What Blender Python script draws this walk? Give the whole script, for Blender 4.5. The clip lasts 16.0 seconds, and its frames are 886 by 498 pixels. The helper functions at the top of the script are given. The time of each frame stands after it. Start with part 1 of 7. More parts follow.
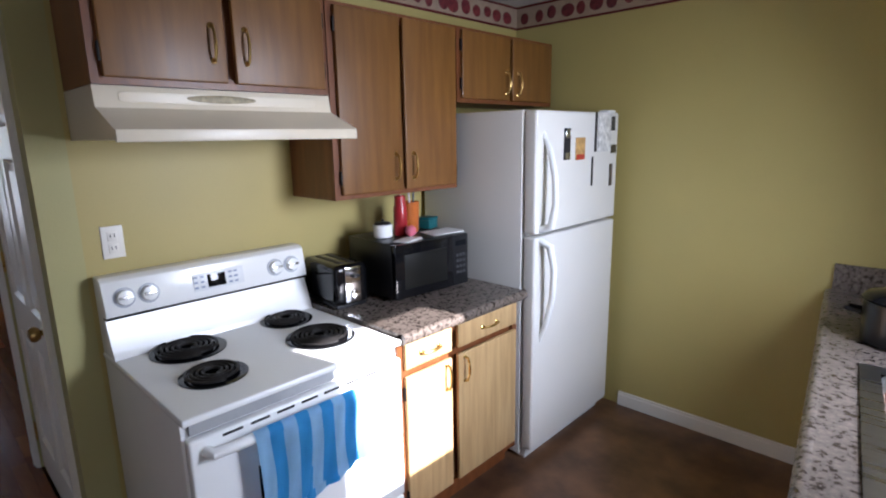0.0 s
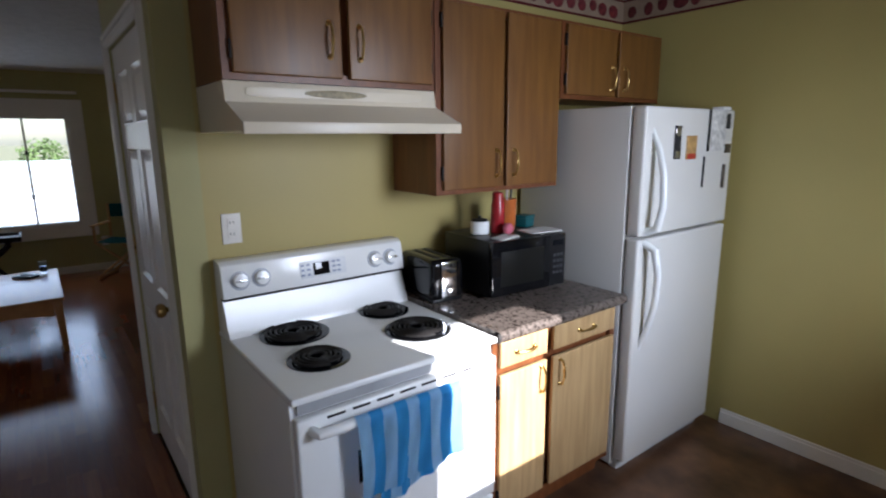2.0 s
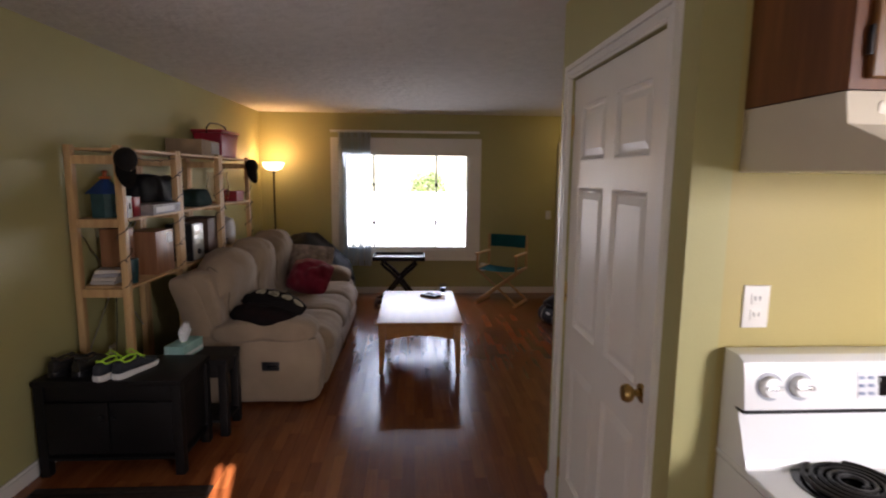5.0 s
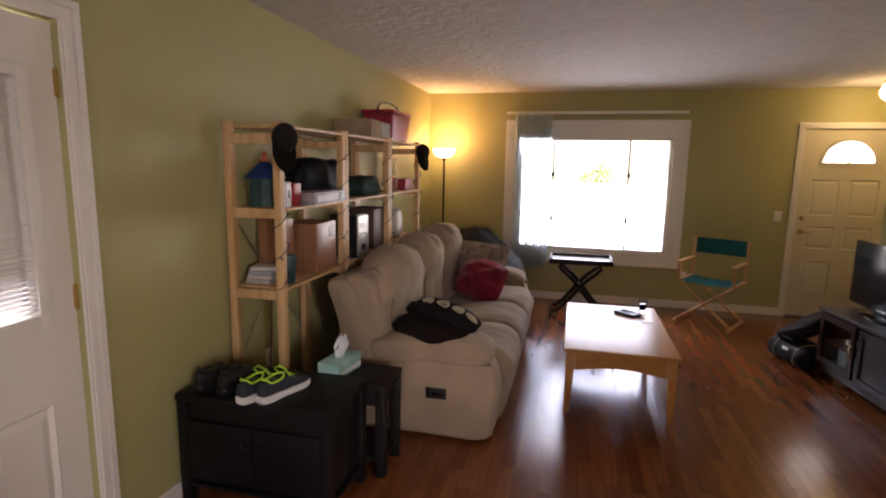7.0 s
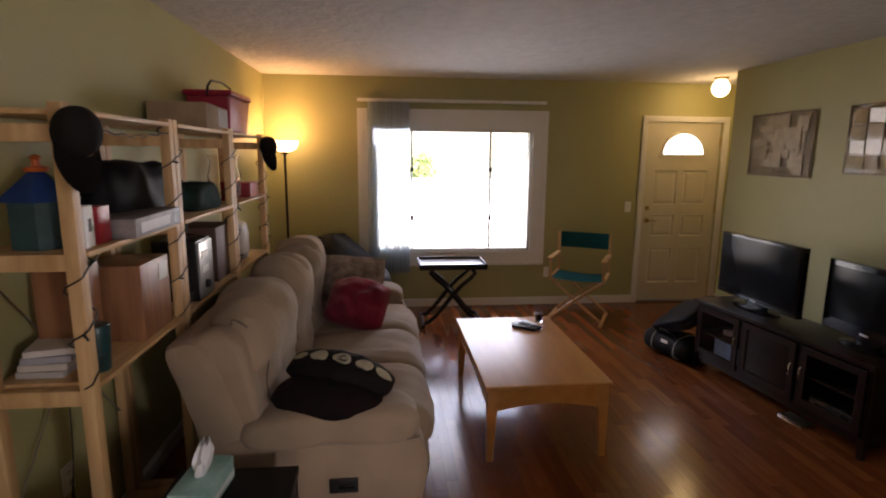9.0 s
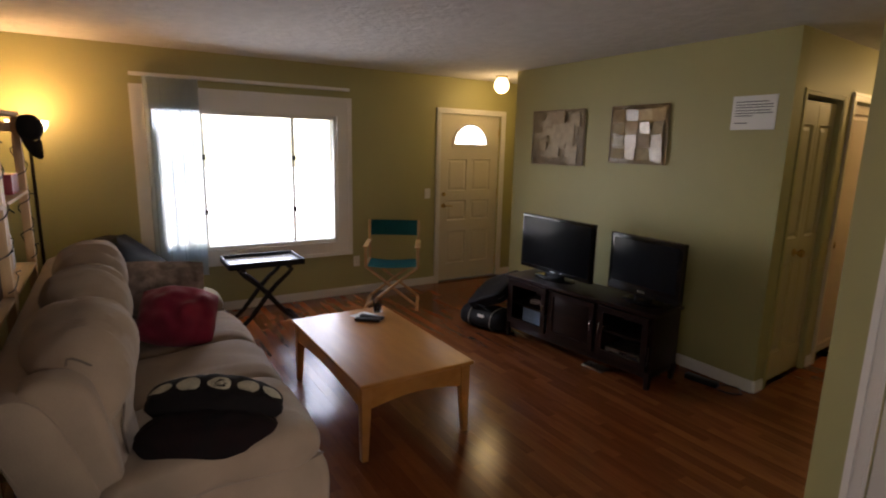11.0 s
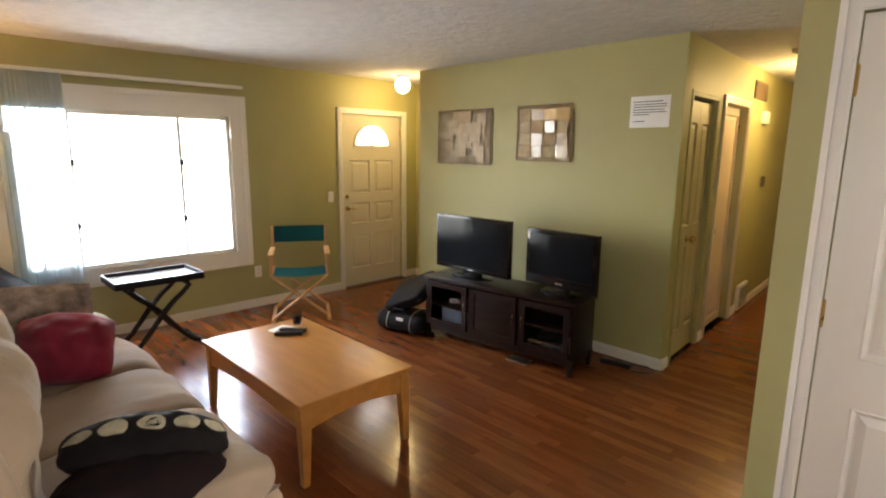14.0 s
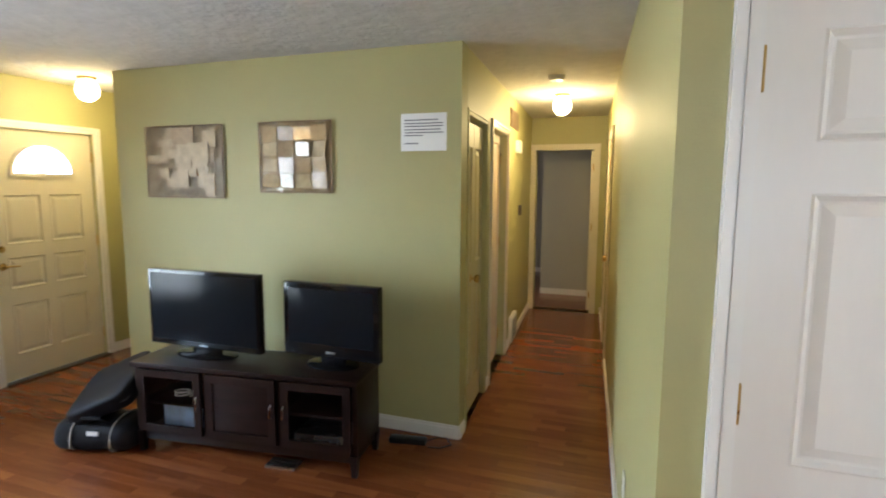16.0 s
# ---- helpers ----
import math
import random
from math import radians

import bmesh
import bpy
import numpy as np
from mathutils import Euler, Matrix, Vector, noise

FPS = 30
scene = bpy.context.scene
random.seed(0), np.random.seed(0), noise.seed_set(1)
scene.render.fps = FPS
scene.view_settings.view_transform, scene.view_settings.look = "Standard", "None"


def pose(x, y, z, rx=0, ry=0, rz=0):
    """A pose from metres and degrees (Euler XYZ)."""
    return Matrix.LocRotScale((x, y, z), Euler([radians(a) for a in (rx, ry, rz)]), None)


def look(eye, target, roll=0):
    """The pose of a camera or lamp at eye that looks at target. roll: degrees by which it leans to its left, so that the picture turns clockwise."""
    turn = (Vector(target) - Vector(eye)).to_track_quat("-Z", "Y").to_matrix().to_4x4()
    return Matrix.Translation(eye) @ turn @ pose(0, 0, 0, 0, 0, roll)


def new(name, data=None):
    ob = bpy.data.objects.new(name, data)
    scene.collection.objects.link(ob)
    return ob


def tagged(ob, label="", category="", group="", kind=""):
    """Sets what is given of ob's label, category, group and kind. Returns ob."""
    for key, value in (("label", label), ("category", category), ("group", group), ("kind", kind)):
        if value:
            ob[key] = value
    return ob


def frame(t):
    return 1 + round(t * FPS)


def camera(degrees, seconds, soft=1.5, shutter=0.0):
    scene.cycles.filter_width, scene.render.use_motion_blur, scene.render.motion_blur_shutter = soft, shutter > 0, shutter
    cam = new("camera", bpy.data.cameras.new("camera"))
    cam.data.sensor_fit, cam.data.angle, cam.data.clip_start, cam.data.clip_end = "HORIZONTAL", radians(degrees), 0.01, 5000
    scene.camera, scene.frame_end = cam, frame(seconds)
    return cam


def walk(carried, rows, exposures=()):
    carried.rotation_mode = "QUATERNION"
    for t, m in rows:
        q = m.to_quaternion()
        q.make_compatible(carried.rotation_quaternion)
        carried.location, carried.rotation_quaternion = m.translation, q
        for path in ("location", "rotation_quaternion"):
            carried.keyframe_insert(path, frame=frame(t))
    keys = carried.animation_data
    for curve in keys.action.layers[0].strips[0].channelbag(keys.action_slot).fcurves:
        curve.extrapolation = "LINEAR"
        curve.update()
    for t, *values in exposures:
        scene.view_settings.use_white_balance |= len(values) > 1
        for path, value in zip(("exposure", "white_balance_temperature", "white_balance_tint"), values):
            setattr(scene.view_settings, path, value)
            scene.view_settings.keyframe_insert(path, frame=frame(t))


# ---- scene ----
cam = camera(79.5, 16.0, soft=2.0, shutter=0.3)
PATH = [
    (0, (0.541, 0.202, 1.645), (-0.816, 1.612, 1.233), -1.0),
    (0.5, (0.531, 0.214, 1.625), (-0.857, 1.570, 1.142), -1.2),
    (1, (0.520, 0.210, 1.620), (-0.880, 1.542, 1.104), -0.9),
    (1.5, (0.512, 0.184, 1.632), (-0.930, 1.479, 1.140), -0.4),
    (2, (0.481, 0.157, 1.628), (-1.076, 1.343, 1.221), -0.5),
    (2.5, (0.416, 0.102, 1.635), (-1.269, 1.126, 1.301), -0.2),
    (3, (0.346, 0.033, 1.626), (-1.456, 0.853, 1.343), 0.7),
    (3.5, (0.219, -0.078, 1.633), (-1.655, 0.569, 1.368), 1.3),
    (4, (0.102, -0.218, 1.644), (-1.813, 0.297, 1.382), 1.3),
    (4.5, (-0.022, -0.250, 1.640), (-1.974, 0.093, 1.367), 1.3),
    (5, (-0.259, -0.187, 1.639), (-2.237, -0.074, 1.363), 0.6),
    (5.2, (-0.333, -0.193, 1.654), (-2.312, -0.173, 1.364), 0.7),
    (7.3, (-1.252, -0.539, 1.592), (-3.169, -1.014, 1.279), 1.0),
    (7.5, (-1.350, -0.584, 1.606), (-3.276, -1.019, 1.285), 1.0),
    (8, (-1.519, -0.740, 1.606), (-3.477, -0.983, 1.278), 1.4),
    (8.5, (-1.689, -0.895, 1.630), (-3.660, -0.887, 1.290), 1.1),
    (9, (-1.863, -0.992, 1.654), (-3.821, -0.783, 1.306), 0.5),
    (9.5, (-1.961, -1.094, 1.670), (-3.893, -0.708, 1.326), 0.5),
    (10, (-2.020, -1.273, 1.688), (-3.891, -0.655, 1.347), 0.9),
    (10.2, (-2.046, -1.322, 1.656), (-3.882, -0.602, 1.321), 1.0),
    (12.3, (-2.318, -1.575, 1.656), (-3.754, -0.268, 1.174), 0.8),
    (12.5, (-2.361, -1.552, 1.657), (-3.781, -0.235, 1.161), 0.3),
    (13, (-2.359, -1.598, 1.653), (-3.763, -0.269, 1.140), 0.6),
    (13.5, (-2.312, -1.637, 1.636), (-3.734, -0.308, 1.178), 0.7),
    (14, (-2.352, -1.626, 1.632), (-3.757, -0.249, 1.267), 0.6),
    (14.5, (-2.514, -1.523, 1.618), (-3.805, -0.024, 1.327), 0.5),
    (15, (-2.646, -1.284, 1.606), (-3.765, 0.353, 1.345), 0.4),
    (15.5, (-2.786, -1.059, 1.595), (-3.692, 0.707, 1.349), 0.5),
    (16, (-2.959, -0.836, 1.608), (-3.613, 1.038, 1.367), 0.3),
]
EXPOSURES = [(0, 2.29, 5660, 19.0), (0.5, 2.22, 5660, 18.0), (1.0, 2.04, 5660, 17.0), (1.5, 1.89, 5660, 17.0), (2.5, 1.74, 5610, 16.0), (3.5, 1.69, 5760, 16.0),
             (4.2, 2.23, 6260, 22.0), (5.0, 3.03, 6650, 26), (5.2, 3.18, 6750, 27), (7.3, 3.73, 7050, 31), (8.5, 3.57, 7050, 31), (9.2, 3.17, 6950, 28),
             (10.2, 2.45, 6850, 25), (11.0, 3.25, 6800, 25), (12.3, 3.69, 7100, 21), (13.0, 4.35, 7100, 20), (13.5, 4.59, 7050, 19), (14.5, 4.67, 6500, 13),
             (15, 4.76, 6000, 10), (16, 4.94, 5700, 11)]
walk(cam, [(t, look(eye, target, roll)) for t, eye, target, roll in PATH], EXPOSURES)

# ---- world, sun and large lights ----
SUN_DIR = Vector((-1.0, -0.22, -0.52)).normalized()
world = bpy.data.worlds.new("sky")
scene.world = world
world.use_nodes = True
_n = world.node_tree.nodes
_bg = _n["Background"]
_sky = _n.new("ShaderNodeTexSky")
_sky.sky_type = "NISHITA"
_sky.sun_disc = False
_sky.sun_elevation = math.asin(-SUN_DIR.z)
_sky.sun_rotation = math.atan2(-SUN_DIR.x, -SUN_DIR.y)
_bg.inputs[1].default_value = 0.065
world.node_tree.links.new(_sky.outputs[0], _bg.inputs[0])


def lamp(name, kind, m, power, colour=(1, 1, 1), size=0.1, size_y=None, spread=150):
    d = bpy.data.lights.new(name, kind)
    d.energy, d.color = power, colour
    if kind == "SUN":
        d.angle = size
    elif kind == "AREA":
        d.shape, d.size, d.size_y = "RECTANGLE", size, size_y or size
        d.spread = radians(spread)
    else:
        d.shadow_soft_size = size
    ob = new(name, d)
    ob.matrix_world = m
    return ob


lamp("sun", "SUN", look(-SUN_DIR * 20, (0, 0, 0)), 5.0, (1.0, 0.93, 0.82), radians(0.5))
lamp("daylight_front_window", "AREA", look((-7.66, -0.27, 1.28), (-6, -0.27, 0.95)), 2.75, (0.84, 0.93, 1.0), 1.72, 1.3)
lamp("daylight_sink_window", "AREA", look((1.04, 1.88, 1.66), (-1, 1.88, 0.80)), 6.0, (0.90, 0.96, 1.0), 0.62, 0.76, 125)
lamp("daylight_back_door", "AREA", look((-2.22, -2.2, 1.45), (-2.22, 0, 1.2)), 0.48, (0.9, 0.96, 1.0), 0.5, 0.8)
# Added fill on the room side of the blind, for an unseen patio door.
lamp("daylight_patio_door", "AREA", look((0.94, -0.7, 1.05), (-3, -0.7, 1.0)), 0.9, (0.96, 0.98, 1.0), 1.7, 1.9)
# Added fill lamps brighten the side rooms; their walls have no windows.
lamp("daylight_bathroom_window", "AREA", look((-5.95, 3.6, 1.5), (-4, 3.6, 1.2)), 1.65, (1.0, 0.93, 0.88), 0.8, 0.8)
lamp("daylight_bedroom_window", "AREA", look((-6.05, 6.6, 1.5), (-3, 6.6, 1.1)), 0.42, (1.0, 0.95, 0.86), 0.7, 1.1)

# ---- materials ----


def mat(name, colour, rough=0.6, metal=0.0, var=0.12, scale=6.0, fine=80.0, bump=0.1, stretch=(1, 1, 1), spec=0.5, second=None, coat=0.0, sheen=0.0, rand=0.0):
    """Principled surface with variation at two scales and fine relief. second: a colour that the coarse noise blends to."""
    m = bpy.data.materials.new(name)
    m.use_nodes = True
    nt = m.node_tree
    N, L = nt.nodes, nt.links
    b = N["Principled BSDF"]
    b.inputs["Roughness"].default_value, b.inputs["Metallic"].default_value = rough, metal
    b.inputs["Specular IOR Level"].default_value = spec if rough < 0.7 else min(spec, 0.15)
    b.inputs["Coat Roughness"].default_value = 0.2
    b.inputs["Coat Weight"].default_value, b.inputs["Sheen Weight"].default_value = coat, sheen
    tc, mp = N.new("ShaderNodeTexCoord"), N.new("ShaderNodeMapping")
    mp.inputs["Scale"].default_value = stretch
    L.new(tc.outputs["Object"], mp.inputs[0])
    n1, n2 = N.new("ShaderNodeTexNoise"), N.new("ShaderNodeTexNoise")
    n1.inputs["Scale"].default_value, n1.inputs["Detail"].default_value = scale, 5
    n2.inputs["Scale"].default_value, n2.inputs["Detail"].default_value = fine, 3
    for n in (n1, n2):
        L.new(mp.outputs[0], n.inputs["Vector"])
    r = N.new("ShaderNodeValToRGB")
    a = second or [c * (1 + var) for c in colour]
    r.color_ramp.elements[0].position, r.color_ramp.elements[1].position = 0.3, 0.7
    r.color_ramp.elements[0].color = (*[c * (1 - var) for c in colour], 1)
    r.color_ramp.elements[1].color = (*[min(1, c) for c in a], 1)
    L.new(n1.outputs["Fac"], r.inputs[0])
    mix = N.new("ShaderNodeMix")
    mix.data_type, mix.blend_type = "RGBA", "MULTIPLY"
    mix.inputs[0].default_value = 1.0
    r2 = N.new("ShaderNodeValToRGB")
    r2.color_ramp.elements[0].color = (*[1 - var] * 3, 1)
    r2.color_ramp.elements[1].color = (*[1.0] * 3, 1)
    L.new(n2.outputs["Fac"], r2.inputs[0])
    L.new(r.outputs[0], mix.inputs[6])
    L.new(r2.outputs[0], mix.inputs[7])
    out = mix.outputs[2]
    if rand:
        oi, hs, mr = N.new("ShaderNodeObjectInfo"), N.new("ShaderNodeHueSaturation"), N.new("ShaderNodeMapRange")
        mr.inputs[3].default_value, mr.inputs[4].default_value = 1 - rand, 1 + rand
        L.new(oi.outputs["Random"], mr.inputs[0])
        L.new(mr.outputs[0], hs.inputs["Value"])
        L.new(out, hs.inputs["Color"])
        out = hs.outputs[0]
    L.new(out, b.inputs["Base Color"])
    rm = N.new("ShaderNodeMapRange")
    rm.inputs[3].default_value, rm.inputs[4].default_value = max(0.02, rough * 0.85), min(1, rough * 1.15)
    L.new(n1.outputs["Fac"], rm.inputs[0])
    L.new(rm.outputs[0], b.inputs["Roughness"])
    if bump:
        bp = N.new("ShaderNodeBump")
        bp.inputs["Strength"].default_value, bp.inputs["Distance"].default_value = bump, 0.004 if bump < 0.8 else 0.012
        L.new(n2.outputs["Fac"], bp.inputs["Height"])
        L.new(bp.outputs[0], b.inputs["Normal"])
    return m


def glow(name, colour, strength):
    m = bpy.data.materials.new(name)
    m.use_nodes = True
    b = m.node_tree.nodes["Principled BSDF"]
    b.inputs["Base Color"].default_value = (0.9, 0.88, 0.82, 1)
    b.inputs["Emission Color"].default_value = (*colour, 1)
    b.inputs["Emission Strength"].default_value = strength
    return m


def glass(name, colour=(1, 1, 1), rough=0.0):
    m = bpy.data.materials.new(name)
    m.use_nodes = True
    b = m.node_tree.nodes["Principled BSDF"]
    b.inputs["Base Color"].default_value = (*colour, 1)
    b.inputs["Transmission Weight"].default_value, b.inputs["Roughness"].default_value, b.inputs["IOR"].default_value = 1.0, rough, 1.1
    return m


def wood(name, dark, light, rough=0.4, along=(1, 14, 14), rand=0.0, coat=0.1, scale=2.5):
    return mat(name, dark, rough, 0, 0.15, scale, 28, 0.06, along, second=light, coat=coat, rand=rand)


M_WALL = mat("sage_green_wall_paint", (0.40, 0.372, 0.163), 0.55, 0, 0.05, 1.2, 160, 0.12)
M_WALL_K = mat("olive_kitchen_wall_paint", (0.425, 0.35, 0.122), 0.5, 0, 0.05, 1.2, 160, 0.12)
M_GREY = mat("grey_room_paint", (0.40, 0.385, 0.33), 0.7, 0, 0.04, 1.2, 160, 0.1)
M_CEIL = mat("stippled_ceiling_texture", (0.59, 0.565, 0.535), 0.9, 0, 0.06, 9, 17, 1.0)
M_WHITE = mat("white_trim_paint", (0.76, 0.74, 0.69), 0.4, 0, 0.03, 3, 120, 0.03)
M_DOOR = mat("white_door_paint", (0.76, 0.73, 0.67), 0.38, 0, 0.04, 2, 60, 0.05, (1, 1, 0.2))
M_CREAM = mat("cream_front_door_paint", (0.66, 0.60, 0.46), 0.4, 0, 0.04, 2, 90, 0.04)
M_VINYL = mat("mottled_brown_vinyl", (0.075, 0.035, 0.02), 0.35, 0, 0.3, 5, 22, 0.1, second=(0.20, 0.10, 0.05))
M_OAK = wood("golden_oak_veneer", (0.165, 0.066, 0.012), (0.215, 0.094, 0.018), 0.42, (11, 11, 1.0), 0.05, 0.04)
# Paler oak than the wall cabinets, lightened further so sunlit fronts wash out.
M_OAKB = wood("sun_lifted_pale_oak_veneer", (0.50, 0.32, 0.14), (0.60, 0.41, 0.20), 0.38, (16, 16, 1.2), 0.05)
M_OAKD = wood("red_oak_frame", (0.15, 0.045, 0.013), (0.21, 0.072, 0.022), 0.4, (12, 12, 1.2))
M_ENAMEL = mat("white_enamel", (0.82, 0.83, 0.82), 0.22, 0, 0.02, 3, 200, 0.01)
M_FRIDGE = mat("pebbled_white_fridge_finish", (0.70, 0.685, 0.65), 0.33, 0, 0.02, 3, 260, 0.12)
M_ALMOND = mat("almond_hood_enamel", (0.68, 0.61, 0.48), 0.35, 0, 0.03, 3, 100, 0.02)
M_BLACK = mat("black_plastic", (0.012, 0.012, 0.013), 0.3, 0, 0.2, 5, 150, 0.03, spec=0.3)
M_GLOSS = mat("black_gloss", (0.006, 0.006, 0.007), 0.08, 0, 0.2, 5, 100, 0.0, spec=0.35)
M_SCREEN = mat("dark_screen", (0.008, 0.009, 0.011), 0.2, 0, 0.1, 3, 80, 0.0, spec=0.08)
M_IRON = mat("black_iron_coil", (0.016, 0.014, 0.013), 0.55, 0.3, 0.3, 20, 120, 0.1)
M_CHROME = mat("chrome", (0.75, 0.75, 0.75), 0.12, 1, 0.03, 6, 50, 0.0)
M_STEEL = mat("brushed_steel", (0.55, 0.55, 0.54), 0.28, 1, 0.08, 3, 60, 0.05, (1, 20, 1))
M_BRASS = mat("aged_brass", (0.50, 0.34, 0.12), 0.28, 1, 0.15, 12, 80, 0.03)
M_COUNTER = mat("mottled_grey_brown_laminate", (0.06, 0.042, 0.032), 0.28, 0, 0.5, 62, 190, 0.05, second=(0.27, 0.22, 0.185))
M_SOFA = mat("beige_microfibre", (0.29, 0.212, 0.142), 0.95, 0, 0.14, 4, 240, 0.3, sheen=0.12)
M_SOFAD = mat("dark_sofa_side_cloth", (0.02, 0.017, 0.016), 0.9, 0, 0.15, 5, 200, 0.2)
M_TABLE = mat("honey_maple", (0.46, 0.19, 0.040), 0.3, 0, 0.1, 2.5, 28, 0.05, (1.2, 6, 6), spec=0.45, second=(0.52, 0.23, 0.055))
M_PINE = wood("raw_pine", (0.53, 0.30, 0.12), (0.70, 0.46, 0.22), 0.55, (9, 9, 1.0))
M_PINEX = wood("raw_pine_board", (0.53, 0.30, 0.12), (0.70, 0.46, 0.22), 0.55, (1.0, 9, 9))
M_ESP = mat("espresso_wood", (0.010, 0.005, 0.004), 0.35, 0, 0.15, 2.5, 28, 0.05, (1, 10, 10), spec=0.25, second=(0.018, 0.008, 0.006))
M_BLKTBL = mat("black_painted_wood", (0.007, 0.006, 0.006), 0.5, 0, 0.2, 4, 90, 0.04, spec=0.2)
M_GLASS = glass("window_glass")

# ---- building helpers ----


def link(name, bm, material, parent=None, smooth=False):
    me = bpy.data.meshes.new(name)
    bm.to_mesh(me)
    bm.free()
    me.materials.append(material)
    if smooth:
        me.shade_smooth()
        me.set_sharp_from_angle(angle=radians(38))
    ob = new(name, me)
    if parent:
        ob.parent = parent
    return ob


def part(name, bm, material, parent, label="", smooth=True):
    ob = link(name, bm, material, parent, smooth)
    return tagged(ob, label) if label else ob


def setting(name, bm, material, label="", smooth=False):
    return tagged(link(name, bm, material, None, smooth), label, kind="structure")


def thing(name, at, turn=0, label="", category="", group=""):
    e = new(name)
    e.matrix_world = pose(*at, 0, 0, turn)
    e.empty_display_size = 0.1
    return tagged(e, label, category, group)


def box(bm, x0, x1, y0, y1, z0, z1, m=None):
    vs = [bm.verts.new((x, y, z)) for z in (z0, z1) for y in (y0, y1) for x in (x0, x1)]
    if m is not None:
        for v in vs:
            v.co = m @ v.co
    for q in ((0, 2, 3, 1), (4, 5, 7, 6), (0, 1, 5, 4), (2, 6, 7, 3), (0, 4, 6, 2), (1, 3, 7, 5)):
        bm.faces.new([vs[i] for i in q])
    return vs


def bevel(bm, w, seg=2):
    bmesh.ops.bevel(bm, geom=[e for e in bm.edges], offset=w, segments=seg, profile=0.6, affect="EDGES", clamp_overlap=True)
    return bm


def bx(x0, x1, y0, y1, z0, z1, w=0.004, seg=2, m=None):
    bm = bmesh.new()
    box(bm, x0, x1, y0, y1, z0, z1, m)
    if w:
        bevel(bm, w, seg)
    return bm


def tube(points, r, seg=10, radii=None, closed=False, bm=None):
    """A round bar along points."""
    bm = bm or bmesh.new()
    pts = [Vector(p) for p in points]
    rings, up = [], None
    n = len(pts)
    for i, p in enumerate(pts):
        a = pts[i - 1] if (i or closed) else p
        b = pts[(i + 1) % n] if (i < n - 1 or closed) else p
        d = (b - a).normalized()
        if up is None:
            up = d.orthogonal().normalized()
        up = (up - d * up.dot(d)).normalized()
        side = d.cross(up)
        rr = radii[i] if radii else r
        rings.append([bm.verts.new(p + (up * math.cos(2 * math.pi * k / seg) + side * math.sin(2 * math.pi * k / seg)) * rr) for k in range(seg)])
    for i in range(n if closed else n - 1):
        A, B = rings[i], rings[(i + 1) % n]
        for k in range(seg):
            bm.faces.new((A[k], A[(k + 1) % seg], B[(k + 1) % seg], B[k]))
    if not closed:
        bm.faces.new(list(reversed(rings[0])))
        bm.faces.new(rings[-1])
    return bm


def lathe(profile, seg=24, bm=None, at=(0, 0, 0), m=None):
    """Turns (radius, height) rows about z."""
    bm = bm or bmesh.new()
    rings = []
    for r, z in profile:
        ring = []
        for k in range(seg):
            v = Vector((at[0] + r * math.cos(2 * math.pi * k / seg), at[1] + r * math.sin(2 * math.pi * k / seg), at[2] + z))
            ring.append(bm.verts.new(m @ v if m is not None else v))
        rings.append(ring)
    for A, B in zip(rings, rings[1:]):
        for k in range(seg):
            bm.faces.new((A[k], A[(k + 1) % seg], B[(k + 1) % seg], B[k]))
    bm.faces.new(list(reversed(rings[0])))
    bm.faces.new(rings[-1])
    return bm


def cushion(sx, sy, sz, puff=0.35, n=10, m=None, seam=0.0, bm=None, wob=0.0):
    """A stuffed block: a superellipsoid with soft faces and slight lumps."""
    bm = bm or bmesh.new()
    b2 = bmesh.new()
    bmesh.ops.create_cube(b2, size=2)
    bmesh.ops.subdivide_edges(b2, edges=b2.edges[:], cuts=n, use_grid_fill=True)
    p = 2 + 6 * (1 - puff)
    for v in b2.verts:
        c = v.co
        k = (abs(c.x) ** p + abs(c.y) ** p + abs(c.z) ** p) ** (1 / p)
        q = c / k
        if seam and abs(c.z) < 0.02:
            q = q * (1 + seam)
        d = Vector((q.x * sx / 2, q.y * sy / 2, q.z * sz / 2))
        if wob:
            e = d + Vector((sx, sy, sz)) * 7
            d += d.normalized() * (wob * noise.noise(e * 6) + 0.42 * wob * noise.noise(Vector((e.x * 9, e.y * 22, e.z * 14))))
        v.co = m @ d if m is not None else d
    off = {v: bm.verts.new(v.co) for v in b2.verts}
    for f in b2.faces:
        bm.faces.new([off[v] for v in f.verts])
    b2.free()
    return bm


def wall_cells(bm, axis, face, thick, a0, a1, z0, z1, holes, shear=0.0, origin=0.0):
    """A wall along x (axis 'y' constant) or along y; holes are (a0, a1, z0, z1). Its seen side lies at face, its back at face + thick."""
    cuts = sorted({a0, a1, *[h[0] for h in holes], *[h[1] for h in holes]})
    lo, hi = min(face, face + thick), max(face, face + thick)
    for p, q in zip(cuts, cuts[1:]):
        gaps = sorted((h[2], h[3]) for h in holes if h[0] <= p and h[1] >= q)
        z = z0
        for g0, g1 in gaps + [(z1, z1)]:
            if g0 > z:
                if axis == "y":
                    box(bm, p, q, lo, hi, z, g0)
                else:
                    for v in box(bm, lo, hi, p, q, z, g0):
                        v.co.x += shear * (v.co.y - origin)
            z = g1
    return bm

# ---- the structure ----
XW, YL, YT, YF, YC, XK, YE, XS, H = -7.565, -2.22, 2.24, 2.98, 0.53, -1.61, 3.15, 0.97, 2.44
SH = -0.065


def shear_y(ob, y0=YT):
    for v in ob.data.vertices:
        v.co.x += SH * max(0, v.co.y - y0)
    return ob


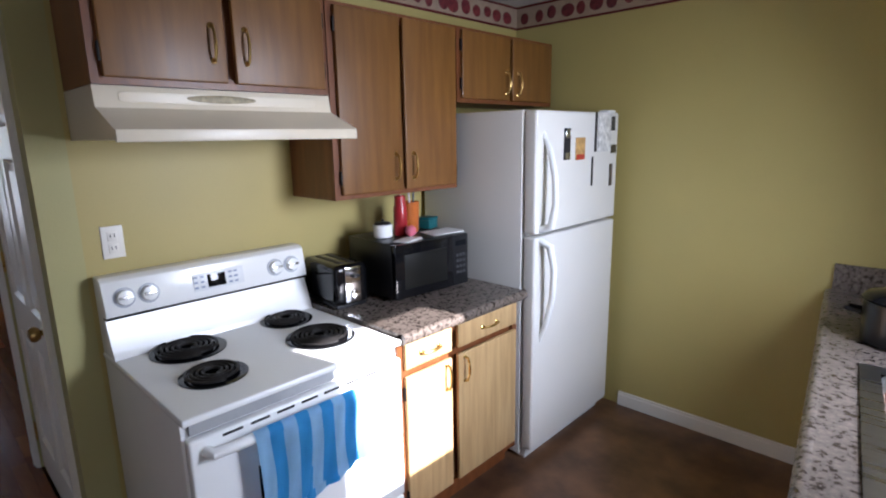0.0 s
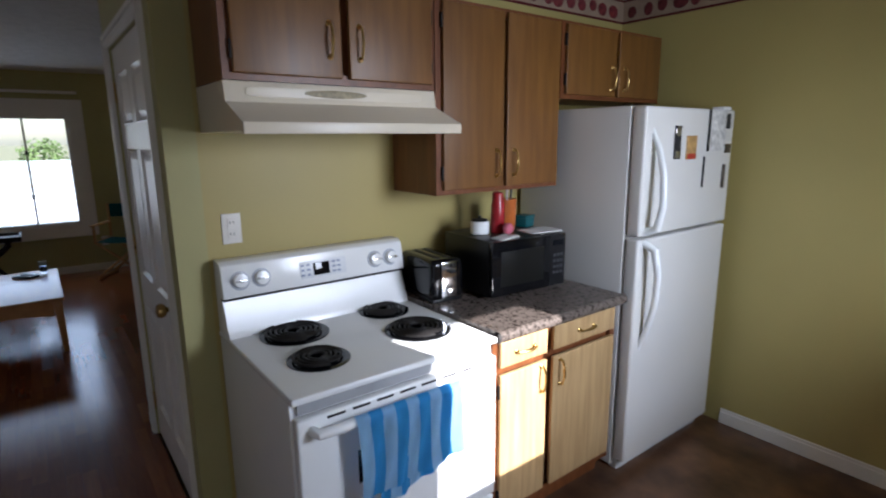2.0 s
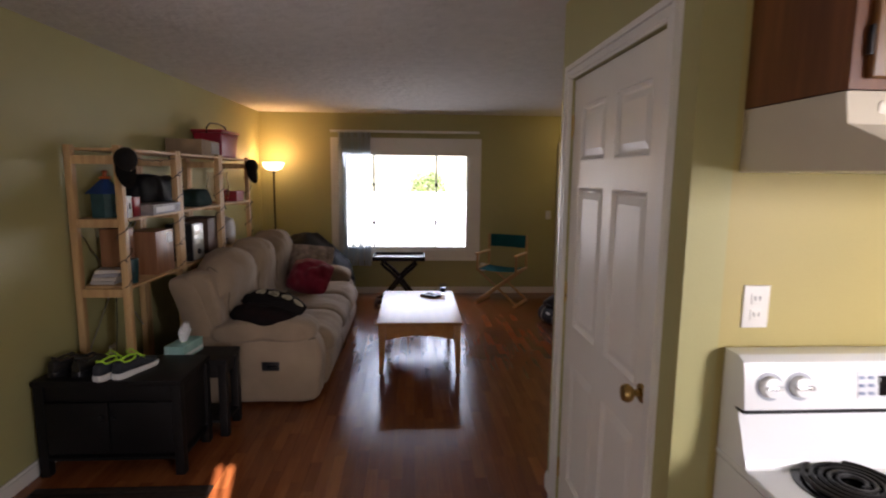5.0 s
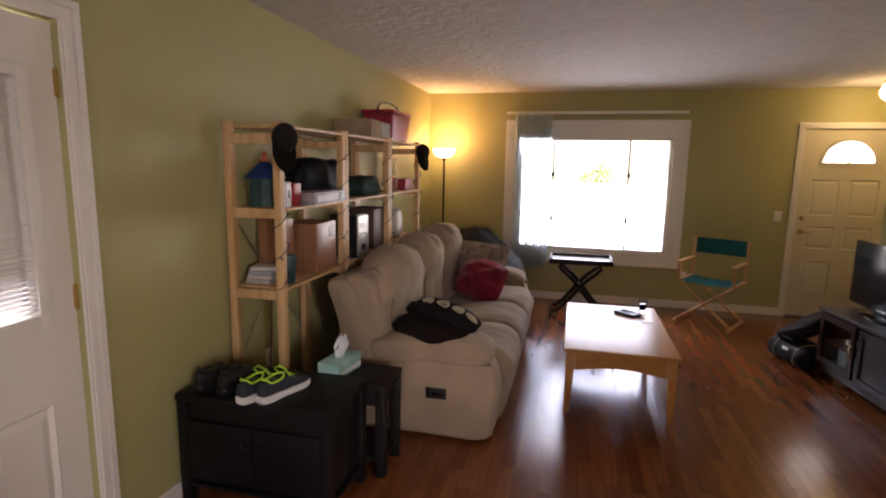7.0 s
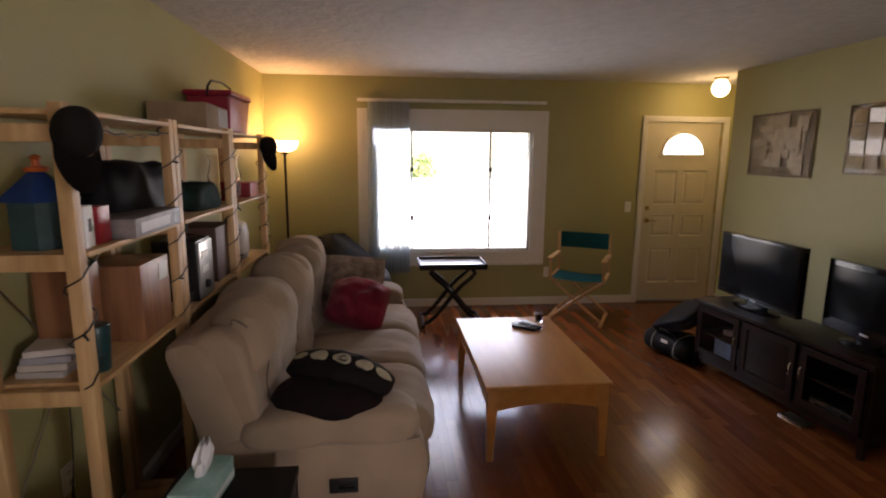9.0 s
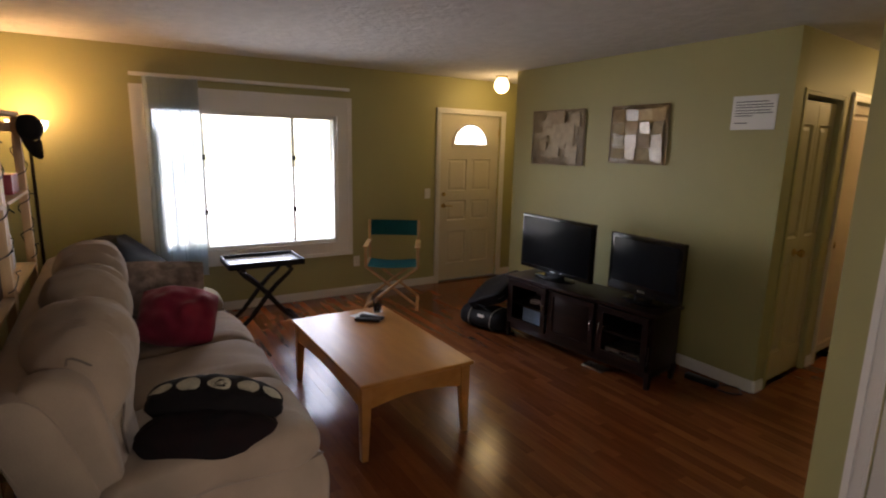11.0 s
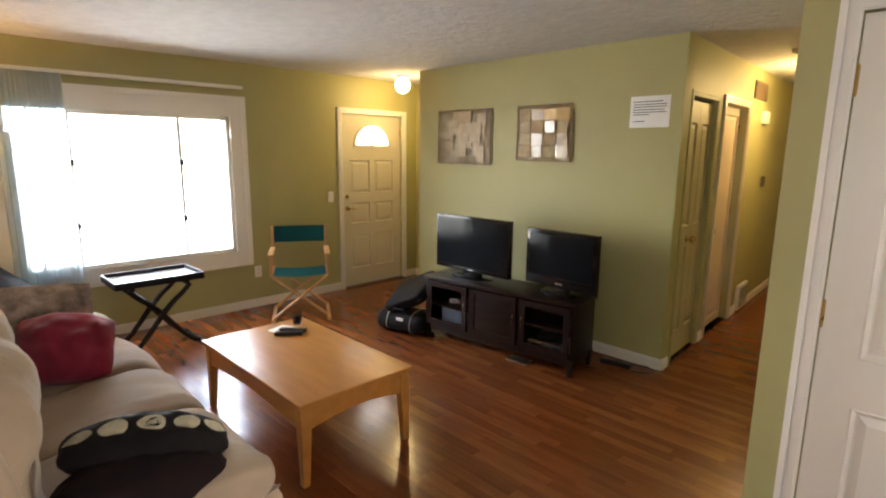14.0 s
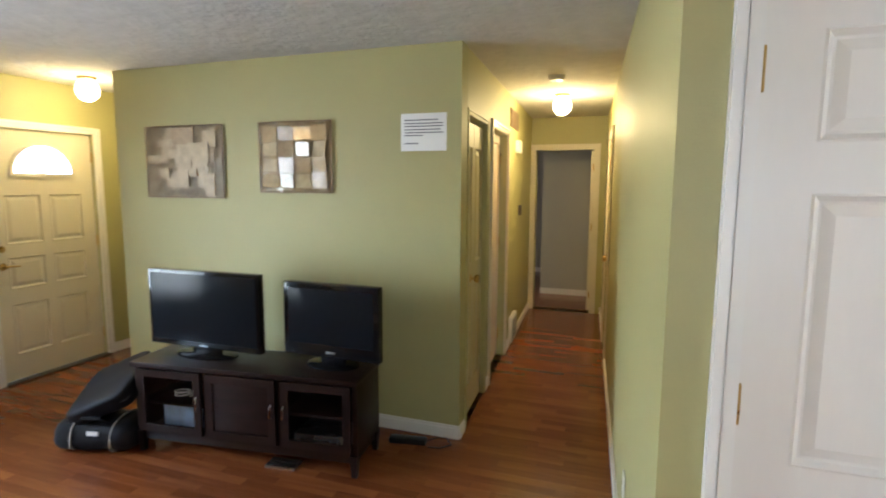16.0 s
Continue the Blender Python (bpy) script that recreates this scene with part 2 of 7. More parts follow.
def build_walls():
    bm = bmesh.new()
    wall_cells(bm, "x", XW, -0.16, YL - 0.14, YF + 0.14, -0.05, H, [(-1.13, 0.58, 0.61, 1.93), (1.86, 2.74, 0.0, 2.03)])
    setting("wall_window", bm, M_WALL, "sage green painted wall with a picture window")
    bm = bmesh.new()
    wall_cells(bm, "y", YL, -0.14, XW, XS + 0.14, -0.05, H, [(-2.65, -1.83, 0.0, 2.06)])
    setting("wall_shelves", bm, M_WALL, "sage green painted wall behind the shelves")
    bm = bmesh.new()
    wall_cells(bm, "y", YT, 0.12, -6.67, -3.92, -0.05, H, [])
    setting("wall_television", bm, M_WALL, "sage green painted wall behind the televisions")
    bm = bmesh.new()
    wall_cells(bm, "x", -6.67, 0.12, YT + 0.12, YF, -0.05, H, [])
    wall_cells(bm, "y", YF, 0.14, XW, -6.55, -0.05, H, [])
    setting("wall_foyer", bm, M_WALL, "yellow-lit sage green entry wall")
    # hall, with a bifold closet and a doorway on one side
    bm = bmesh.new()
    wall_cells(bm, "x", -3.92, -0.12, YT + 0.12, 6.0, -0.05, H, [(2.42, 3.02, 0.0, 2.04), (3.25, 4.0, 0.0, 2.05)], SH, YT)
    setting("wall_hall_left", bm, M_WALL, "sage green hallway wall")
    bm = bmesh.new()
    wall_cells(bm, "x", -2.865, 0.12, YC, 6.0, -0.05, H, [(4.0, 4.75, 0.0, 2.05)], -0.07, YC)
    setting("wall_hall_right", bm, M_WALL, "sage green hallway wall with a closed door")
    bm = bmesh.new()
    # Carried on out of view to x -1.88 to keep outside light out.
    wall_cells(bm, "y", 6.0, 0.12, -4.5, -1.88, -0.05, H, [(-4.10, -3.39, 0.0, 2.04)])
    setting("wall_hall_end", bm, M_WALL, "sage green wall round the bedroom doorway")
    bm = bmesh.new()
    wall_cells(bm, "y", 9.0, 0.12, -6.2, -2.0, -0.05, H, [])
    wall_cells(bm, "x", -6.1, -0.12, 6.12, 9.0, -0.05, H, [])
    # The next two are unseen, added to close the void behind the hall.
    wall_cells(bm, "x", -2.0, 0.12, 3.3, 6.0, -0.05, H, [])
    wall_cells(bm, "y", YE + 0.12, 0.1, -2.8, XK - 0.11, -0.05, H, [])
    wall_cells(bm, "x", -2.0, 0.12, 6.12, 9.0, -0.05, H, [])
    wall_cells(bm, "y", 7.06, 0.12, -4.17, -2.0, -0.05, H, [])
    setting("wall_bedroom", bm, M_GREY, "plain grey bedroom walls, with unseen light-blocking walls behind the hall")
    bm = bmesh.new()
    wall_cells(bm, "x", -6.0, -0.1, 2.4, 6.12, -0.05, H, [])
    wall_cells(bm, "y", 3.1, -0.05, -6.0, -4.1, -0.05, H, [])
    wall_cells(bm, "y", 6.0, 0.12, -6.1, -4.5, -0.05, H, [])
    setting("wall_bathroom", bm, mat("pinkish_room_paint", (0.55, 0.42, 0.36), 0.6, 0, 0.04), "pale pink side room walls")
    # closet block between kitchen and living room
    bm = bmesh.new()
    wall_cells(bm, "y", YC, 0.11, -2.745, XK, -0.05, H, [(-2.70, -1.77, 0.0, 2.07)])
    # Unseen wall added inside the closet to stop light leaking past the door.
    wall_cells(bm, "y", 1.5, 0.1, -2.8, XK - 0.11, -0.05, H, [])
    setting("wall_closet", bm, M_WALL, "sage green closet front wall, with an unseen light-blocking wall behind")
    bm = bmesh.new()
    wall_cells(bm, "x", XK, -0.11, YC + 0.11, YE + 0.12, -0.05, H, [])
    wall_cells(bm, "y", YE, 0.12, XK, XS + 0.14, -0.05, H, [])
    setting("wall_kitchen", bm, M_WALL_K, "olive painted kitchen wall")
    bm = bmesh.new()
    wall_cells(bm, "x", XS, 0.14, YL, YE, -0.05, H, [(1.56, 2.20, 1.27, 2.05), (-1.6, 0.2, 0.0, 2.2)])
    setting("wall_sink", bm, M_WALL_K, "olive painted wall with the sink window")


build_walls()

bm = bmesh.new()
box(bm, XW - 0.16, XS + 0.14, YL - 0.14, 9.1, H, H + 0.1)
setting("ceiling", bm, M_CEIL, "white stippled ceiling")
bm = bmesh.new()
box(bm, XW - 0.16, XS + 0.14, YL - 0.14, 9.1, -0.12, -0.012)
setting("floor", bm, M_ESP, "cherry red-brown laminate plank floor")
bm = bmesh.new()
box(bm, XK, XS, YC + 0.02, YE, -0.011, 0.0)
setting("floor_kitchen", bm, M_VINYL, "mottled brown vinyl kitchen floor")


def trim_run(name, runs, h=0.085, t=0.014, material=None, sheared=False):
    """Baseboard: (x0, y0, x1, y1, nx, ny) lengths with the side they face."""
    bm = bmesh.new()
    for x0, y0, x1, y1, nx, ny in runs:
        for za, zb, tt in ((0.0, h - 0.016, t), (h - 0.016, h, t * 0.6)):
            xs, ys = sorted((x0, x1)), sorted((y0, y1))
            box(bm, xs[0] + min(0, nx * tt), xs[1] + max(0, nx * tt), ys[0] + min(0, ny * tt), ys[1] + max(0, ny * tt), za, zb)
    ob = setting(name, bm, material or M_WHITE, "white painted baseboard")
    return shear_y(ob) if sheared else ob


trim_run("baseboard", [(XW, YL, XW, 1.80, 1, 0), (XW, 2.80, XW, YF, 1, 0), (XW, YL, -2.72, YL, 0, 1), (-6.67, YT, -3.92, YT, 0, -1),
                       (XW, YF, -6.67, YF, 0, -1), (-6.67, YT, -6.67, YF, -1, 0), (-1.76, YL, XS, YL, 0, 1)])
trim_run("baseboard_kitchen", [(-0.8, YE, 0.35, YE, 0, -1)], 0.085, 0.016)
trim_run("baseboard_hall", [(-3.92, YT, -3.92, 2.36, 1, 0), (-3.92, 3.08, -3.92, 3.19, 1, 0), (-3.92, 4.06, -3.92, 4.3, 1, 0), (-3.92, 4.68, -3.92, 6.0, 1, 0)], sheared=True)
bm = bmesh.new()
for a, b in ((YC, 3.94), (4.81, 6.0)):
    for v in box(bm, -2.879, -2.865, a, b, 0, 0.085):
        v.co.x += -0.07 * (v.co.y - YC)
setting("baseboard_hall_right", bm, M_WHITE, "white painted baseboard")
trim_run("baseboard_closet", [(-2.865, YC, -2.765, YC, 0, -1), (-1.705, YC, XK, YC, 0, -1)])
trim_run("baseboard_bedroom", [(-6.0, 9.0, -2.0, 9.0, 0, -1), (-4.17, 7.06, -2.0, 7.06, 0, -1)])


def casing(name, axis, face, a0, a1, top, w=0.065, t=0.016, side=1, foot=0.0, material=None, sheared=0, origin=0.0):
    """Moulded door casing: two legs and a head, in two steps, standing off the wall on the given side."""
    bm = bmesh.new()
    for k0, k1, tt in ((0.0, 1.0, t * 0.6), (0.12, 0.5, t), (0.62, 0.95, t * 1.25)):
        for p, q, za, zb in ((a0 - w * k1, a0 - w * k0, foot, top + w * k1), (a1 + w * k0, a1 + w * k1, foot, top + w * k1), (a0 - w * k0, a1 + w * k0, top + w * k0, top + w * k1)):
            lo, hi = sorted((face, face + side * tt))
            if axis == "y":
                box(bm, p, q, lo, hi, za, zb)
            else:
                for v in box(bm, lo, hi, p, q, za, zb):
                    v.co.x += sheared * (v.co.y - origin)
    return setting(name, bm, material or M_WHITE, "white moulded door casing")


def panel_door(name, w, h, panels, m, material, label, hinge="left", knob_z=0.95, knob=True, knob_kind="lever", thick=0.036):
    """A moulded door in local x (width) and z, facing -y; panels are (x0, x1, z0, z1)."""
    d = new(name)
    d.matrix_world = m
    tagged(d, label, kind="structure")
    bm = bmesh.new()
    holes = list(panels)
    cutx = sorted({0.0, w, *[c for p in holes for c in p[:2]]})
    cutz = sorted({0.0, h, *[c for p in holes for c in p[2:]]})
    for xa, xb in zip(cutx, cutx[1:]):
        for za, zb in zip(cutz, cutz[1:]):
            if not any(p[0] <= xa and p[1] >= xb and p[2] <= za and p[3] >= zb for p in holes):
                box(bm, xa, xb, 0, thick, za, zb)
    bmesh.ops.remove_doubles(bm, verts=bm.verts[:], dist=1e-5)
    part("leaf", bm, material, d, smooth=False)
    for x0, x1, z0, z1 in panels:
        bm = bmesh.new()
        # sloped moulding and a raised field
        o = [(x0, z0), (x1, z0), (x1, z1), (x0, z1)]
        loops = []
        for inset, depth in ((0, 0.0), (0.006, -0.003), (0.018, 0.011), (0.024, 0.012), (0.05, 0.003), (0.058, 0.003)):
            loops.append([bm.verts.new((x + (inset if x == x0 else -inset), depth, z + (inset if z == z0 else -inset))) for x, z in o])
        for A, B in zip(loops, loops[1:]):
            for k in range(4):
                bm.faces.new((A[k], A[(k + 1) % 4], B[(k + 1) % 4], B[k]))
        bm.faces.new(loops[-1])
        part("panel", bm, material, d, smooth=False)
    hx = 0.0 if hinge == "left" else w
    for hz in (0.2, h / 2 + 0.06, h - 0.2):
        bm = bmesh.new()
        box(bm, hx - 0.007, hx + 0.007, -0.003, 0.012, hz - 0.045, hz + 0.045)
        tube([(hx, -0.006, hz - 0.05), (hx, -0.006, hz + 0.05)], 0.006, 8, bm=bm)
        part("hinge", bm, M_BRASS, d, "brass hinge")
    if knob:
        kx = w - 0.065 if hinge == "left" else 0.065
        s = -1 if hinge == "left" else 1
        bm = lathe([(0.03, 0), (0.03, 0.006), (0.012, 0.01), (0.011, 0.03)], 16, m=Matrix.Translation((kx, 0, knob_z)) @ pose(0, 0, 0, 90))
        if knob_kind == "lever":
            tube([(kx, -0.04, knob_z), (kx + s * 0.03, -0.046, knob_z + 0.004), (kx + s * 0.1, -0.045, knob_z - 0.004)], 0.008, 10, [0.011, 0.009, 0.007], bm=bm)
        else:
            lathe([(0.012, 0.026), (0.022, 0.032), (0.029, 0.042), (0.03, 0.052), (0.024, 0.063), (0.004, 0.068)], 20, bm, m=Matrix.Translation((kx, 0, knob_z)) @ pose(0, 0, 0, 90))
        part("handle", bm, M_BRASS, d, "brass door handle")
    return d


def six(w, h):
    a, b, c = 0.115, (w - 0.1) / 2, (w + 0.1) / 2
    rows = [(0.20, 0.78), (0.95, h - 0.47), (h - 0.36, h - 0.12)]
    return [(p, q, z0, z1) for z0, z1 in rows for p, q in ((a, b), (c, w - a))]


# closet door, closed, at the end of the kitchen wall
panel_door("door_closet", 0.924, 2.055, six(0.924, 2.055), pose(-2.697, YC + 0.012, 0.008), M_DOOR, "closed white six-panel closet door with a brass knob", "left", 0.95, True, "knob")
casing("casing_closet", "y", YC, -2.70, -1.77, 2.07, 0.062, 0.018, -1)
# front door
fd = panel_door("door_front", 0.865, 2.02, [(0.11, 0.40, 0.2, 0.62), (0.465, 0.755, 0.2, 0.62), (0.11, 0.40, 0.74, 1.0), (0.465, 0.755, 0.74, 1.0), (0.11, 0.40, 1.1, 1.5), (0.465, 0.755, 1.1, 1.5)],
                pose(XW - 0.03, 1.868, 0.012, 0, 0, 90), M_CREAM, "closed cream panelled front door with a half-round window", "right", 0.93)
casing("casing_front", "x", XW, 1.86, 2.74, 2.03, 0.062, 0.018, 1)


def fanlight(d):
    R, cx, cz = 0.235, 0.432, 1.67
    n = 20
    bm = bmesh.new()
    for k in range(n):
        a0, a1 = math.pi * k / n, math.pi * (k + 1) / n
        q = []
        for y in (-0.02, 0.0):
            for r, a in ((R, a0), (R + 0.03, a0), (R + 0.03, a1), (R, a1)):
                q.append(bm.verts.new((cx + r * math.cos(a), y, cz + r * math.sin(a) * 0.95)))
        for f in ((0, 1, 2, 3), (0, 4, 5, 1), (1, 5, 6, 2), (2, 6, 7, 3), (3, 7, 4, 0)):
            bm.faces.new([q[i] for i in f])
    box(bm, cx - R - 0.03, cx + R + 0.03, -0.02, 0.0, cz - 0.03, cz)
    fr = part("fan_window", bm, M_CREAM, d, "half-round window frame")
    bm = bmesh.new()
    c = bm.verts.new((cx, -0.006, cz))
    ring = [bm.verts.new((cx + R * math.cos(math.pi * k / n), -0.006, cz + R * math.sin(math.pi * k / n) * 0.95)) for k in range(n + 1)]
    for k in range(n):
        bm.faces.new((c, ring[k], ring[k + 1]))
    # The pane itself emits, standing in for daylight behind the glass.
    part("pane", bm, glow("daylight_glow_fan_glass", (0.95, 0.98, 1.0), 0.52), fr, "glass that glows in place of daylight")
    bm = bmesh.new()
    for a in (45, 90, 135):
        tube([(cx, -0.01, cz), (cx + R * math.cos(radians(a)), -0.01, cz + R * math.sin(radians(a)) * 0.95)], 0.005, 6, bm=bm)
    part("muntin", bm, M_CREAM, fr)


fanlight(fd)
bm = lathe([(0.026, 0), (0.026, 0.012), (0.012, 0.016), (0.012, 0.022)], 16, m=Matrix.Translation((0.065, 0, 1.07)) @ pose(0, 0, 0, 90))
part("deadbolt", bm, M_BRASS, fd, "brass deadbolt")
bm = bx(XW - 0.03, XW + 0.05, 1.86, 2.74, 0.0, 0.012, 0.003)
setting("threshold", bm, mat("dark_threshold", (0.05, 0.04, 0.03), 0.4, 0.3), "dark door threshold")
# back door with blinds in its glass
bd = panel_door("door_back", 0.80, 2.04, [(0.12, 0.36, 0.2, 0.72), (0.44, 0.68, 0.2, 0.72), (0.14, 0.66, 1.03, 1.85)], pose(-1.84, YL - 0.02, 0.01, 0, 0, 180), M_DOOR, "white half-glass back door with closed mini blinds", "right", 0.95)
casing("casing_back", "y", YL, -2.65, -1.83, 2.06, 0.075, 0.018, 1)
bm = bmesh.new()
for k in range(46):
    z = 1.05 + k * 0.0172
    box(bm, 0.15, 0.65, -0.013, -0.001, z, z + 0.002, Matrix.Translation((0, 0, 0)))
part("blind_slats", bm, mat("white_blind_slat", (0.8, 0.82, 0.85), 0.4), bd, "white mini blind slats", False)
bm = bmesh.new()
for x0, x1, z0, z1 in ((0.11, 0.15, 1.0, 1.88), (0.65, 0.69, 1.0, 1.88), (0.15, 0.65, 1.0, 1.05), (0.15, 0.65, 1.84, 1.88)):
    box(bm, x0, x1, -0.02, 0.0, z0, z1)
bevel(bm, 0.005)
part("glazing_frame", bm, M_DOOR, bd)
# hall doors
SHM = Matrix(((1, SH, 0, -SH * YT), (0, 1, 0, 0), (0, 0, 1, 0), (0, 0, 0, 1)))
casing("casing_hall_closet", "x", -3.92, 2.42, 3.02, 2.04, 0.04, 0.010, 1, material=M_WALL, sheared=SH, origin=YT)
casing("casing_hall_doorway", "x", -3.92, 3.25, 4.0, 2.05, 0.06, 0.016, 1, material=M_CREAM, sheared=SH, origin=YT)
casing("casing_bedroom", "y", 6.0, -4.10, -3.39, 2.04, 0.07, 0.016, -1, material=M_CREAM)
casing("casing_hall_right", "x", -2.865, 4.0, 4.75, 2.05, 0.06, 0.016, -1, material=M_CREAM, sheared=-0.07, origin=YC)
# Cream paint darkened towards olive to stand for the dim light on it.
M_BIFOLD = mat("dimmed_cream_door_paint", (0.46, 0.41, 0.22), 0.5, 0, 0.05, 2, 90, 0.04)
ang = math.degrees(math.atan(-SH))
panel_door("door_bifold", 0.3, 2.0, [(0.05, 0.25, 0.2, 0.9), (0.05, 0.25, 1.05, 1.85)], pose(-3.95 + SH * 0.18, 2.425, 0.012, 0, 0, 90 + ang), M_BIFOLD, "cream bifold closet door leaf, closed, its colour dimmed to olive", "left", 0.95, True, "knob", 0.03)
panel_door("door_bifold", 0.3, 2.0, [(0.05, 0.25, 0.2, 0.9), (0.05, 0.25, 1.05, 1.85)], pose(-3.95 + SH * 0.48, 2.728, 0.012, 0, 0, 90 + ang), M_BIFOLD, "cream bifold closet door leaf, closed, its colour dimmed to olive", "right", 0.95, False, "knob", 0.03)
panel_door("door_bathroom", 0.735, 2.03, [(0.05, 0.685, 0.06, 1.97)], pose(-3.985 + SH * 1.015, 3.256, 0.01, 0, 0, 90 + ang), mat("pinkish_cream_door_paint", (0.62, 0.50, 0.40), 0.45, 0, 0.04, 2, 90, 0.04), "pinkish cream flush door, closed, with a brass knob", "right", 0.95, True, "knob")
panel_door("door_hall_right", 0.73, 2.03, six(0.73, 2.03), pose(-2.865 - 0.07 * 4.22 + 0.01, 4.74, 0.01, 0, 0, -86), M_CREAM, "closed cream hallway door", "left", 0.95, True, "knob")
panel_door("door_bedroom", 0.69, 2.02, six(0.69, 2.02), pose(-3.40, 6.13, 0.01, 0, 0, 86), M_CREAM, "cream bedroom door standing open", "left", 0.95, True, "knob")


# picture window
def picture_window():
    y0, y1, z0, z1 = -1.13, 0.58, 0.61, 1.93
    w = new("window_1")
    w.matrix_world = pose(XW, 0, 0)
    tagged(w, "white framed three-light picture window, blown out by daylight", kind="structure")
    bm = bmesh.new()
    for a, b, c, d in ((y0 - 0.14, y0, z0 - 0.14, z1 + 0.18), (y1, y1 + 0.14, z0 - 0.14, z1 + 0.18), (y0, y1, z1, z1 + 0.18), (y0, y1, z0 - 0.14, z0)):
        box(bm, 0.0, 0.018, a, b, c, d)
    for a, b, c, d in ((y0 - 0.155, y0 - 0.115, z0 - 0.15, z1 + 0.19), (y1 + 0.115, y1 + 0.155, z0 - 0.15, z1 + 0.19), (y0 - 0.115, y1 + 0.115, z1 + 0.15, z1 + 0.19), (y0 - 0.115, y1 + 0.115, z0 - 0.15, z0 - 0.115)):
        box(bm, 0.0, 0.03, a, b, c, d)
    part("window_frame", bm, M_WHITE, w, "wide white window casing", False)
    bm = bmesh.new()
    for a, b, c, d in ((y0, y0 + 0.035, z0, z1), (y1 - 0.035, y1, z0, z1), (y0, y1, z1 - 0.035, z1), (y0, y1, z0, z0 + 0.035)):
        box(bm, -0.13, -0.004, a, b, c, d)
    part("jamb", bm, M_WHITE, w, "", False)
    for y in (-0.72, 0.13):
        part("mullion", bx(-0.09, -0.05, y - 0.012, y + 0.012, z0 + 0.035, z1 - 0.035, 0.003), M_WHITE, w)
        for z in (0.98, 1.5):
            part("latch", bx(-0.05, -0.03, y - 0.018, y + 0.018, z - 0.025, z + 0.025, 0.003), M_BLACK, w)
    for a, b in ((y0 + 0.035, -0.732), (-0.708, 0.118), (0.142, y1 - 0.035)):
        p = part("pane", bx(-0.075, -0.070, a, b, z0 + 0.035, z1 - 0.035, 0), M_GLASS, w, smooth=False)
        p.visible_shadow = False


picture_window()
bm = bmesh.new()
for a, b, c, d in ((1.50, 1.56, 1.21, 2.11), (2.20, 2.26, 1.21, 2.11), (1.56, 2.20, 2.05, 2.11), (1.56, 2.20, 1.21, 1.27)):
    box(bm, XS - 0.018, XS, a, b, c, d)
setting("window_2", bm, M_WHITE, "white trimmed window over the sink")

# outside
bm = bmesh.new()
box(bm, -400, 400, -400, 400, -0.7, -0.5)
setting("ground", bm, mat("lawn", (0.30, 0.31, 0.20), 0.95, 0, 0.25, 3, 60, 0.4), "sunlit front lawn", False)
bm = bmesh.new()
box(bm, -26, -18, -60, 60, -0.5, -0.485)
setting("road", bm, mat("pale_concrete_street", (0.5, 0.49, 0.47), 0.9, 0, 0.1), "pale concrete street")

# ---- kitchen ----


def pull(parent, m, length=0.1, material=None, label="brass cabinet pull"):
    """An arched cabinet pull along local z, standing off local +x."""
    bm = bmesh.new()
    pts = [(0.0, 0, -length / 2), (0.018, 0, -length / 2 + 0.004), (0.026, 0, -length / 4), (0.029, 0, 0), (0.026, 0, length / 4), (0.018, 0, length / 2 - 0.004), (0.0, 0, length / 2)]
    tube([m @ Vector(p) for p in pts], 0.005, 8, [0.007, 0.005, 0.0045, 0.006, 0.0045, 0.005, 0.007], bm=bm)
    for s in (-1, 1):
        lathe([(0.010, 0), (0.010, 0.003), (0.006, 0.006)], 10, bm, m=m @ Matrix.Translation((0, 0, s * length / 2)) @ pose(0, 0, 0, 0, 90))
    return part("handle", bm, material or M_BRASS, parent, label)


def cabinet(name, y0, y1, z0, z1, depth, doors, label, group, drawers=(), face=None):
    """A cabinet against the range wall: carcass, face frame, lipped slab doors (y0, y1, z0, z1, handle y, handle z)."""
    c = thing(name, (XK, y0, z0), 0, label, "kitchen cabinet", group)
    w, h = y1 - y0, z1 - z0
    part("body", bx(0.002, depth - 0.02, 0.001, w - 0.001, 0, h, 0.002), M_OAKD, c, "", False)
    bm = bmesh.new()
    for a, b, p, q in ((0.001, 0.035, 0, h), (w - 0.035, w - 0.001, 0, h), (0.035, w - 0.035, 0, 0.035), (0.035, w - 0.035, h - 0.04, h)):
        box(bm, depth - 0.019, depth, a, b, p, q)
    part("face_frame", bm, M_OAKD, c, "red-brown oak face frame", False)
    for a, b, p, q, hy, hz in doors:
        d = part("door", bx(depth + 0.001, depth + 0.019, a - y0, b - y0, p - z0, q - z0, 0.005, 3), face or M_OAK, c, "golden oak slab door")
        hl = 0.11
        pull(d, Matrix.Translation((depth + 0.019, hy - y0, hz - z0)), hl)
        hinge_y = a if abs(hy - b) < abs(hy - a) else b
        for hz2 in (p + 0.07, q - 0.07):
            part("hinge", bx(depth + 0.002, depth + 0.016, hinge_y - y0 - 0.006, hinge_y - y0 + 0.006, hz2 - z0 - 0.028, hz2 - z0 + 0.028, 0.003), M_IRON, d, "dark hinge")
    for a, b, p, q in drawers:
        d = part("drawer", bx(depth + 0.001, depth + 0.019, a - y0, b - y0, p - z0, q - z0, 0.005, 3), face or M_OAK, c, "golden oak drawer front")
        pull(d, Matrix.Translation((depth + 0.019, (a + b) / 2 - y0, (p + q) / 2 - z0)) @ pose(0, 0, 0, 90), 0.1)
    return c


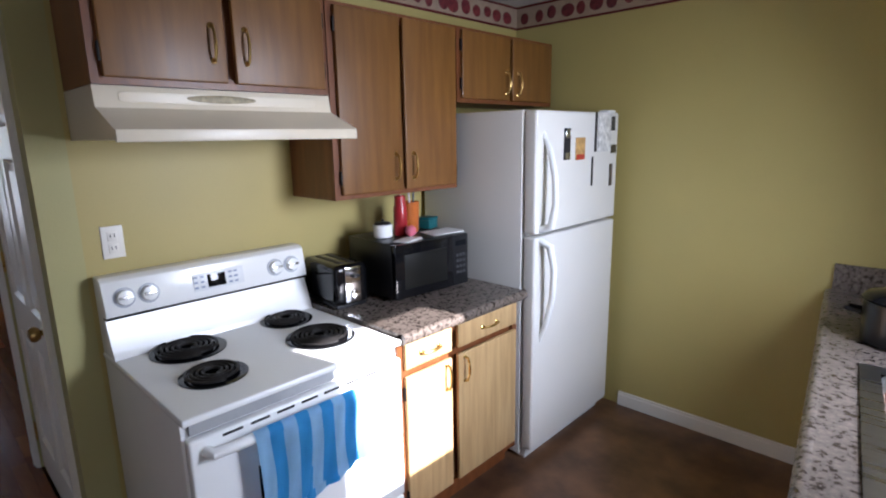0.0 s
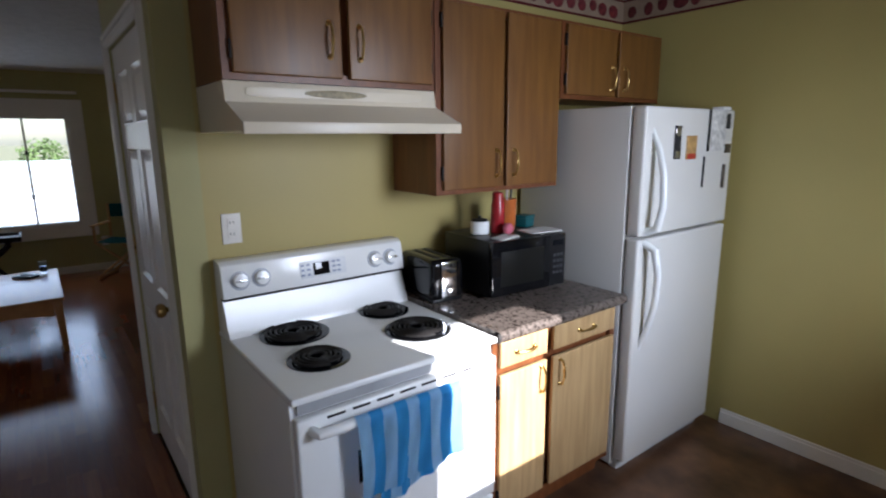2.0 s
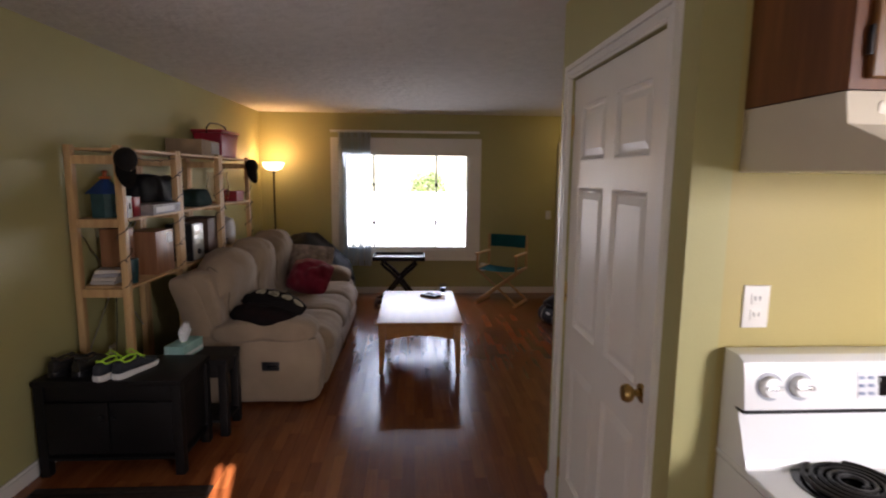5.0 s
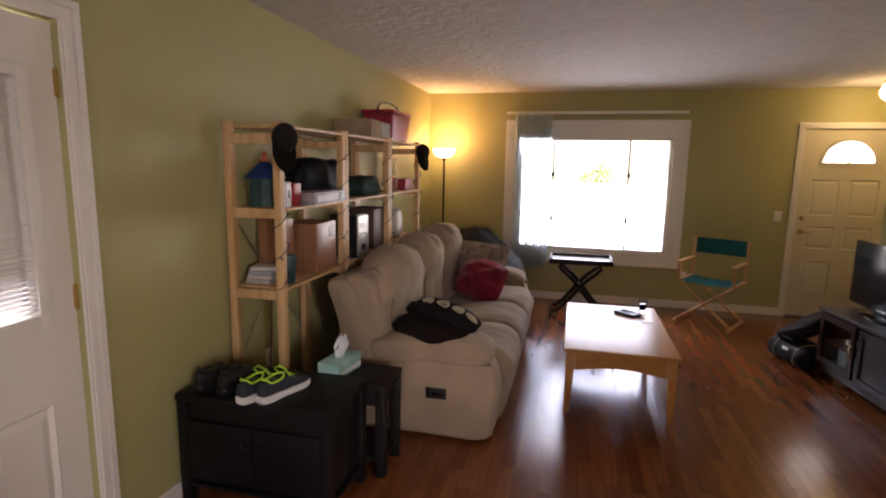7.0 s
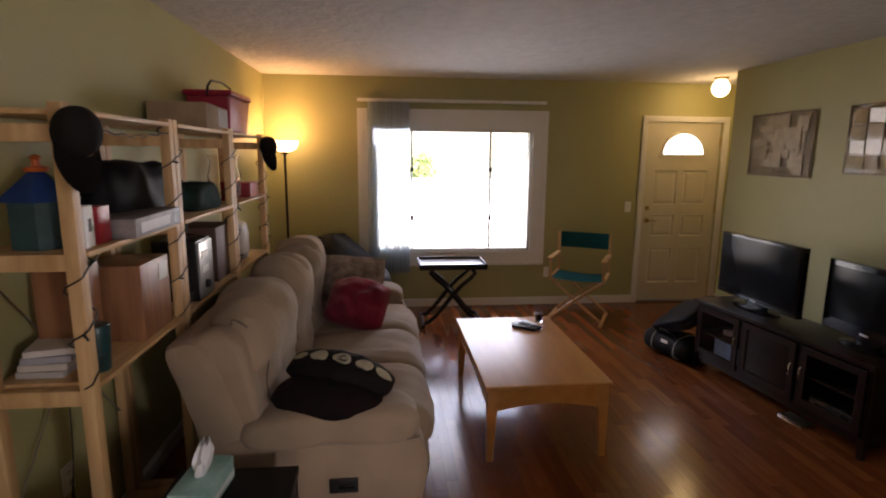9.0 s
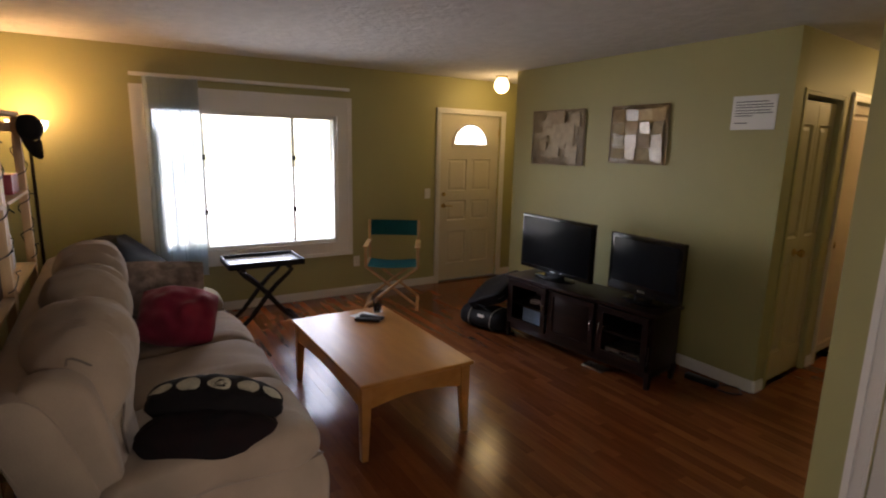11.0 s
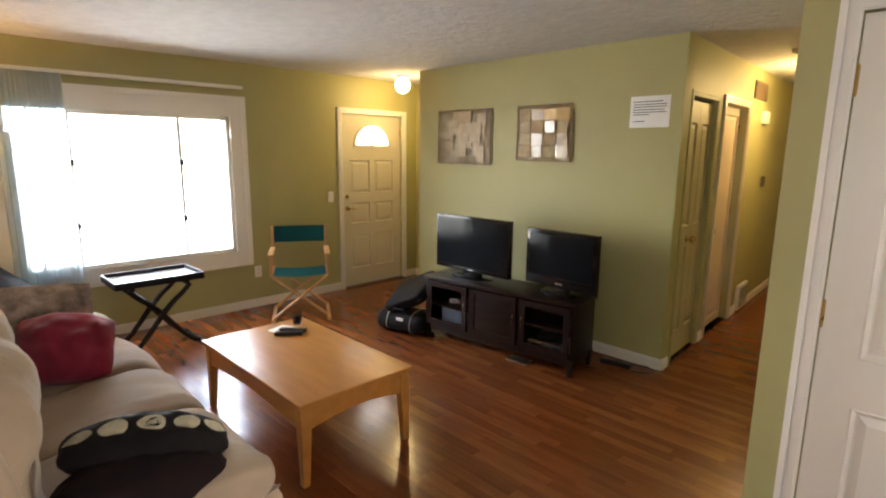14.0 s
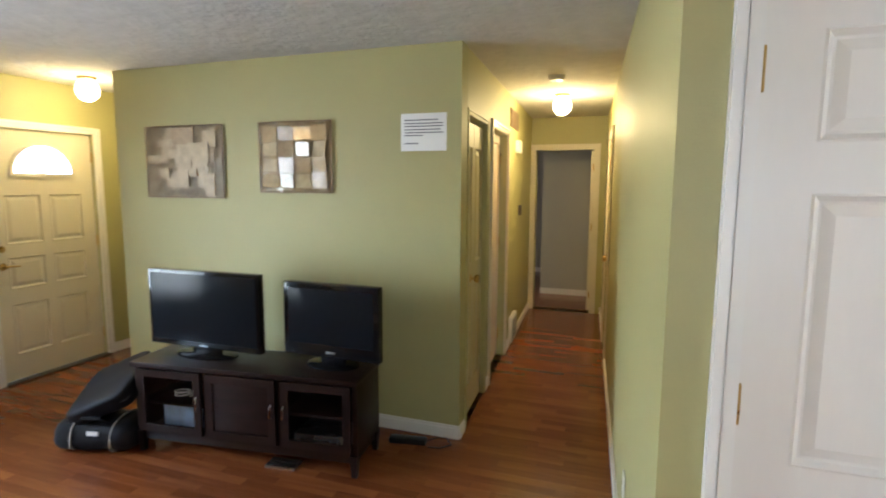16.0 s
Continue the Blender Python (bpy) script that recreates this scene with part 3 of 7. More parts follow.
G_UP, G_LO = "wall cabinets", "base cabinets"
TOPC = 2.165
cabinet("wall_cabinet", 0.655, 1.462, 1.812, TOPC, 0.33, [(0.685, 1.055, 1.832, 2.15, 1.01, 1.955), (1.085, 1.44, 1.832, 2.15, 1.125, 1.955)], "golden oak wall cabinet over the range hood, closed", G_UP)
cabinet("wall_cabinet", 1.466, 2.205, 1.395, TOPC, 0.33, [(1.495, 1.828, 1.415, 2.15, 1.785, 1.52), (1.848, 2.185, 1.415, 2.15, 1.89, 1.52)], "tall golden oak wall cabinet with two closed doors", G_UP)
cabinet("wall_cabinet", 2.209, 3.05, 1.81, TOPC, 0.33, [(2.235, 2.62, 1.83, 2.15, 2.585, 1.92), (2.645, 3.02, 1.83, 2.15, 2.69, 1.92)], "golden oak wall cabinet over the refrigerator", G_UP)
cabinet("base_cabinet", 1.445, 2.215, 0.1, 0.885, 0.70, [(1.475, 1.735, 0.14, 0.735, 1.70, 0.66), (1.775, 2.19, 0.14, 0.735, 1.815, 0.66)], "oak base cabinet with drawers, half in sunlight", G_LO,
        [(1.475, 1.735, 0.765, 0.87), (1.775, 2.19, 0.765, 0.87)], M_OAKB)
bm = bmesh.new()
box(bm, XK + 0.002, XK + 0.64, 1.45, 2.21, 0.0, 0.099)
tagged(link("toe_kick", bm, M_OAKD), "dark oak toe kick under the base cabinet", kind="structure")


def worktop(name, x0, x1, y0, y1, nose, splash, label, hole=None):
    w = thing(name, (0, 0, 0), 0, label, "worktop")
    bm = bmesh.new()
    z0, z1 = 0.888, 0.926
    if hole:
        hx0, hx1, hy0, hy1 = hole
        for a, b, c, d in ((x0, hx0, y0, y1), (hx1, x1, y0, y1), (hx0, hx1, y0, hy0), (hx0, hx1, hy1, y1)):
            box(bm, a, b, c, d, z0, z1)
    else:
        box(bm, x0, x1, y0, y1, z0, z1)
    part("slab", bm, M_COUNTER, w, smooth=False)
    part("front_edge", tube([(nose, y0, 0.905), (nose, y1, 0.905)], 0.023, 14), M_COUNTER, w, "rounded laminate edge")
    for a in splash:
        part("backsplash", bx(*a, 0.004), M_COUNTER, w)
    return w


worktop("worktop", XK + 0.002, -0.875, 1.442, 2.222, -0.876, [(XK + 0.002, XK + 0.022, 1.442, 2.222, 0.926, 1.02)], "mottled brown laminate worktop between range and refrigerator")
SINK = (0.47, 0.88, 1.35, 2.2)
worktop("worktop", 0.355, XS - 0.002, 0.9, YE - 0.002, 0.356, [(XS - 0.022, XS - 0.002, 0.9, YE - 0.024, 0.926, 1.03), (0.36, XS - 0.002, YE - 0.022, YE - 0.002, 0.926, 1.05)], "mottled grey-brown laminate worktop round the sink", SINK)


def sink_cabinets():
    for k, (a, b) in enumerate(((0.92, 1.5), (1.504, 2.1), (2.104, 2.68), (2.684, YE - 0.004))):
        c = thing("base_cabinet", (XS, a, 0.1), 0, "oak base cabinet under the sink worktop", "kitchen cabinet", G_LO)
        w = b - a
        part("body", bx(-0.575, -0.002, 0.001, w - 0.001, 0, 0.785, 0.002), M_OAKD, c, "", False)
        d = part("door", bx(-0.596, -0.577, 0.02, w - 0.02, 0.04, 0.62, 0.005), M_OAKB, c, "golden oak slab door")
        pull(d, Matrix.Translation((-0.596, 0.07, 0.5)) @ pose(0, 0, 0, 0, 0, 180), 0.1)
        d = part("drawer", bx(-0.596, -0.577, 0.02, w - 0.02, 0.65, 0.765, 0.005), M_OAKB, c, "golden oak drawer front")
        pull(d, Matrix.Translation((-0.596, w / 2, 0.71)) @ pose(0, 0, 0, 90) @ pose(0, 0, 0, 0, 0, 180), 0.1)


sink_cabinets()


def sink():
    s = thing("kitchen_sink", (0, 0, 0), 0, "double-bowl stainless steel sink set in the worktop", "sink")
    x0, x1, y0, y1 = SINK
    bm = bmesh.new()
    mid = (y0 + y1) / 2
    for a, b, c, d in ((x0 - 0.015, x0 + 0.035, y0 - 0.015, y1 + 0.015), (x1 - 0.07, x1 + 0.015, y0 - 0.015, y1 + 0.015), (x0 + 0.035, x1 - 0.07, y0 - 0.015, y0 + 0.03), (x0 + 0.035, x1 - 0.07, y1 - 0.03, y1 + 0.015), (x0 + 0.035, x1 - 0.07, mid - 0.02, mid + 0.02)):
        box(bm, a, b, c, d, 0.928, 0.934)
    part("rim", bm, M_STEEL, s, smooth=False)
    for c, d in ((y0 + 0.03, mid - 0.02), (mid + 0.02, y1 - 0.03)):
        bm = bmesh.new()
        loops = []
        for inset, z in ((0, 0.932), (0.006, 0.92), (0.012, 0.80), (0.05, 0.765), (0.15, 0.758)):
            lp = []
            for cx, cy, a0 in ((x1 - 0.07, d, 0), (x0 + 0.035, d, 90), (x0 + 0.035, c, 180), (x1 - 0.07, c, 270)):
                r = max(0.012, 0.05 - inset * 0.2)
                sx, sy = (1 if a0 in (0, 270) else -1), (1 if a0 in (0, 90) else -1)
                for k in range(5):
                    a = radians(a0 + 22.5 * k)
                    lp.append(bm.verts.new((cx - sx * (r + inset) + r * math.cos(a), cy - sy * (r + inset) + r * math.sin(a), z)))
            loops.append(lp)
        for A, B in zip(loops, loops[1:]):
            n = len(A)
            for k in range(n):
                bm.faces.new((A[k], B[k], B[(k + 1) % n], A[(k + 1) % n]))
        bm.faces.new(list(reversed(loops[-1])))
        part("bowl", bm, M_STEEL, s)
        part("drain", lathe([(0.04, 0), (0.042, 0.004), (0.03, 0.005), (0.01, 0.003)], 18, at=((x0 + x1) / 2 - 0.02, (c + d) / 2, 0.757)), M_CHROME, s, "chrome drain")


sink()


def pot():
    p = thing("cooking_pot", (0.58, 2.5, 0.926), 0, "black lidded pot standing beside the sink", "pot")
    part("body", lathe([(0.10, 0), (0.125, 0.01), (0.128, 0.15), (0.134, 0.155), (0.12, 0.158)], 28), M_BLACK, p)
    part("lid", lathe([(0.133, 0.158), (0.12, 0.175), (0.05, 0.195), (0.015, 0.198), (0.012, 0.215), (0.024, 0.22), (0.02, 0.235), (0.004, 0.238)], 28), M_GLOSS, p, "glossy lid")
    part("handle", tube([(-0.125, -0.03, 0.1), (-0.17, -0.02, 0.105), (-0.17, 0.02, 0.105), (-0.125, 0.03, 0.1)], 0.008), M_BLACK, p)


pot()


def lean_run():
    """The sink run stands a few degrees off square to the wall."""
    for o in list(bpy.data.objects):
        if o.type == "EMPTY" and (o.name in ("worktop.001", "kitchen_sink", "cooking_pot") or (o.name.startswith("base_cabinet") and o.location.x > 0)):
            oy = o.location.y
            if o.name == "cooking_pot":
                o.location.x += 0.045 - 0.119 * (oy - 1.365)
                continue
            for c in o.children_recursive:
                for v in c.data.vertices:
                    if o.name == "kitchen_sink":
                        v.co.x += 0.045 - 0.119 * (v.co.y - 1.365)
                    elif o.name == "worktop.001":
                        if v.co.x < 0.94:
                            v.co.x += 0.045 - 0.119 * (v.co.y - 1.365)
                    elif v.co.x < -0.1:
                        v.co.x += 0.045 - 0.119 * (v.co.y + oy - 1.365)


lean_run()


def stove():
    D, W = 0.70, 0.785
    s = thing("electric_range", (XK + 0.012, 0.652, 0), 0, "white electric coil range with a striped towel on its handle", "range")
    part("body", bx(0, D - 0.01, 0, W, 0.02, 0.885, 0.006), M_ENAMEL, s)
    bm = bx(0.0, D + 0.025, -0.004, W + 0.004, 0.886, 0.908, 0.008, 3)
    part("cooktop", bm, M_ENAMEL, s)
    # backguard, sloped face with a stepped foot
    bm = bmesh.new()
    prof = [(0.0, 0.905), (0.135, 0.905), (0.125, 0.93), (0.075, 1.045), (0.105, 1.055), (0.085, 1.175), (0.06, 1.188), (0.0, 1.188)]
    A = [bm.verts.new((x, 0.0, z)) for x, z in prof]
    B = [bm.verts.new((x, W, z)) for x, z in prof]
    n = len(prof)
    for k in range(n):
        bm.faces.new((A[k], A[(k + 1) % n], B[(k + 1) % n], B[k]))
    bm.faces.new(list(reversed(A)))
    bm.faces.new(B)
    bevel(bm, 0.004)
    bg = part("backguard", bm, M_ENAMEL, s)
    part("trim_line", bx(0.07, 0.106, -0.002, W + 0.002, 1.046, 1.053, 0.001), M_BLACK, bg, "dark seam")
    slope = Matrix.Translation((0.0958, 0, 1.115)) @ pose(0, 0, 0, 0, 80.5)
    for y in (0.065, 0.145, W - 0.145, W - 0.068):
        k = part("knob", lathe([(0.028, 0.002), (0.027, 0.012), (0.025, 0.022), (0.006, 0.024)], 22, m=Matrix.Translation((0, y, 0)) @ slope), M_ENAMEL, bg, "white burner knob")
        part("dial_ring", lathe([(0.036, 0), (0.036, 0.002), (0.03, 0.0025)], 24, m=Matrix.Translation((0, y, 0)) @ slope), bpy.data.materials.get("grey_dial_print") or mat("grey_dial_print", (0.42, 0.45, 0.5), 0.4), k, "grey printed dial ring")
        part("grip", bx(-0.022, 0.022, -0.005, 0.005, 0.014, 0.03, 0.003, m=Matrix.Translation((0, y, 0)) @ slope @ pose(0, 0, 0, 0, 0, 90)), M_STEEL, k)
    part("control_panel", bx(-0.034, 0.034, -0.1, 0.1, 0.0, 0.002, 0.001, m=Matrix.Translation((0, 0.40, 0)) @ slope), mat("grey_panel_print", (0.7, 0.72, 0.74), 0.3), bg)
    part("display", bx(-0.024, 0.026, -0.04, 0.03, 0.001, 0.004, 0.001, m=Matrix.Translation((0, 0.395, 0)) @ slope), M_GLOSS, bg, "black clock display")
    bt = mat("blue_grey_buttons", (0.25, 0.3, 0.42), 0.4)
    for ky in (-0.085, -0.06, 0.05, 0.072):
        for kx in (-0.02, 0.0, 0.02):
            part("button", bx(kx - 0.004, kx + 0.004, 0.395 + ky - 0.007, 0.395 + ky + 0.007, 0.001, 0.0045, 0, m=slope), bt, bg, "", False)
    # coil burners
    for bxp, by, r in ((0.215, 0.215, 0.115), (0.495, 0.185, 0.092), (0.195, 0.62, 0.092), (0.47, 0.605, 0.115)):
        u = part("burner", lathe([(r + 0.014, 0.0), (r + 0.014, 0.004), (r, 0.005), (r * 0.8, -0.004 + 0.008), (0.02, 0.004)], 36, at=(bxp, by, 0.908)), M_GLOSS, s, "black drip bowl with coil")
        pts = []
        turns = 5 if r > 0.1 else 4
        for k in range(turns * 24 + 1):
            f = k / (turns * 24)
            rr = 0.022 + (r - 0.026) * f
            a = 2 * math.pi * turns * f
            pts.append((bxp + rr * math.cos(a), by + rr * math.sin(a), 0.922))
        part("coil", tube(pts, 0.0055, 6), M_IRON, u, "black spiral heating coil")
    # oven front
    part("vent_strip", bx(D - 0.012, D + 0.004, 0.02, W - 0.02, 0.845, 0.882, 0.003), mat("grey_vent", (0.35, 0.36, 0.37), 0.4), s)
    dr = part("oven_door", bx(D - 0.008, D + 0.028, 0.006, W - 0.006, 0.27, 0.84, 0.01, 3), M_ENAMEL, s, "white oven door")
    bm = bmesh.new()
    for k in range(7):
        y = 0.1 + k * 0.085
        box(bm, D + 0.0275, D + 0.0295, y, y + 0.06, 0.822, 0.83)
    part("vent_slots", bm, M_BLACK, dr, "", False)
    part("handle", tube([(D + 0.03, 0.05, 0.80), (D + 0.06, 0.06, 0.80), (D + 0.066, 0.12, 0.80), (D + 0.066, W - 0.12, 0.80), (D + 0.06, W - 0.06, 0.80), (D + 0.03, W - 0.05, 0.80)], 0.016, 12), M_ENAMEL, dr, "white oven handle")
    part("window", bx(D + 0.027, D + 0.03, 0.195, 0.5, 0.565, 0.68, 0.001), M_GLOSS, dr, "dark oven window")
    part("drawer", bx(D - 0.008, D + 0.022, 0.006, W - 0.006, 0.05, 0.26, 0.008, 3), M_ENAMEL, s, "white storage drawer")


stove()


def towel():
    """Folded striped cloth over the oven handle, front fall with a slanting hem."""
    m1 = mat("blue_stripe_cloth", (0.07, 0.36, 0.72), 0.9, 0, 0.08, 12, 300, 0.3)
    m2 = mat("pale_blue_stripe_cloth", (0.36, 0.60, 0.82), 0.9, 0, 0.08, 12, 300, 0.3)
    t = thing("dish_towel", (XK + 0.012 + 0.766, 0.82, 0.80), 0, "blue and pale blue striped dish towel hung over the oven handle", "towel")
    W, N, rows = 0.40, 40, 26
    for stripe in range(9):
        bm = bmesh.new()
        a0, a1 = stripe / 9, (stripe + 1) / 9
        for layer, (drop, shift, off) in enumerate(((0.26, 0.0, 0.021), (0.33, 0.06, 0.012))):
            if layer and stripe < 1:
                continue
            cols = []
            for i in range(6):
                f = a0 + (a1 - a0) * i / 5
                col = []
                for j in range(rows + 1):
                    g = j / rows
                    if layer == 0:
                        fall = drop - 0.03 * f
                    else:
                        fall = drop - 0.10 * f
                    wave = 0.007 * math.sin(f * 19 + 1.2) * g + 0.004 * math.sin(f * 43 + g * 5)
                    if g < 0.12:
                        a = math.pi * (0.5 - g / 0.12 * 0.5)
                        p = (off * math.cos(a), f * W, off * math.sin(a))
                    else:
                        q = (g - 0.12) / 0.88
                        p = (off + wave + 0.004 * q, f * W + 0.012 * math.sin(q * 3 + f * 4) * q + (shift * q * (1 - f) * 0.6), -q * fall)
                    col.append(bm.verts.new(p))
                cols.append(col)
            for A, B in zip(cols, cols[1:]):
                for j in range(rows):
                    bm.faces.new((A[j], A[j + 1], B[j + 1], B[j]))
        bmesh.ops.solidify(bm, geom=bm.faces[:], thickness=0.003)
        part("stripe", bm, m2 if stripe % 2 == 0 else m1, t)


towel()


def hood():
    y0, y1 = 0.655, 1.462
    h = thing("range_hood", (XK, y0, 1.645), 0, "almond range hood under the wall cabinet", "range hood")
    W = y1 - y0
    bm = bmesh.new()
    prof = [(0.003, 0.008), (0.003, 0.165), (0.33, 0.165), (0.335, 0.10), (0.50, 0.035), (0.50, 0.0), (0.485, 0.0), (0.48, 0.012)]
    A = [bm.verts.new((x, 0.0, z)) for x, z in prof]
    B = [bm.verts.new((x, W, z)) for x, z in prof]
    n = len(prof)
    for k in range(n):
        bm.faces.new((A[k], A[(k + 1) % n], B[(k + 1) % n], B[k]))
    bm.faces.new(list(reversed(A)))
    bm.faces.new(B)
    bevel(bm, 0.003)
    part("canopy", bm, M_ALMOND, h)
    tilt = Matrix.Translation((0.334, 0, 0.134))
    bm = bmesh.new()
    cushion(0.006, W * 0.84, 0.036, 0.2, 6, tilt @ Matrix.Translation((0.0, W * 0.5, 0)), bm=bm)
    part("ridge", bm, M_ALMOND, h)
    bm = bmesh.new()
    cushion(0.008, 0.24, 0.026, 1.0, 8, tilt @ Matrix.Translation((0.003, W * 0.47, 0)), bm=bm)
    part("vent_grille", bm, mat("tan_grille", (0.36, 0.30, 0.18), 0.5, 0, 0.3, 60, 200), h, "oval vent grille")


hood()


def fridge():
    y0, y1, xf = 2.262, 3.06, -0.845
    W, D = y1 - y0, xf - (XK + 0.03)
    f = thing("refrigerator", (XK + 0.03, y0, 0), 0, "white top-freezer refrigerator with magnets on its door", "refrigerator")
    part("body", bx(0, D - 0.075, 0, W, 0.02, 1.76, 0.008, 3), M_FRIDGE, f)
    part("grille", bx(D - 0.10, D - 0.05, 0.02, W - 0.02, 0.0, 0.06, 0.004), M_ENAMEL, f)
    for name, z0, z1 in (("fridge_door", 0.065, 1.172), ("freezer_door", 1.186, 1.757)):
        d = part(name, bx(D - 0.068, D, 0.0, W, z0, z1, 0.014, 4), M_FRIDGE, f, "pebbled white door")
        # handle runs down the side nearest the range and bows outward
        if name == "fridge_door":
            pts = [(D - 0.005, 0.05, 1.155), (D + 0.055, 0.05, 1.13), (D + 0.075, 0.055, 1.02), (D + 0.066, 0.06, 0.88), (D + 0.03, 0.065, 0.74), (D - 0.008, 0.065, 0.64)]
        else:
            pts = [(D - 0.005, 0.05, 1.205), (D + 0.055, 0.05, 1.225), (D + 0.075, 0.055, 1.33), (D + 0.066, 0.06, 1.46), (D + 0.03, 0.065, 1.58), (D - 0.008, 0.065, 1.66)]
        part("handle", tube(pts, 0.014, 12, [0.02, 0.02, 0.017, 0.016, 0.015, 0.011]), M_ENAMEL, d, "bowed white handle")
    part("hinge_cap", bx(D - 0.07, D - 0.01, W - 0.1, W - 0.02, 1.757, 1.772, 0.004), M_ENAMEL, f)


fridge()


def microwave():
    y0, y1 = 1.70, 2.15
    m = thing("microwave_oven", (-1.53, y0, 0.928), -4, "black microwave oven standing on the worktop", "microwave")
    W, D, Hh = 0.445, 0.36, 0.262
    part("body", bx(0, D - 0.02, 0, W, 0.012, Hh, 0.005), M_BLACK, m)
    d = part("door", bx(D - 0.019, D + 0.008, 0.002, W * 0.77, 0.014, Hh - 0.002, 0.006), M_GLOSS, m, "black glass door")
    part("window", bx(D + 0.007, D + 0.010, 0.05, W * 0.68, 0.055, Hh - 0.05, 0.001), mat("microwave_mesh", (0.010, 0.010, 0.009), 0.3, 0, 0.3, 200, 300, spec=0.3), d)
    p = part("control_panel", bx(D - 0.019, D + 0.006, W * 0.775, W - 0.002, 0.014, Hh - 0.002, 0.004), M_BLACK, m)
    part("display", bx(D + 0.005, D + 0.008, W * 0.81, W * 0.96, Hh - 0.055, Hh - 0.03, 0.001), M_SCREEN, p)
    for k in range(12):
        y, z = W * 0.82 + (k % 3) * 0.022, 0.07 + (k // 3) * 0.028
        part("button", bx(D + 0.005, D + 0.008, y, y + 0.015, z, z + 0.014, 0.001), mat("button_grey", (0.05, 0.05, 0.055), 0.4) if k == 0 else bpy.data.materials["button_grey"], p)
    for a in (0.03, W - 0.05):
        for b in (0.03, D - 0.06):
            part("foot", lathe([(0.012, 0), (0.014, 0.012)], 12, at=(b, a, 0)), M_BLACK, m)


microwave()


def toaster():
    t = thing("toaster", (-1.585, 1.475, 0.928), -6, "black and chrome two-slot toaster on the worktop", "toaster")
    part("body", bx(0, 0.30, 0.0, 0.165, 0.012, 0.19, 0.03, 5), M_GLOSS, t)
    for y in (0.045, 0.095):
        part("slot", bx(0.04, 0.26, y, y + 0.025, 0.186, 0.192, 0.002), M_IRON, t, "bread slot")
    part("end_plate", bx(0.298, 0.308, 0.045, 0.12, 0.025, 0.18, 0.004), M_CHROME, t, "chrome end plate")
    part("lever", bx(0.304, 0.33, 0.075, 0.105, 0.135, 0.152, 0.004), M_BLACK, t)
    part("dial", lathe([(0.02, 0), (0.019, 0.012), (0.004, 0.014)], 18, m=Matrix.Translation((0.305, 0.092, 0.055)) @ pose(0, 0, 0, 0, 90)), M_CHROME, t, "chrome browning dial")
    part("base", bx(0.01, 0.29, 0.01, 0.155, 0.0, 0.014, 0.004), M_BLACK, t)


toaster()


def wall_plate(name, m, label, material=None, kind="outlet"):
    p = thing(name, (0, 0, 0), 0, label, "wall plate")
    p.matrix_world = m
    part("plate", bx(0, 0.006, -0.036, 0.036, -0.058, 0.058, 0.003, 3), material or M_WHITE, p)
    if kind == "outlet":
        for z in (-0.022, 0.022):
            s = part("socket", bx(0.005, 0.009, -0.016, 0.016, z - 0.016, z + 0.016, 0.003), material or M_WHITE, p)
            bm = bmesh.new()
            box(bm, 0.0085, 0.0095, -0.008, -0.005, z - 0.004, z + 0.008)
            box(bm, 0.0085, 0.0095, 0.005, 0.008, z - 0.004, z + 0.008)
            part("slots", bm, M_BLACK, s, "", False)
    else:
        part("toggle", bx(0.004, 0.018, -0.005, 0.005, -0.004, 0.012, 0.002), material or M_WHITE, p)
    return p


wall_plate("outlet_plate", pose(XK, 0.733, 1.297), "white outlet plate on the kitchen wall")
wall_plate("switch_plate", pose(XW, 1.69, 1.1), "white light switch plate beside the front door", None, "switch")
wall_plate("outlet_plate", pose(XW, 0.79, 0.37), "white outlet plate beneath the window")
wall_plate("outlet_plate", pose(-3.86, YL, 0.42, 0, 0, 90), "white outlet plate behind the shelves")

# ---- living room ----


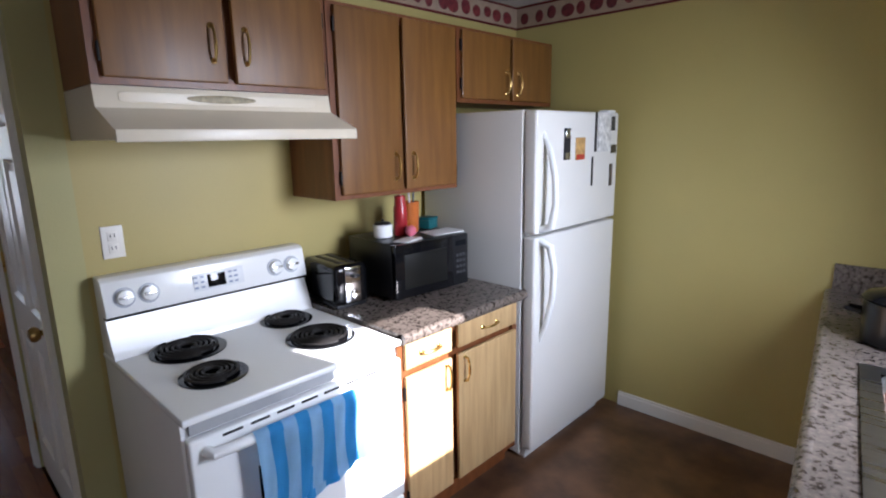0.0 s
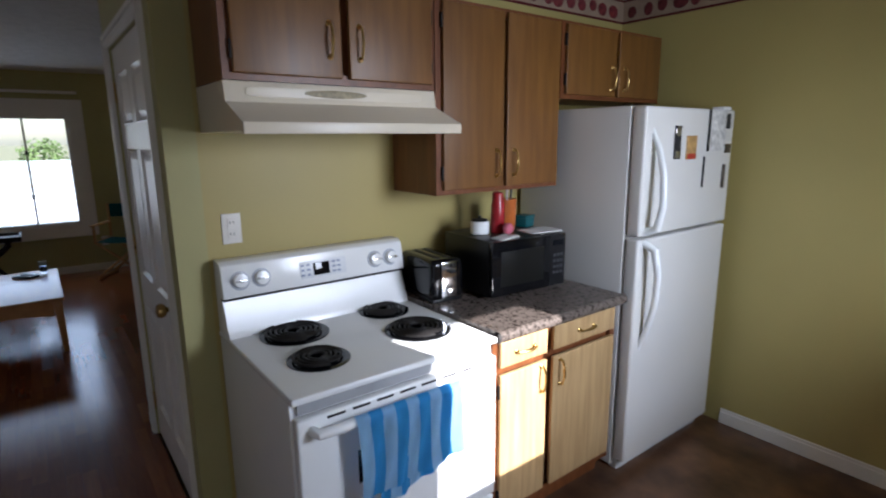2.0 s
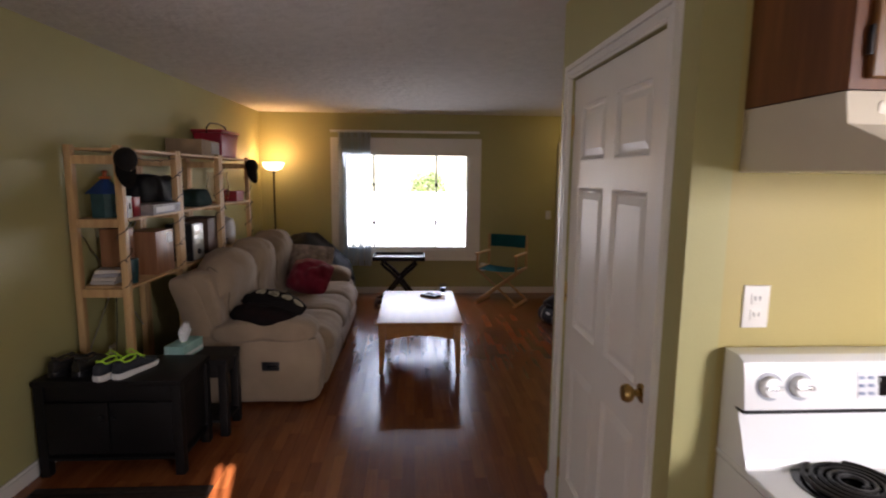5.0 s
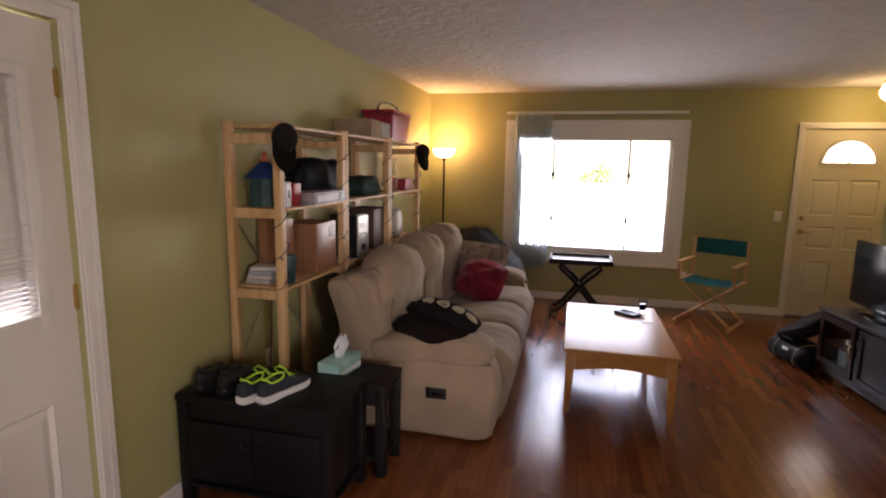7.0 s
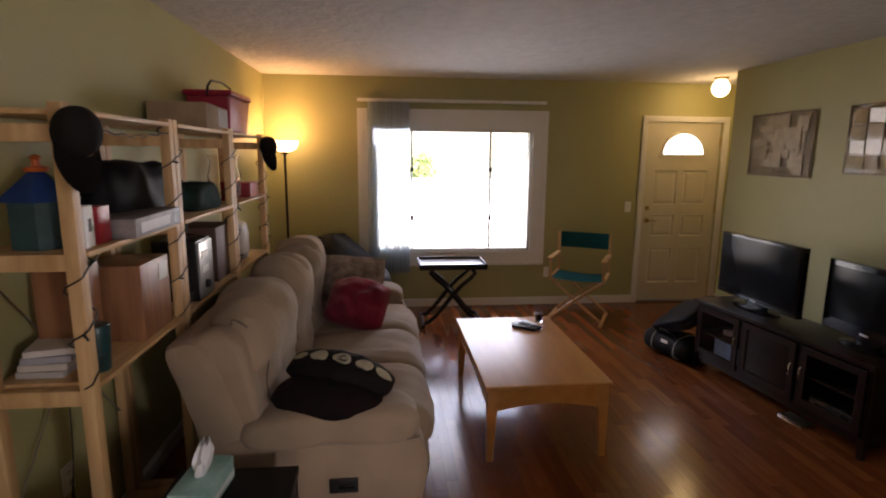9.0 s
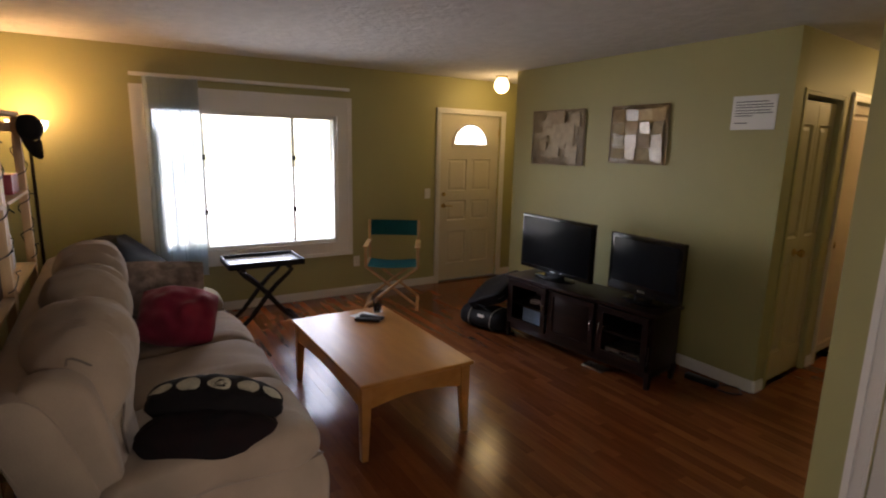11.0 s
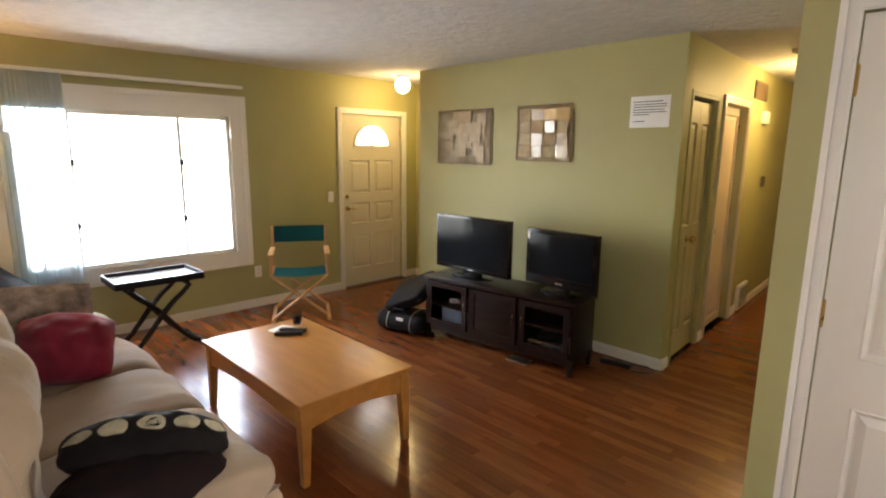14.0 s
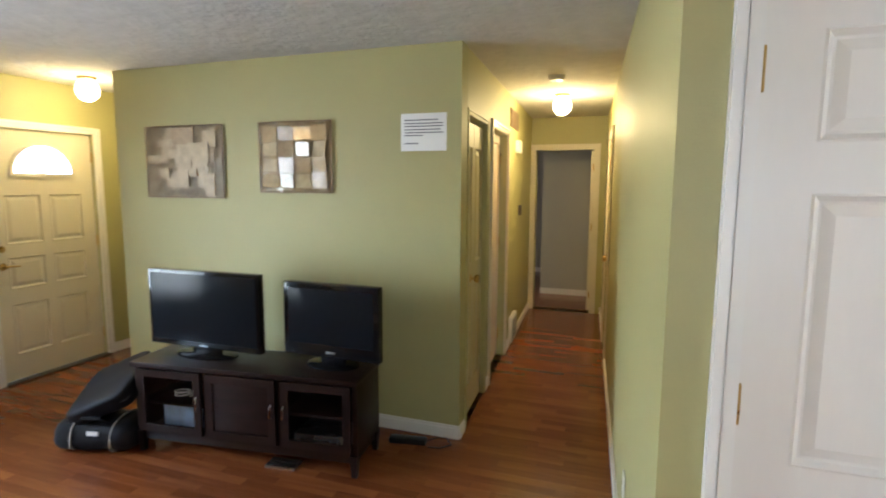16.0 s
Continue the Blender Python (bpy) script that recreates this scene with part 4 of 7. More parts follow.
def coffee_table():
    x0, x1, y0, y1, h = -5.68, -4.47, -0.48, 0.226, 0.445
    t = thing("coffee_table", ((x0 + x1) / 2, (y0 + y1) / 2, 0), 0, "honey maple coffee table with arched aprons and tapered legs", "coffee table")
    a, b = (x1 - x0) / 2, (y1 - y0) / 2
    part("tabletop", bx(-a, a, -b, b, h - 0.024, h, 0.006, 3), M_TABLE, t)
    for sx in (-1, 1):
        for sy in (-1, 1):
            bm = bmesh.new()
            for v in box(bm, 0, 1, 0, 1, 0, 1):
                w = 0.062 if v.co.z > 0.5 else 0.036
                v.co = Vector((sx * (a - 0.016 - v.co.x * w), sy * (b - 0.016 - v.co.y * w), v.co.z * (h - 0.0245)))
            bmesh.ops.recalc_face_normals(bm, faces=bm.faces[:])
            bevel(bm, 0.005)
            part("leg", bm, M_TABLE, t)

    def apron(length, m):
        bm = bmesh.new()
        n = 20
        top, bot = [], []
        for y in (-0.011, 0.011):
            for k in range(n + 1):
                f = k / n
                x = (f - 0.5) * length
                top.append(bm.verts.new(m @ Vector((x, y, h - 0.0245))))
                bot.append(bm.verts.new(m @ Vector((x, y, h - 0.15 + 0.034 * math.sin(math.pi * f)))))
        o = n + 1
        for k in range(n):
            bm.faces.new((bot[k], bot[k + 1], top[k + 1], top[k]))
            bm.faces.new((top[o + k], top[o + k + 1], bot[o + k + 1], bot[o + k]))
            bm.faces.new((bot[o + k], bot[o + k + 1], bot[k + 1], bot[k]))
        return part("apron", bm, M_TABLE, t, smooth=False)

    for s in (-1, 1):
        apron(2 * a - 0.15, Matrix.Translation((0, s * (b - 0.034), 0)))
        apron(2 * b - 0.15, Matrix.Translation((s * (a - 0.034), 0, 0)) @ pose(0, 0, 0, 0, 0, 90))


coffee_table()


def spline_loop(rows, per=4):
    """A smooth closed curve through (y, z) rows."""
    out, n = [], len(rows)
    for i in range(n):
        p0, p1, p2, p3 = (Vector(rows[(i + k) % n]) for k in (-1, 0, 1, 2))
        for k in range(per):
            t = k / per
            out.append(0.5 * (2 * p1 + (p2 - p0) * t + (2 * p0 - 5 * p1 + 4 * p2 - p3) * t * t + (3 * p1 - p0 - 3 * p2 + p3) * t ** 3))
    return out


def upholstery(rows, x0, x1, edge, seed, lumps=0.008, pleat=0.0, crown=(0, 1), swell=0.0, n=26, arch=0.0):
    """A stuffed piece: the closed (y, z) outline drawn out along x, rounded in at both ends (more so at the top with arch), with lumps, and pleats near the crown point."""
    loop = spline_loop(rows)
    c = sum(loop, Vector((0, 0))) / len(loop)
    top = max(p.y for p in loop) - c.y
    bm = bmesh.new()
    rings = []
    for i in range(n + 1):
        f = 0.5 - 0.5 * math.cos(math.pi * i / n)
        x = x0 + (x1 - x0) * f
        d = min(x - x0, x1 - x)
        inset = edge * (1 - math.sqrt(max(0.0, 1 - (1 - min(1.0, d / edge)) ** 2)))
        ring = []
        for p in loop:
            r = p - c
            q = r.normalized()
            out = swell * math.sin(math.pi * f) - inset
            out += lumps * (noise.noise((x * 5 + seed, p.x * 6, p.y * 6)) + 0.4 * noise.noise((x * 17 + seed, p.x * 11, p.y * 11)))
            if pleat:
                near = max(0.0, 1 - (p - Vector(crown)).length / 0.22)
                out += pleat * near * (noise.noise((x * 34 + seed * 3, p.x * 5, p.y * 5)) + 0.5 * noise.noise((x * 70 + seed, p.y * 7, p.x * 3)))
            e = p + q * out
            high = max(0.0, (p.y - c.y) / top) ** 1.5
            e.y -= arch * high * abs(2 * f - 1) ** 2.6
            e.x += (c.x - e.x) * 0.5 * high * abs(2 * f - 1) ** 6 * (arch > 0)
            ring.append(bm.verts.new((x, e.x, e.y)))
        rings.append(ring)
    m = len(loop)
    for A, B in zip(rings, rings[1:]):
        for k in range(m):
            bm.faces.new((A[k], A[(k + 1) % m], B[(k + 1) % m], B[k]))
    bm.faces.new(rings[0])
    bm.faces.new(list(reversed(rings[-1])))
    bmesh.ops.recalc_face_normals(bm, faces=bm.faces[:])
    return bm


def sofa():
    x0, x1, y0 = -6.2, -3.9, -1.84
    s = thing("reclining_sofa", (x1, y0, 0), 0, "beige microfibre three-seat reclining sofa with plump head cushions", "sofa")
    L, arm = x1 - x0, 0.25
    seat = (L - 2 * arm) / 3
    welt = mat("taupe_welt_cord", (0.15, 0.115, 0.085), 0.95, 0, 0.1, 6, 200, 0.2)
    part("base", bx(-L + 0.06, -0.06, 0.16, 0.9, 0.02, 0.32, 0.02), M_SOFAD, s)
    shell = [(0.14, 0.05), (0.10, 0.40), (0.03, 0.72), (-0.02, 0.88), (0.02, 0.92), (0.10, 0.92), (0.17, 0.84), (0.24, 0.66), (0.30, 0.44), (0.32, 0.08)]
    part("back_shell", upholstery(shell, -L + 0.02, -0.02, 0.035, 3, 0.004), M_SOFA, s, "upholstered outer back")
    wing = [(0.17, 0.44), (0.115, 0.62), (0.075, 0.80), (0.06, 0.89), (0.10, 0.945), (0.18, 0.95), (0.26, 0.90), (0.30, 0.78), (0.325, 0.62), (0.335, 0.45)]
    for xa, xb in ((-0.19, -0.035), (-L + 0.035, -L + 0.19)):
        part("back_wing", upholstery(wing, xa, xb, 0.04, 17 + xa, 0.008), M_SOFA, s, "padded side panel of the back")
    body = [(0.13, 0.03), (0.14, 0.30), (0.16, 0.50), (0.45, 0.535), (0.80, 0.535), (0.96, 0.49), (1.01, 0.36), (0.995, 0.20), (0.95, 0.03), (0.55, 0.02)]
    pad = [(0.24, 0.50), (0.27, 0.575), (0.45, 0.618), (0.70, 0.638), (0.88, 0.622), (0.965, 0.565), (0.955, 0.49), (0.84, 0.462), (0.50, 0.455), (0.30, 0.46)]
    for xa in (-arm, -L):
        part("arm", upholstery(body, xa + 0.012, xa + arm - 0.012, 0.05, 7 + xa, 0.007), M_SOFA, s, "padded arm")
        a = part("arm_pad", upholstery(pad, xa - 0.012, xa + arm + 0.008, 0.075, 11 + xa, 0.012, 0.006, (0.9, 0.6)), M_SOFA, s, "soft pillow arm top")
        part("welt", tube([(xa + arm - 0.016, y, z) for y, z in spline_loop([(0.26, 0.495), (0.5, 0.475), (0.8, 0.475), (0.95, 0.50)], 6)[:19]], 0.004, 6), welt, a, "stitched seam")
    pl = part("latch_plate", bx(-0.0125, -0.002, 0.60, 0.72, 0.262, 0.326, 0.004), M_BLACK, s, "black recliner latch plate")
    part("latch_lever", bx(-0.004, 0.004, 0.64, 0.705, 0.285, 0.302, 0.003), M_GLOSS, pl)
    cush = [(0.33, 0.40), (0.365, 0.52), (0.34, 0.64), (0.345, 0.75), (0.37, 0.85), (0.355, 0.945), (0.30, 1.01), (0.22, 1.02), (0.13, 0.985), (0.09, 0.88), (0.13, 0.72), (0.20, 0.52), (0.26, 0.40)]
    seatp = [(0.30, 0.32), (0.34, 0.44), (0.55, 0.478), (0.80, 0.502), (0.95, 0.495), (1.035, 0.445), (1.06, 0.37), (1.01, 0.305), (0.75, 0.28), (0.45, 0.28)]
    foot = [(0.88, 0.05), (0.88, 0.29), (0.97, 0.325), (1.03, 0.29), (1.045, 0.20), (1.02, 0.10), (0.98, 0.05)]
    for k in range(3):
        b, a = -arm - seat * k + 0.012, -arm - seat * (k + 1) - 0.012
        if k == 0:
            b = -0.09
        if k == 2:
            a = -L + 0.09
        c = part("back_cushion", upholstery(cush, a, b, 0.17, 5 + 3 * k, 0.022, 0.035, (0.26, 1.0), 0.045, 44, 0.12), M_SOFA, s, "plump pleated back cushion")
        x = b - 0.075
        part("welt", tube([(x, y, z) for y, z in spline_loop([(0.335, 0.56), (0.335, 0.70), (0.345, 0.79), (0.335, 0.87), (0.285, 0.925), (0.2, 0.95)], 5)[:26]], 0.004, 6), welt, c, "stitched seam")
        b, a = -arm - seat * k - 0.002, -arm - seat * (k + 1) + 0.002
        part("seat_cushion", upholstery(seatp, a, b, 0.07, 21 + 5 * k, 0.014, 0.009, (0.88, 0.5), 0.012, 34), M_SOFA, s, "waterfall seat cushion")
        part("footrest", upholstery(foot, a + 0.004, b - 0.004, 0.035, 31 + k, 0.006), M_SOFA, s, "padded footrest panel")


sofa()


def shelf_bay_frames():
    """Four pine side frames with boards hung between them."""
    s = thing("pine_shelving", (0, 0, 0), 0, "raw pine open shelving unit along the wall, crowded with things", "shelving")
    yb, yf, top = YL + 0.025, -1.88, 1.79
    xs = (-3.50, -4.26, -5.11, -5.92)
    for x in (xs[0], xs[1] - 0.024, xs[1] + 0.024, xs[2] - 0.024, xs[2] + 0.024, xs[3]):
        f = part("side_frame", bx(x - 0.021, x + 0.021, yf - 0.04, yf, 0, top, 0.003), M_PINE, s, "pine ladder frame")
        part("rear_post", bx(x - 0.021, x + 0.021, yb, yb + 0.04, 0, top, 0.003), M_PINE, f)
        for z in (0.12, 0.94, 1.36, top - 0.06):
            part("rung", bx(x - 0.019, x + 0.019, yb + 0.041, yf - 0.041, z - 0.05, z, 0.003), M_PINE, f)
    heights = ((0.95, 1.36, 1.775), (0.95, 1.36, 1.775), (0.95, 1.36, 1.775))
    for k, (a, b) in enumerate(zip(xs, xs[1:])):
        for z in heights[k]:
            part("shelf_board", bx(b + (0.047 if k < 2 else 0.024), a - (0.047 if k else 0.024), yb + 0.005, yf + 0.004, z - 0.016, z, 0.003), M_PINEX, s)
    for a, b in zip(xs[:1], xs[1:2]):
        bm = tube([(a - 0.03, yb + 0.01, 0.5), (b + 0.03, yb + 0.01, 1.3)], 0.004, 6)
        tube([(b + 0.03, yb + 0.012, 0.5), (a - 0.03, yb + 0.012, 1.3)], 0.004, 6, bm=bm)
        part("cross_brace", bm, M_STEEL, s, "thin metal cross brace")


shelf_bay_frames()


def floor_lamp():
    x, y = -7.3, -1.98
    l = thing("floor_lamp", (x, y, 0), 0, "dark torchiere floor lamp, lit, with an opal glass bowl", "floor lamp")
    mt = mat("dark_bronze", (0.03, 0.024, 0.02), 0.35, 0.8, 0.2)
    part("base", lathe([(0.13, 0), (0.13, 0.012), (0.06, 0.03), (0.014, 0.04)], 28), mt, l)
    part("pole", lathe([(0.012, 0.03), (0.012, 1.66)], 14), mt, l)
    part("socket", lathe([(0.014, 1.64), (0.05, 1.67), (0.05, 1.675)], 20), mt, l)
    n = [(0.05, 1.672), (0.10, 1.695), (0.125, 1.73), (0.135, 1.775), (0.128, 1.775), (0.118, 1.735), (0.095, 1.705), (0.045, 1.685)]
    part("shade", lathe(n, 30), glow("warm_opal_bowl", (1.0, 0.68, 0.34), 1.25), l, "glowing opal glass bowl")
    lamp("floor_lamp_bulb", "POINT", pose(x, y, 1.83), 1.0, (1.0, 0.58, 0.24), 0.06)


floor_lamp()


def globe_light(x, y, label, power):
    g = thing("ceiling_light", (x, y, H), 0, label, "ceiling light", "ceiling globe lights")
    part("canopy", lathe([(0.005, -0.022), (0.05, -0.022), (0.068, -0.008), (0.07, -0.001)], 26), M_BRASS, g, "brass ceiling plate")
    pr = [(0.045, -0.022), (0.06, -0.035)] + [(0.085 * math.sin(a) if a < math.pi - 0.05 else 0.004, -0.105 + 0.085 * math.cos(a)) for a in [0.75 + k * 0.2 for k in range(13)]]
    part("globe", lathe(pr, 26), glow("warm_globe_glass_" + str(len(bpy.data.materials)), (1.0, 0.80, 0.42), 0.58), g, "lit white glass globe")
    lamp("globe_bulb", "POINT", pose(x, y, H - 0.26), power, (1.0, 0.72, 0.30), 0.085)


globe_light(-7.08, 2.35, "lit globe ceiling light in the entry", 0.68)
globe_light(-3.59, 4.3, "lit globe ceiling light in the hallway", 1.45)


def tv_stand():
    ang = math.degrees(math.atan2(1.60 - 1.44, -4.30 + 5.70))
    s = thing("media_console", (-5.70, 1.44, 0), ang, "espresso wood media console with glass side doors", "media console")
    W, D, Hh = 1.41, 0.37, 0.56
    part("top", bx(-0.01, W + 0.01, -0.015, D + 0.01, Hh - 0.028, Hh, 0.004), M_ESP, s)
    part("base_plinth", bx(0.02, W - 0.02, 0.02, D - 0.01, 0.075, 0.13, 0.003), M_ESP, s)
    part("back_panel", bx(0.02, W - 0.02, D - 0.012, D, 0.10, Hh - 0.03, 0.002), M_ESP, s)
    for x in (0, 0.455, 0.93, W - 0.03):
        part("upright", bx(x, x + 0.03, 0.012, D - 0.013, 0.131, Hh - 0.029, 0.002), M_ESP, s)
    for x in (0.0, W - 0.045):
        for y in (0.0, D - 0.045):
            bm = bmesh.new()
            for v in box(bm, 0, 0.045, 0, 0.045, 0, 0.128):
                if v.co.z < 0.01:
                    v.co.x = x + 0.0225 + (v.co.x - 0.0225) * 0.65
                    v.co.y = y + 0.0225 + (v.co.y - 0.0225) * 0.65
                else:
                    v.co.x += x
                    v.co.y += y
            part("foot", bm, M_ESP, s, smooth=False)
    for x0, x1, kind in ((0.032, 0.452, "glass"), (0.488, 0.927, "solid"), (0.963, W - 0.033, "open")):
        bm = bmesh.new()
        w = 0.045
        for a, b, c, e in ((x0, x0 + w, 0.14, 0.52), (x1 - w, x1, 0.14, 0.52), (x0 + w, x1 - w, 0.14, 0.14 + w), (x0 + w, x1 - w, 0.52 - w, 0.52)):
            box(bm, a, b, -0.008, 0.011, c, e)
        d = part("door", bm, M_ESP, s, "framed console door", False)
        if kind == "glass":
            part("pane", bx(x0 + w, x1 - w, 0.0, 0.004, 0.14 + w, 0.52 - w, 0), glass("console_glass"), d, smooth=False)
        elif kind == "solid":
            part("panel", bx(x0 + w, x1 - w, 0.0, 0.008, 0.14 + w, 0.52 - w, 0.002), M_ESP, d)
        hx = x1 - 0.02 if kind == "glass" else x0 + 0.02
        if kind == "solid":
            hx = x1 - 0.02
        part("handle", tube([(hx, -0.01, 0.30), (hx, -0.026, 0.31), (hx, -0.026, 0.37), (hx, -0.01, 0.38)], 0.005, 8), M_CHROME, d, "nickel door pull")
    part("shelf", bx(0.962, W - 0.032, 0.02, D - 0.014, 0.32, 0.335, 0.002), M_ESP, s)
    part("shelf", bx(0.032, 0.453, 0.02, D - 0.014, 0.30, 0.315, 0.002), M_ESP, s)
    return ang


ANG = tv_stand()


def television(name, cx, cy, turn, w, h, label, bezel, chin):
    t = thing(name, (cx, cy, 0.562), turn, label, "television", "televisions on the console")
    z0 = 0.045
    part("housing", bx(-w / 2, w / 2, 0.0, 0.05, z0, z0 + h, 0.008, 3), M_GLOSS, t)
    part("screen", bx(-w / 2 + bezel, w / 2 - bezel, -0.002, 0.003, z0 + chin, z0 + h - bezel, 0.001), M_SCREEN, t, "dark switched-off screen")
    part("logo_strip", bx(-0.03, 0.03, -0.003, 0.001, z0 + chin * 0.35, z0 + chin * 0.5, 0.0005), M_STEEL, t, "small silver mark")
    bm = bmesh.new()
    cushion(w * 0.24, 0.05, 0.07, 0.3, 6, Matrix.Translation((0, 0.035, 0.045)), bm=bm)
    part("neck", bm, M_GLOSS, t)
    part("base", lathe([(1.0, 0), (1.0, 0.008), (0.9, 0.014), (0.1, 0.02)], 32, m=Matrix.Translation((0, 0.03, 0)) @ Matrix.Diagonal((w * 0.26, 0.11, 1, 1))), M_GLOSS, t, "oval gloss stand")
    part("back_shell", bx(-w * 0.36, w * 0.36, 0.045, 0.09, z0 + 0.04, z0 + h - 0.06, 0.02, 3), M_BLACK, t)
    return t


television("television", -5.37, 1.66, 1, 0.82, 0.475, "black flat-screen television, switched off", 0.022, 0.035)
television("television", -4.55, 1.76, -1, 0.63, 0.435, "smaller thick-framed black television, switched off", 0.035, 0.075)


def picture(name, x0, x1, z0, z1, label, seed):
    p = thing(name, (x0, YT, z0), 0, label, "wall map", "old maps on the wall")
    w, h = x1 - x0, z1 - z0
    rng = random.Random(seed)
    bm = bmesh.new()
    n = 24
    amp = 0.004 if seed == 1 else 0.008
    grid = [[bm.verts.new((w * i / n, -0.011 - amp * noise.noise((i * 0.42 + seed, j * 0.42, 0)), h * j / n)) for j in range(n + 1)] for i in range(n + 1)]
    for i in range(n):
        for j in range(n):
            bm.faces.new((grid[i][j], grid[i + 1][j], grid[i + 1][j + 1], grid[i][j + 1]))
    bmesh.ops.solidify(bm, geom=bm.faces[:], thickness=0.003)
    part("sheet", bm, mat("tan_antique_paper_" + str(seed), (0.43, 0.32, 0.175), 0.42 if seed == 1 else 0.1, 0, 0.16, 12, 60, 0.15, spec=0.5, second=(0.48, 0.375, 0.21)), p)
    gloss = 0.45 if seed == 1 else 0.15
    ink = mat("brown_ink_" + str(seed), (0.20, 0.13, 0.07), 0.6)
    tones = [mat("map_tone_%d_%d" % (seed, q), c, gloss, 0, 0.14, 18, 80) for q, c in enumerate(((0.46, 0.36, 0.215), (0.43, 0.325, 0.185), (0.49, 0.40, 0.25), (0.39, 0.285, 0.16)))]
    if seed == 1:
        # matt sheet: flat overlapping fields, palest in the middle
        for k in range(22):
            hw, hh = w * rng.uniform(0.05, 0.15), h * rng.uniform(0.05, 0.15)
            reach = 0.44 if k < 12 else 0.26
            cx = max(hw + 0.02, min(w - hw - 0.02, w * (0.5 + rng.uniform(-reach, reach))))
            cz = max(hh + 0.02, min(h - hh - 0.02, h * (0.5 + rng.uniform(-reach, reach))))
            part("printed_block", bx(cx - hw, cx + hw, -0.0186 - 0.0005 * k, -0.0174, cz - hh, cz + hh, 0), tones[rng.choice((1, 3, 1, 0)) if k < 12 else rng.choice((0, 0, 1))], p, smooth=False)
    else:
        # glossy rippled sheet: each field leans its own way
        for i in range(4):
            for j in range(4):
                if rng.random() < 0.12:
                    continue
                cw, ch = (w - 0.06) / 4, (h - 0.06) / 4
                hw, hh = cw * rng.uniform(0.40, 0.5), ch * rng.uniform(0.40, 0.5)
                m = Matrix.Translation((0.03 + cw * (i + 0.5), -0.022, 0.03 + ch * (j + 0.5))) @ pose(0, 0, 0, rng.uniform(-7, 7), rng.uniform(-3, 3), rng.uniform(-9, 9))
                part("printed_block", bx(-hw, hw, 0.0, 0.0015, -hh, hh, 0, m=m), tones[rng.randrange(4)], p, smooth=False)
    bm = bmesh.new()
    for a, b, c, d in ((0.004, w - 0.004, 0.004, 0.009), (0.004, w - 0.004, h - 0.009, h - 0.004), (0.004, 0.009, 0.009, h - 0.009), (w - 0.009, w - 0.004, 0.009, h - 0.009)):
        box(bm, a, b, -0.022, -0.0185, c, d)
    part("border_line", bm, ink, p, smooth=False)


picture("wall_map", -6.365, -5.655, 1.50, 2.02, "brown antique-style paper map pinned to the wall", 1)
picture("wall_map", -5.357, -4.79, 1.545, 2.02, "glossy brown antique-style map with rippled sheen", 2)


def notice():
    x0, x1, z0, z1 = -4.31, -4.012, 1.81, 2.035
    p = thing("notice_sheet", (x0, YT, z0), 0, "white printed notice sheet taped to the wall", "notice")
    part("paper", bx(0, x1 - x0, -0.004, -0.001, 0, z1 - z0, 0.0008), mat("white_paper", (0.8, 0.8, 0.78), 0.6, 0, 0.03), p)
    for k, (z, w) in enumerate(((0.185, 0.22), (0.165, 0.25), (0.148, 0.25), (0.128, 0.235), (0.11, 0.25), (0.093, 0.12), (0.045, 0.09))):
        part("text_line", bx(0.025, 0.025 + w, -0.0055, -0.0042, z - 0.003, z + 0.003, 0), mat("dark_print", (0.08, 0.09, 0.1), 0.6) if k == 0 else bpy.data.materials["dark_print"], p, smooth=False)


notice()


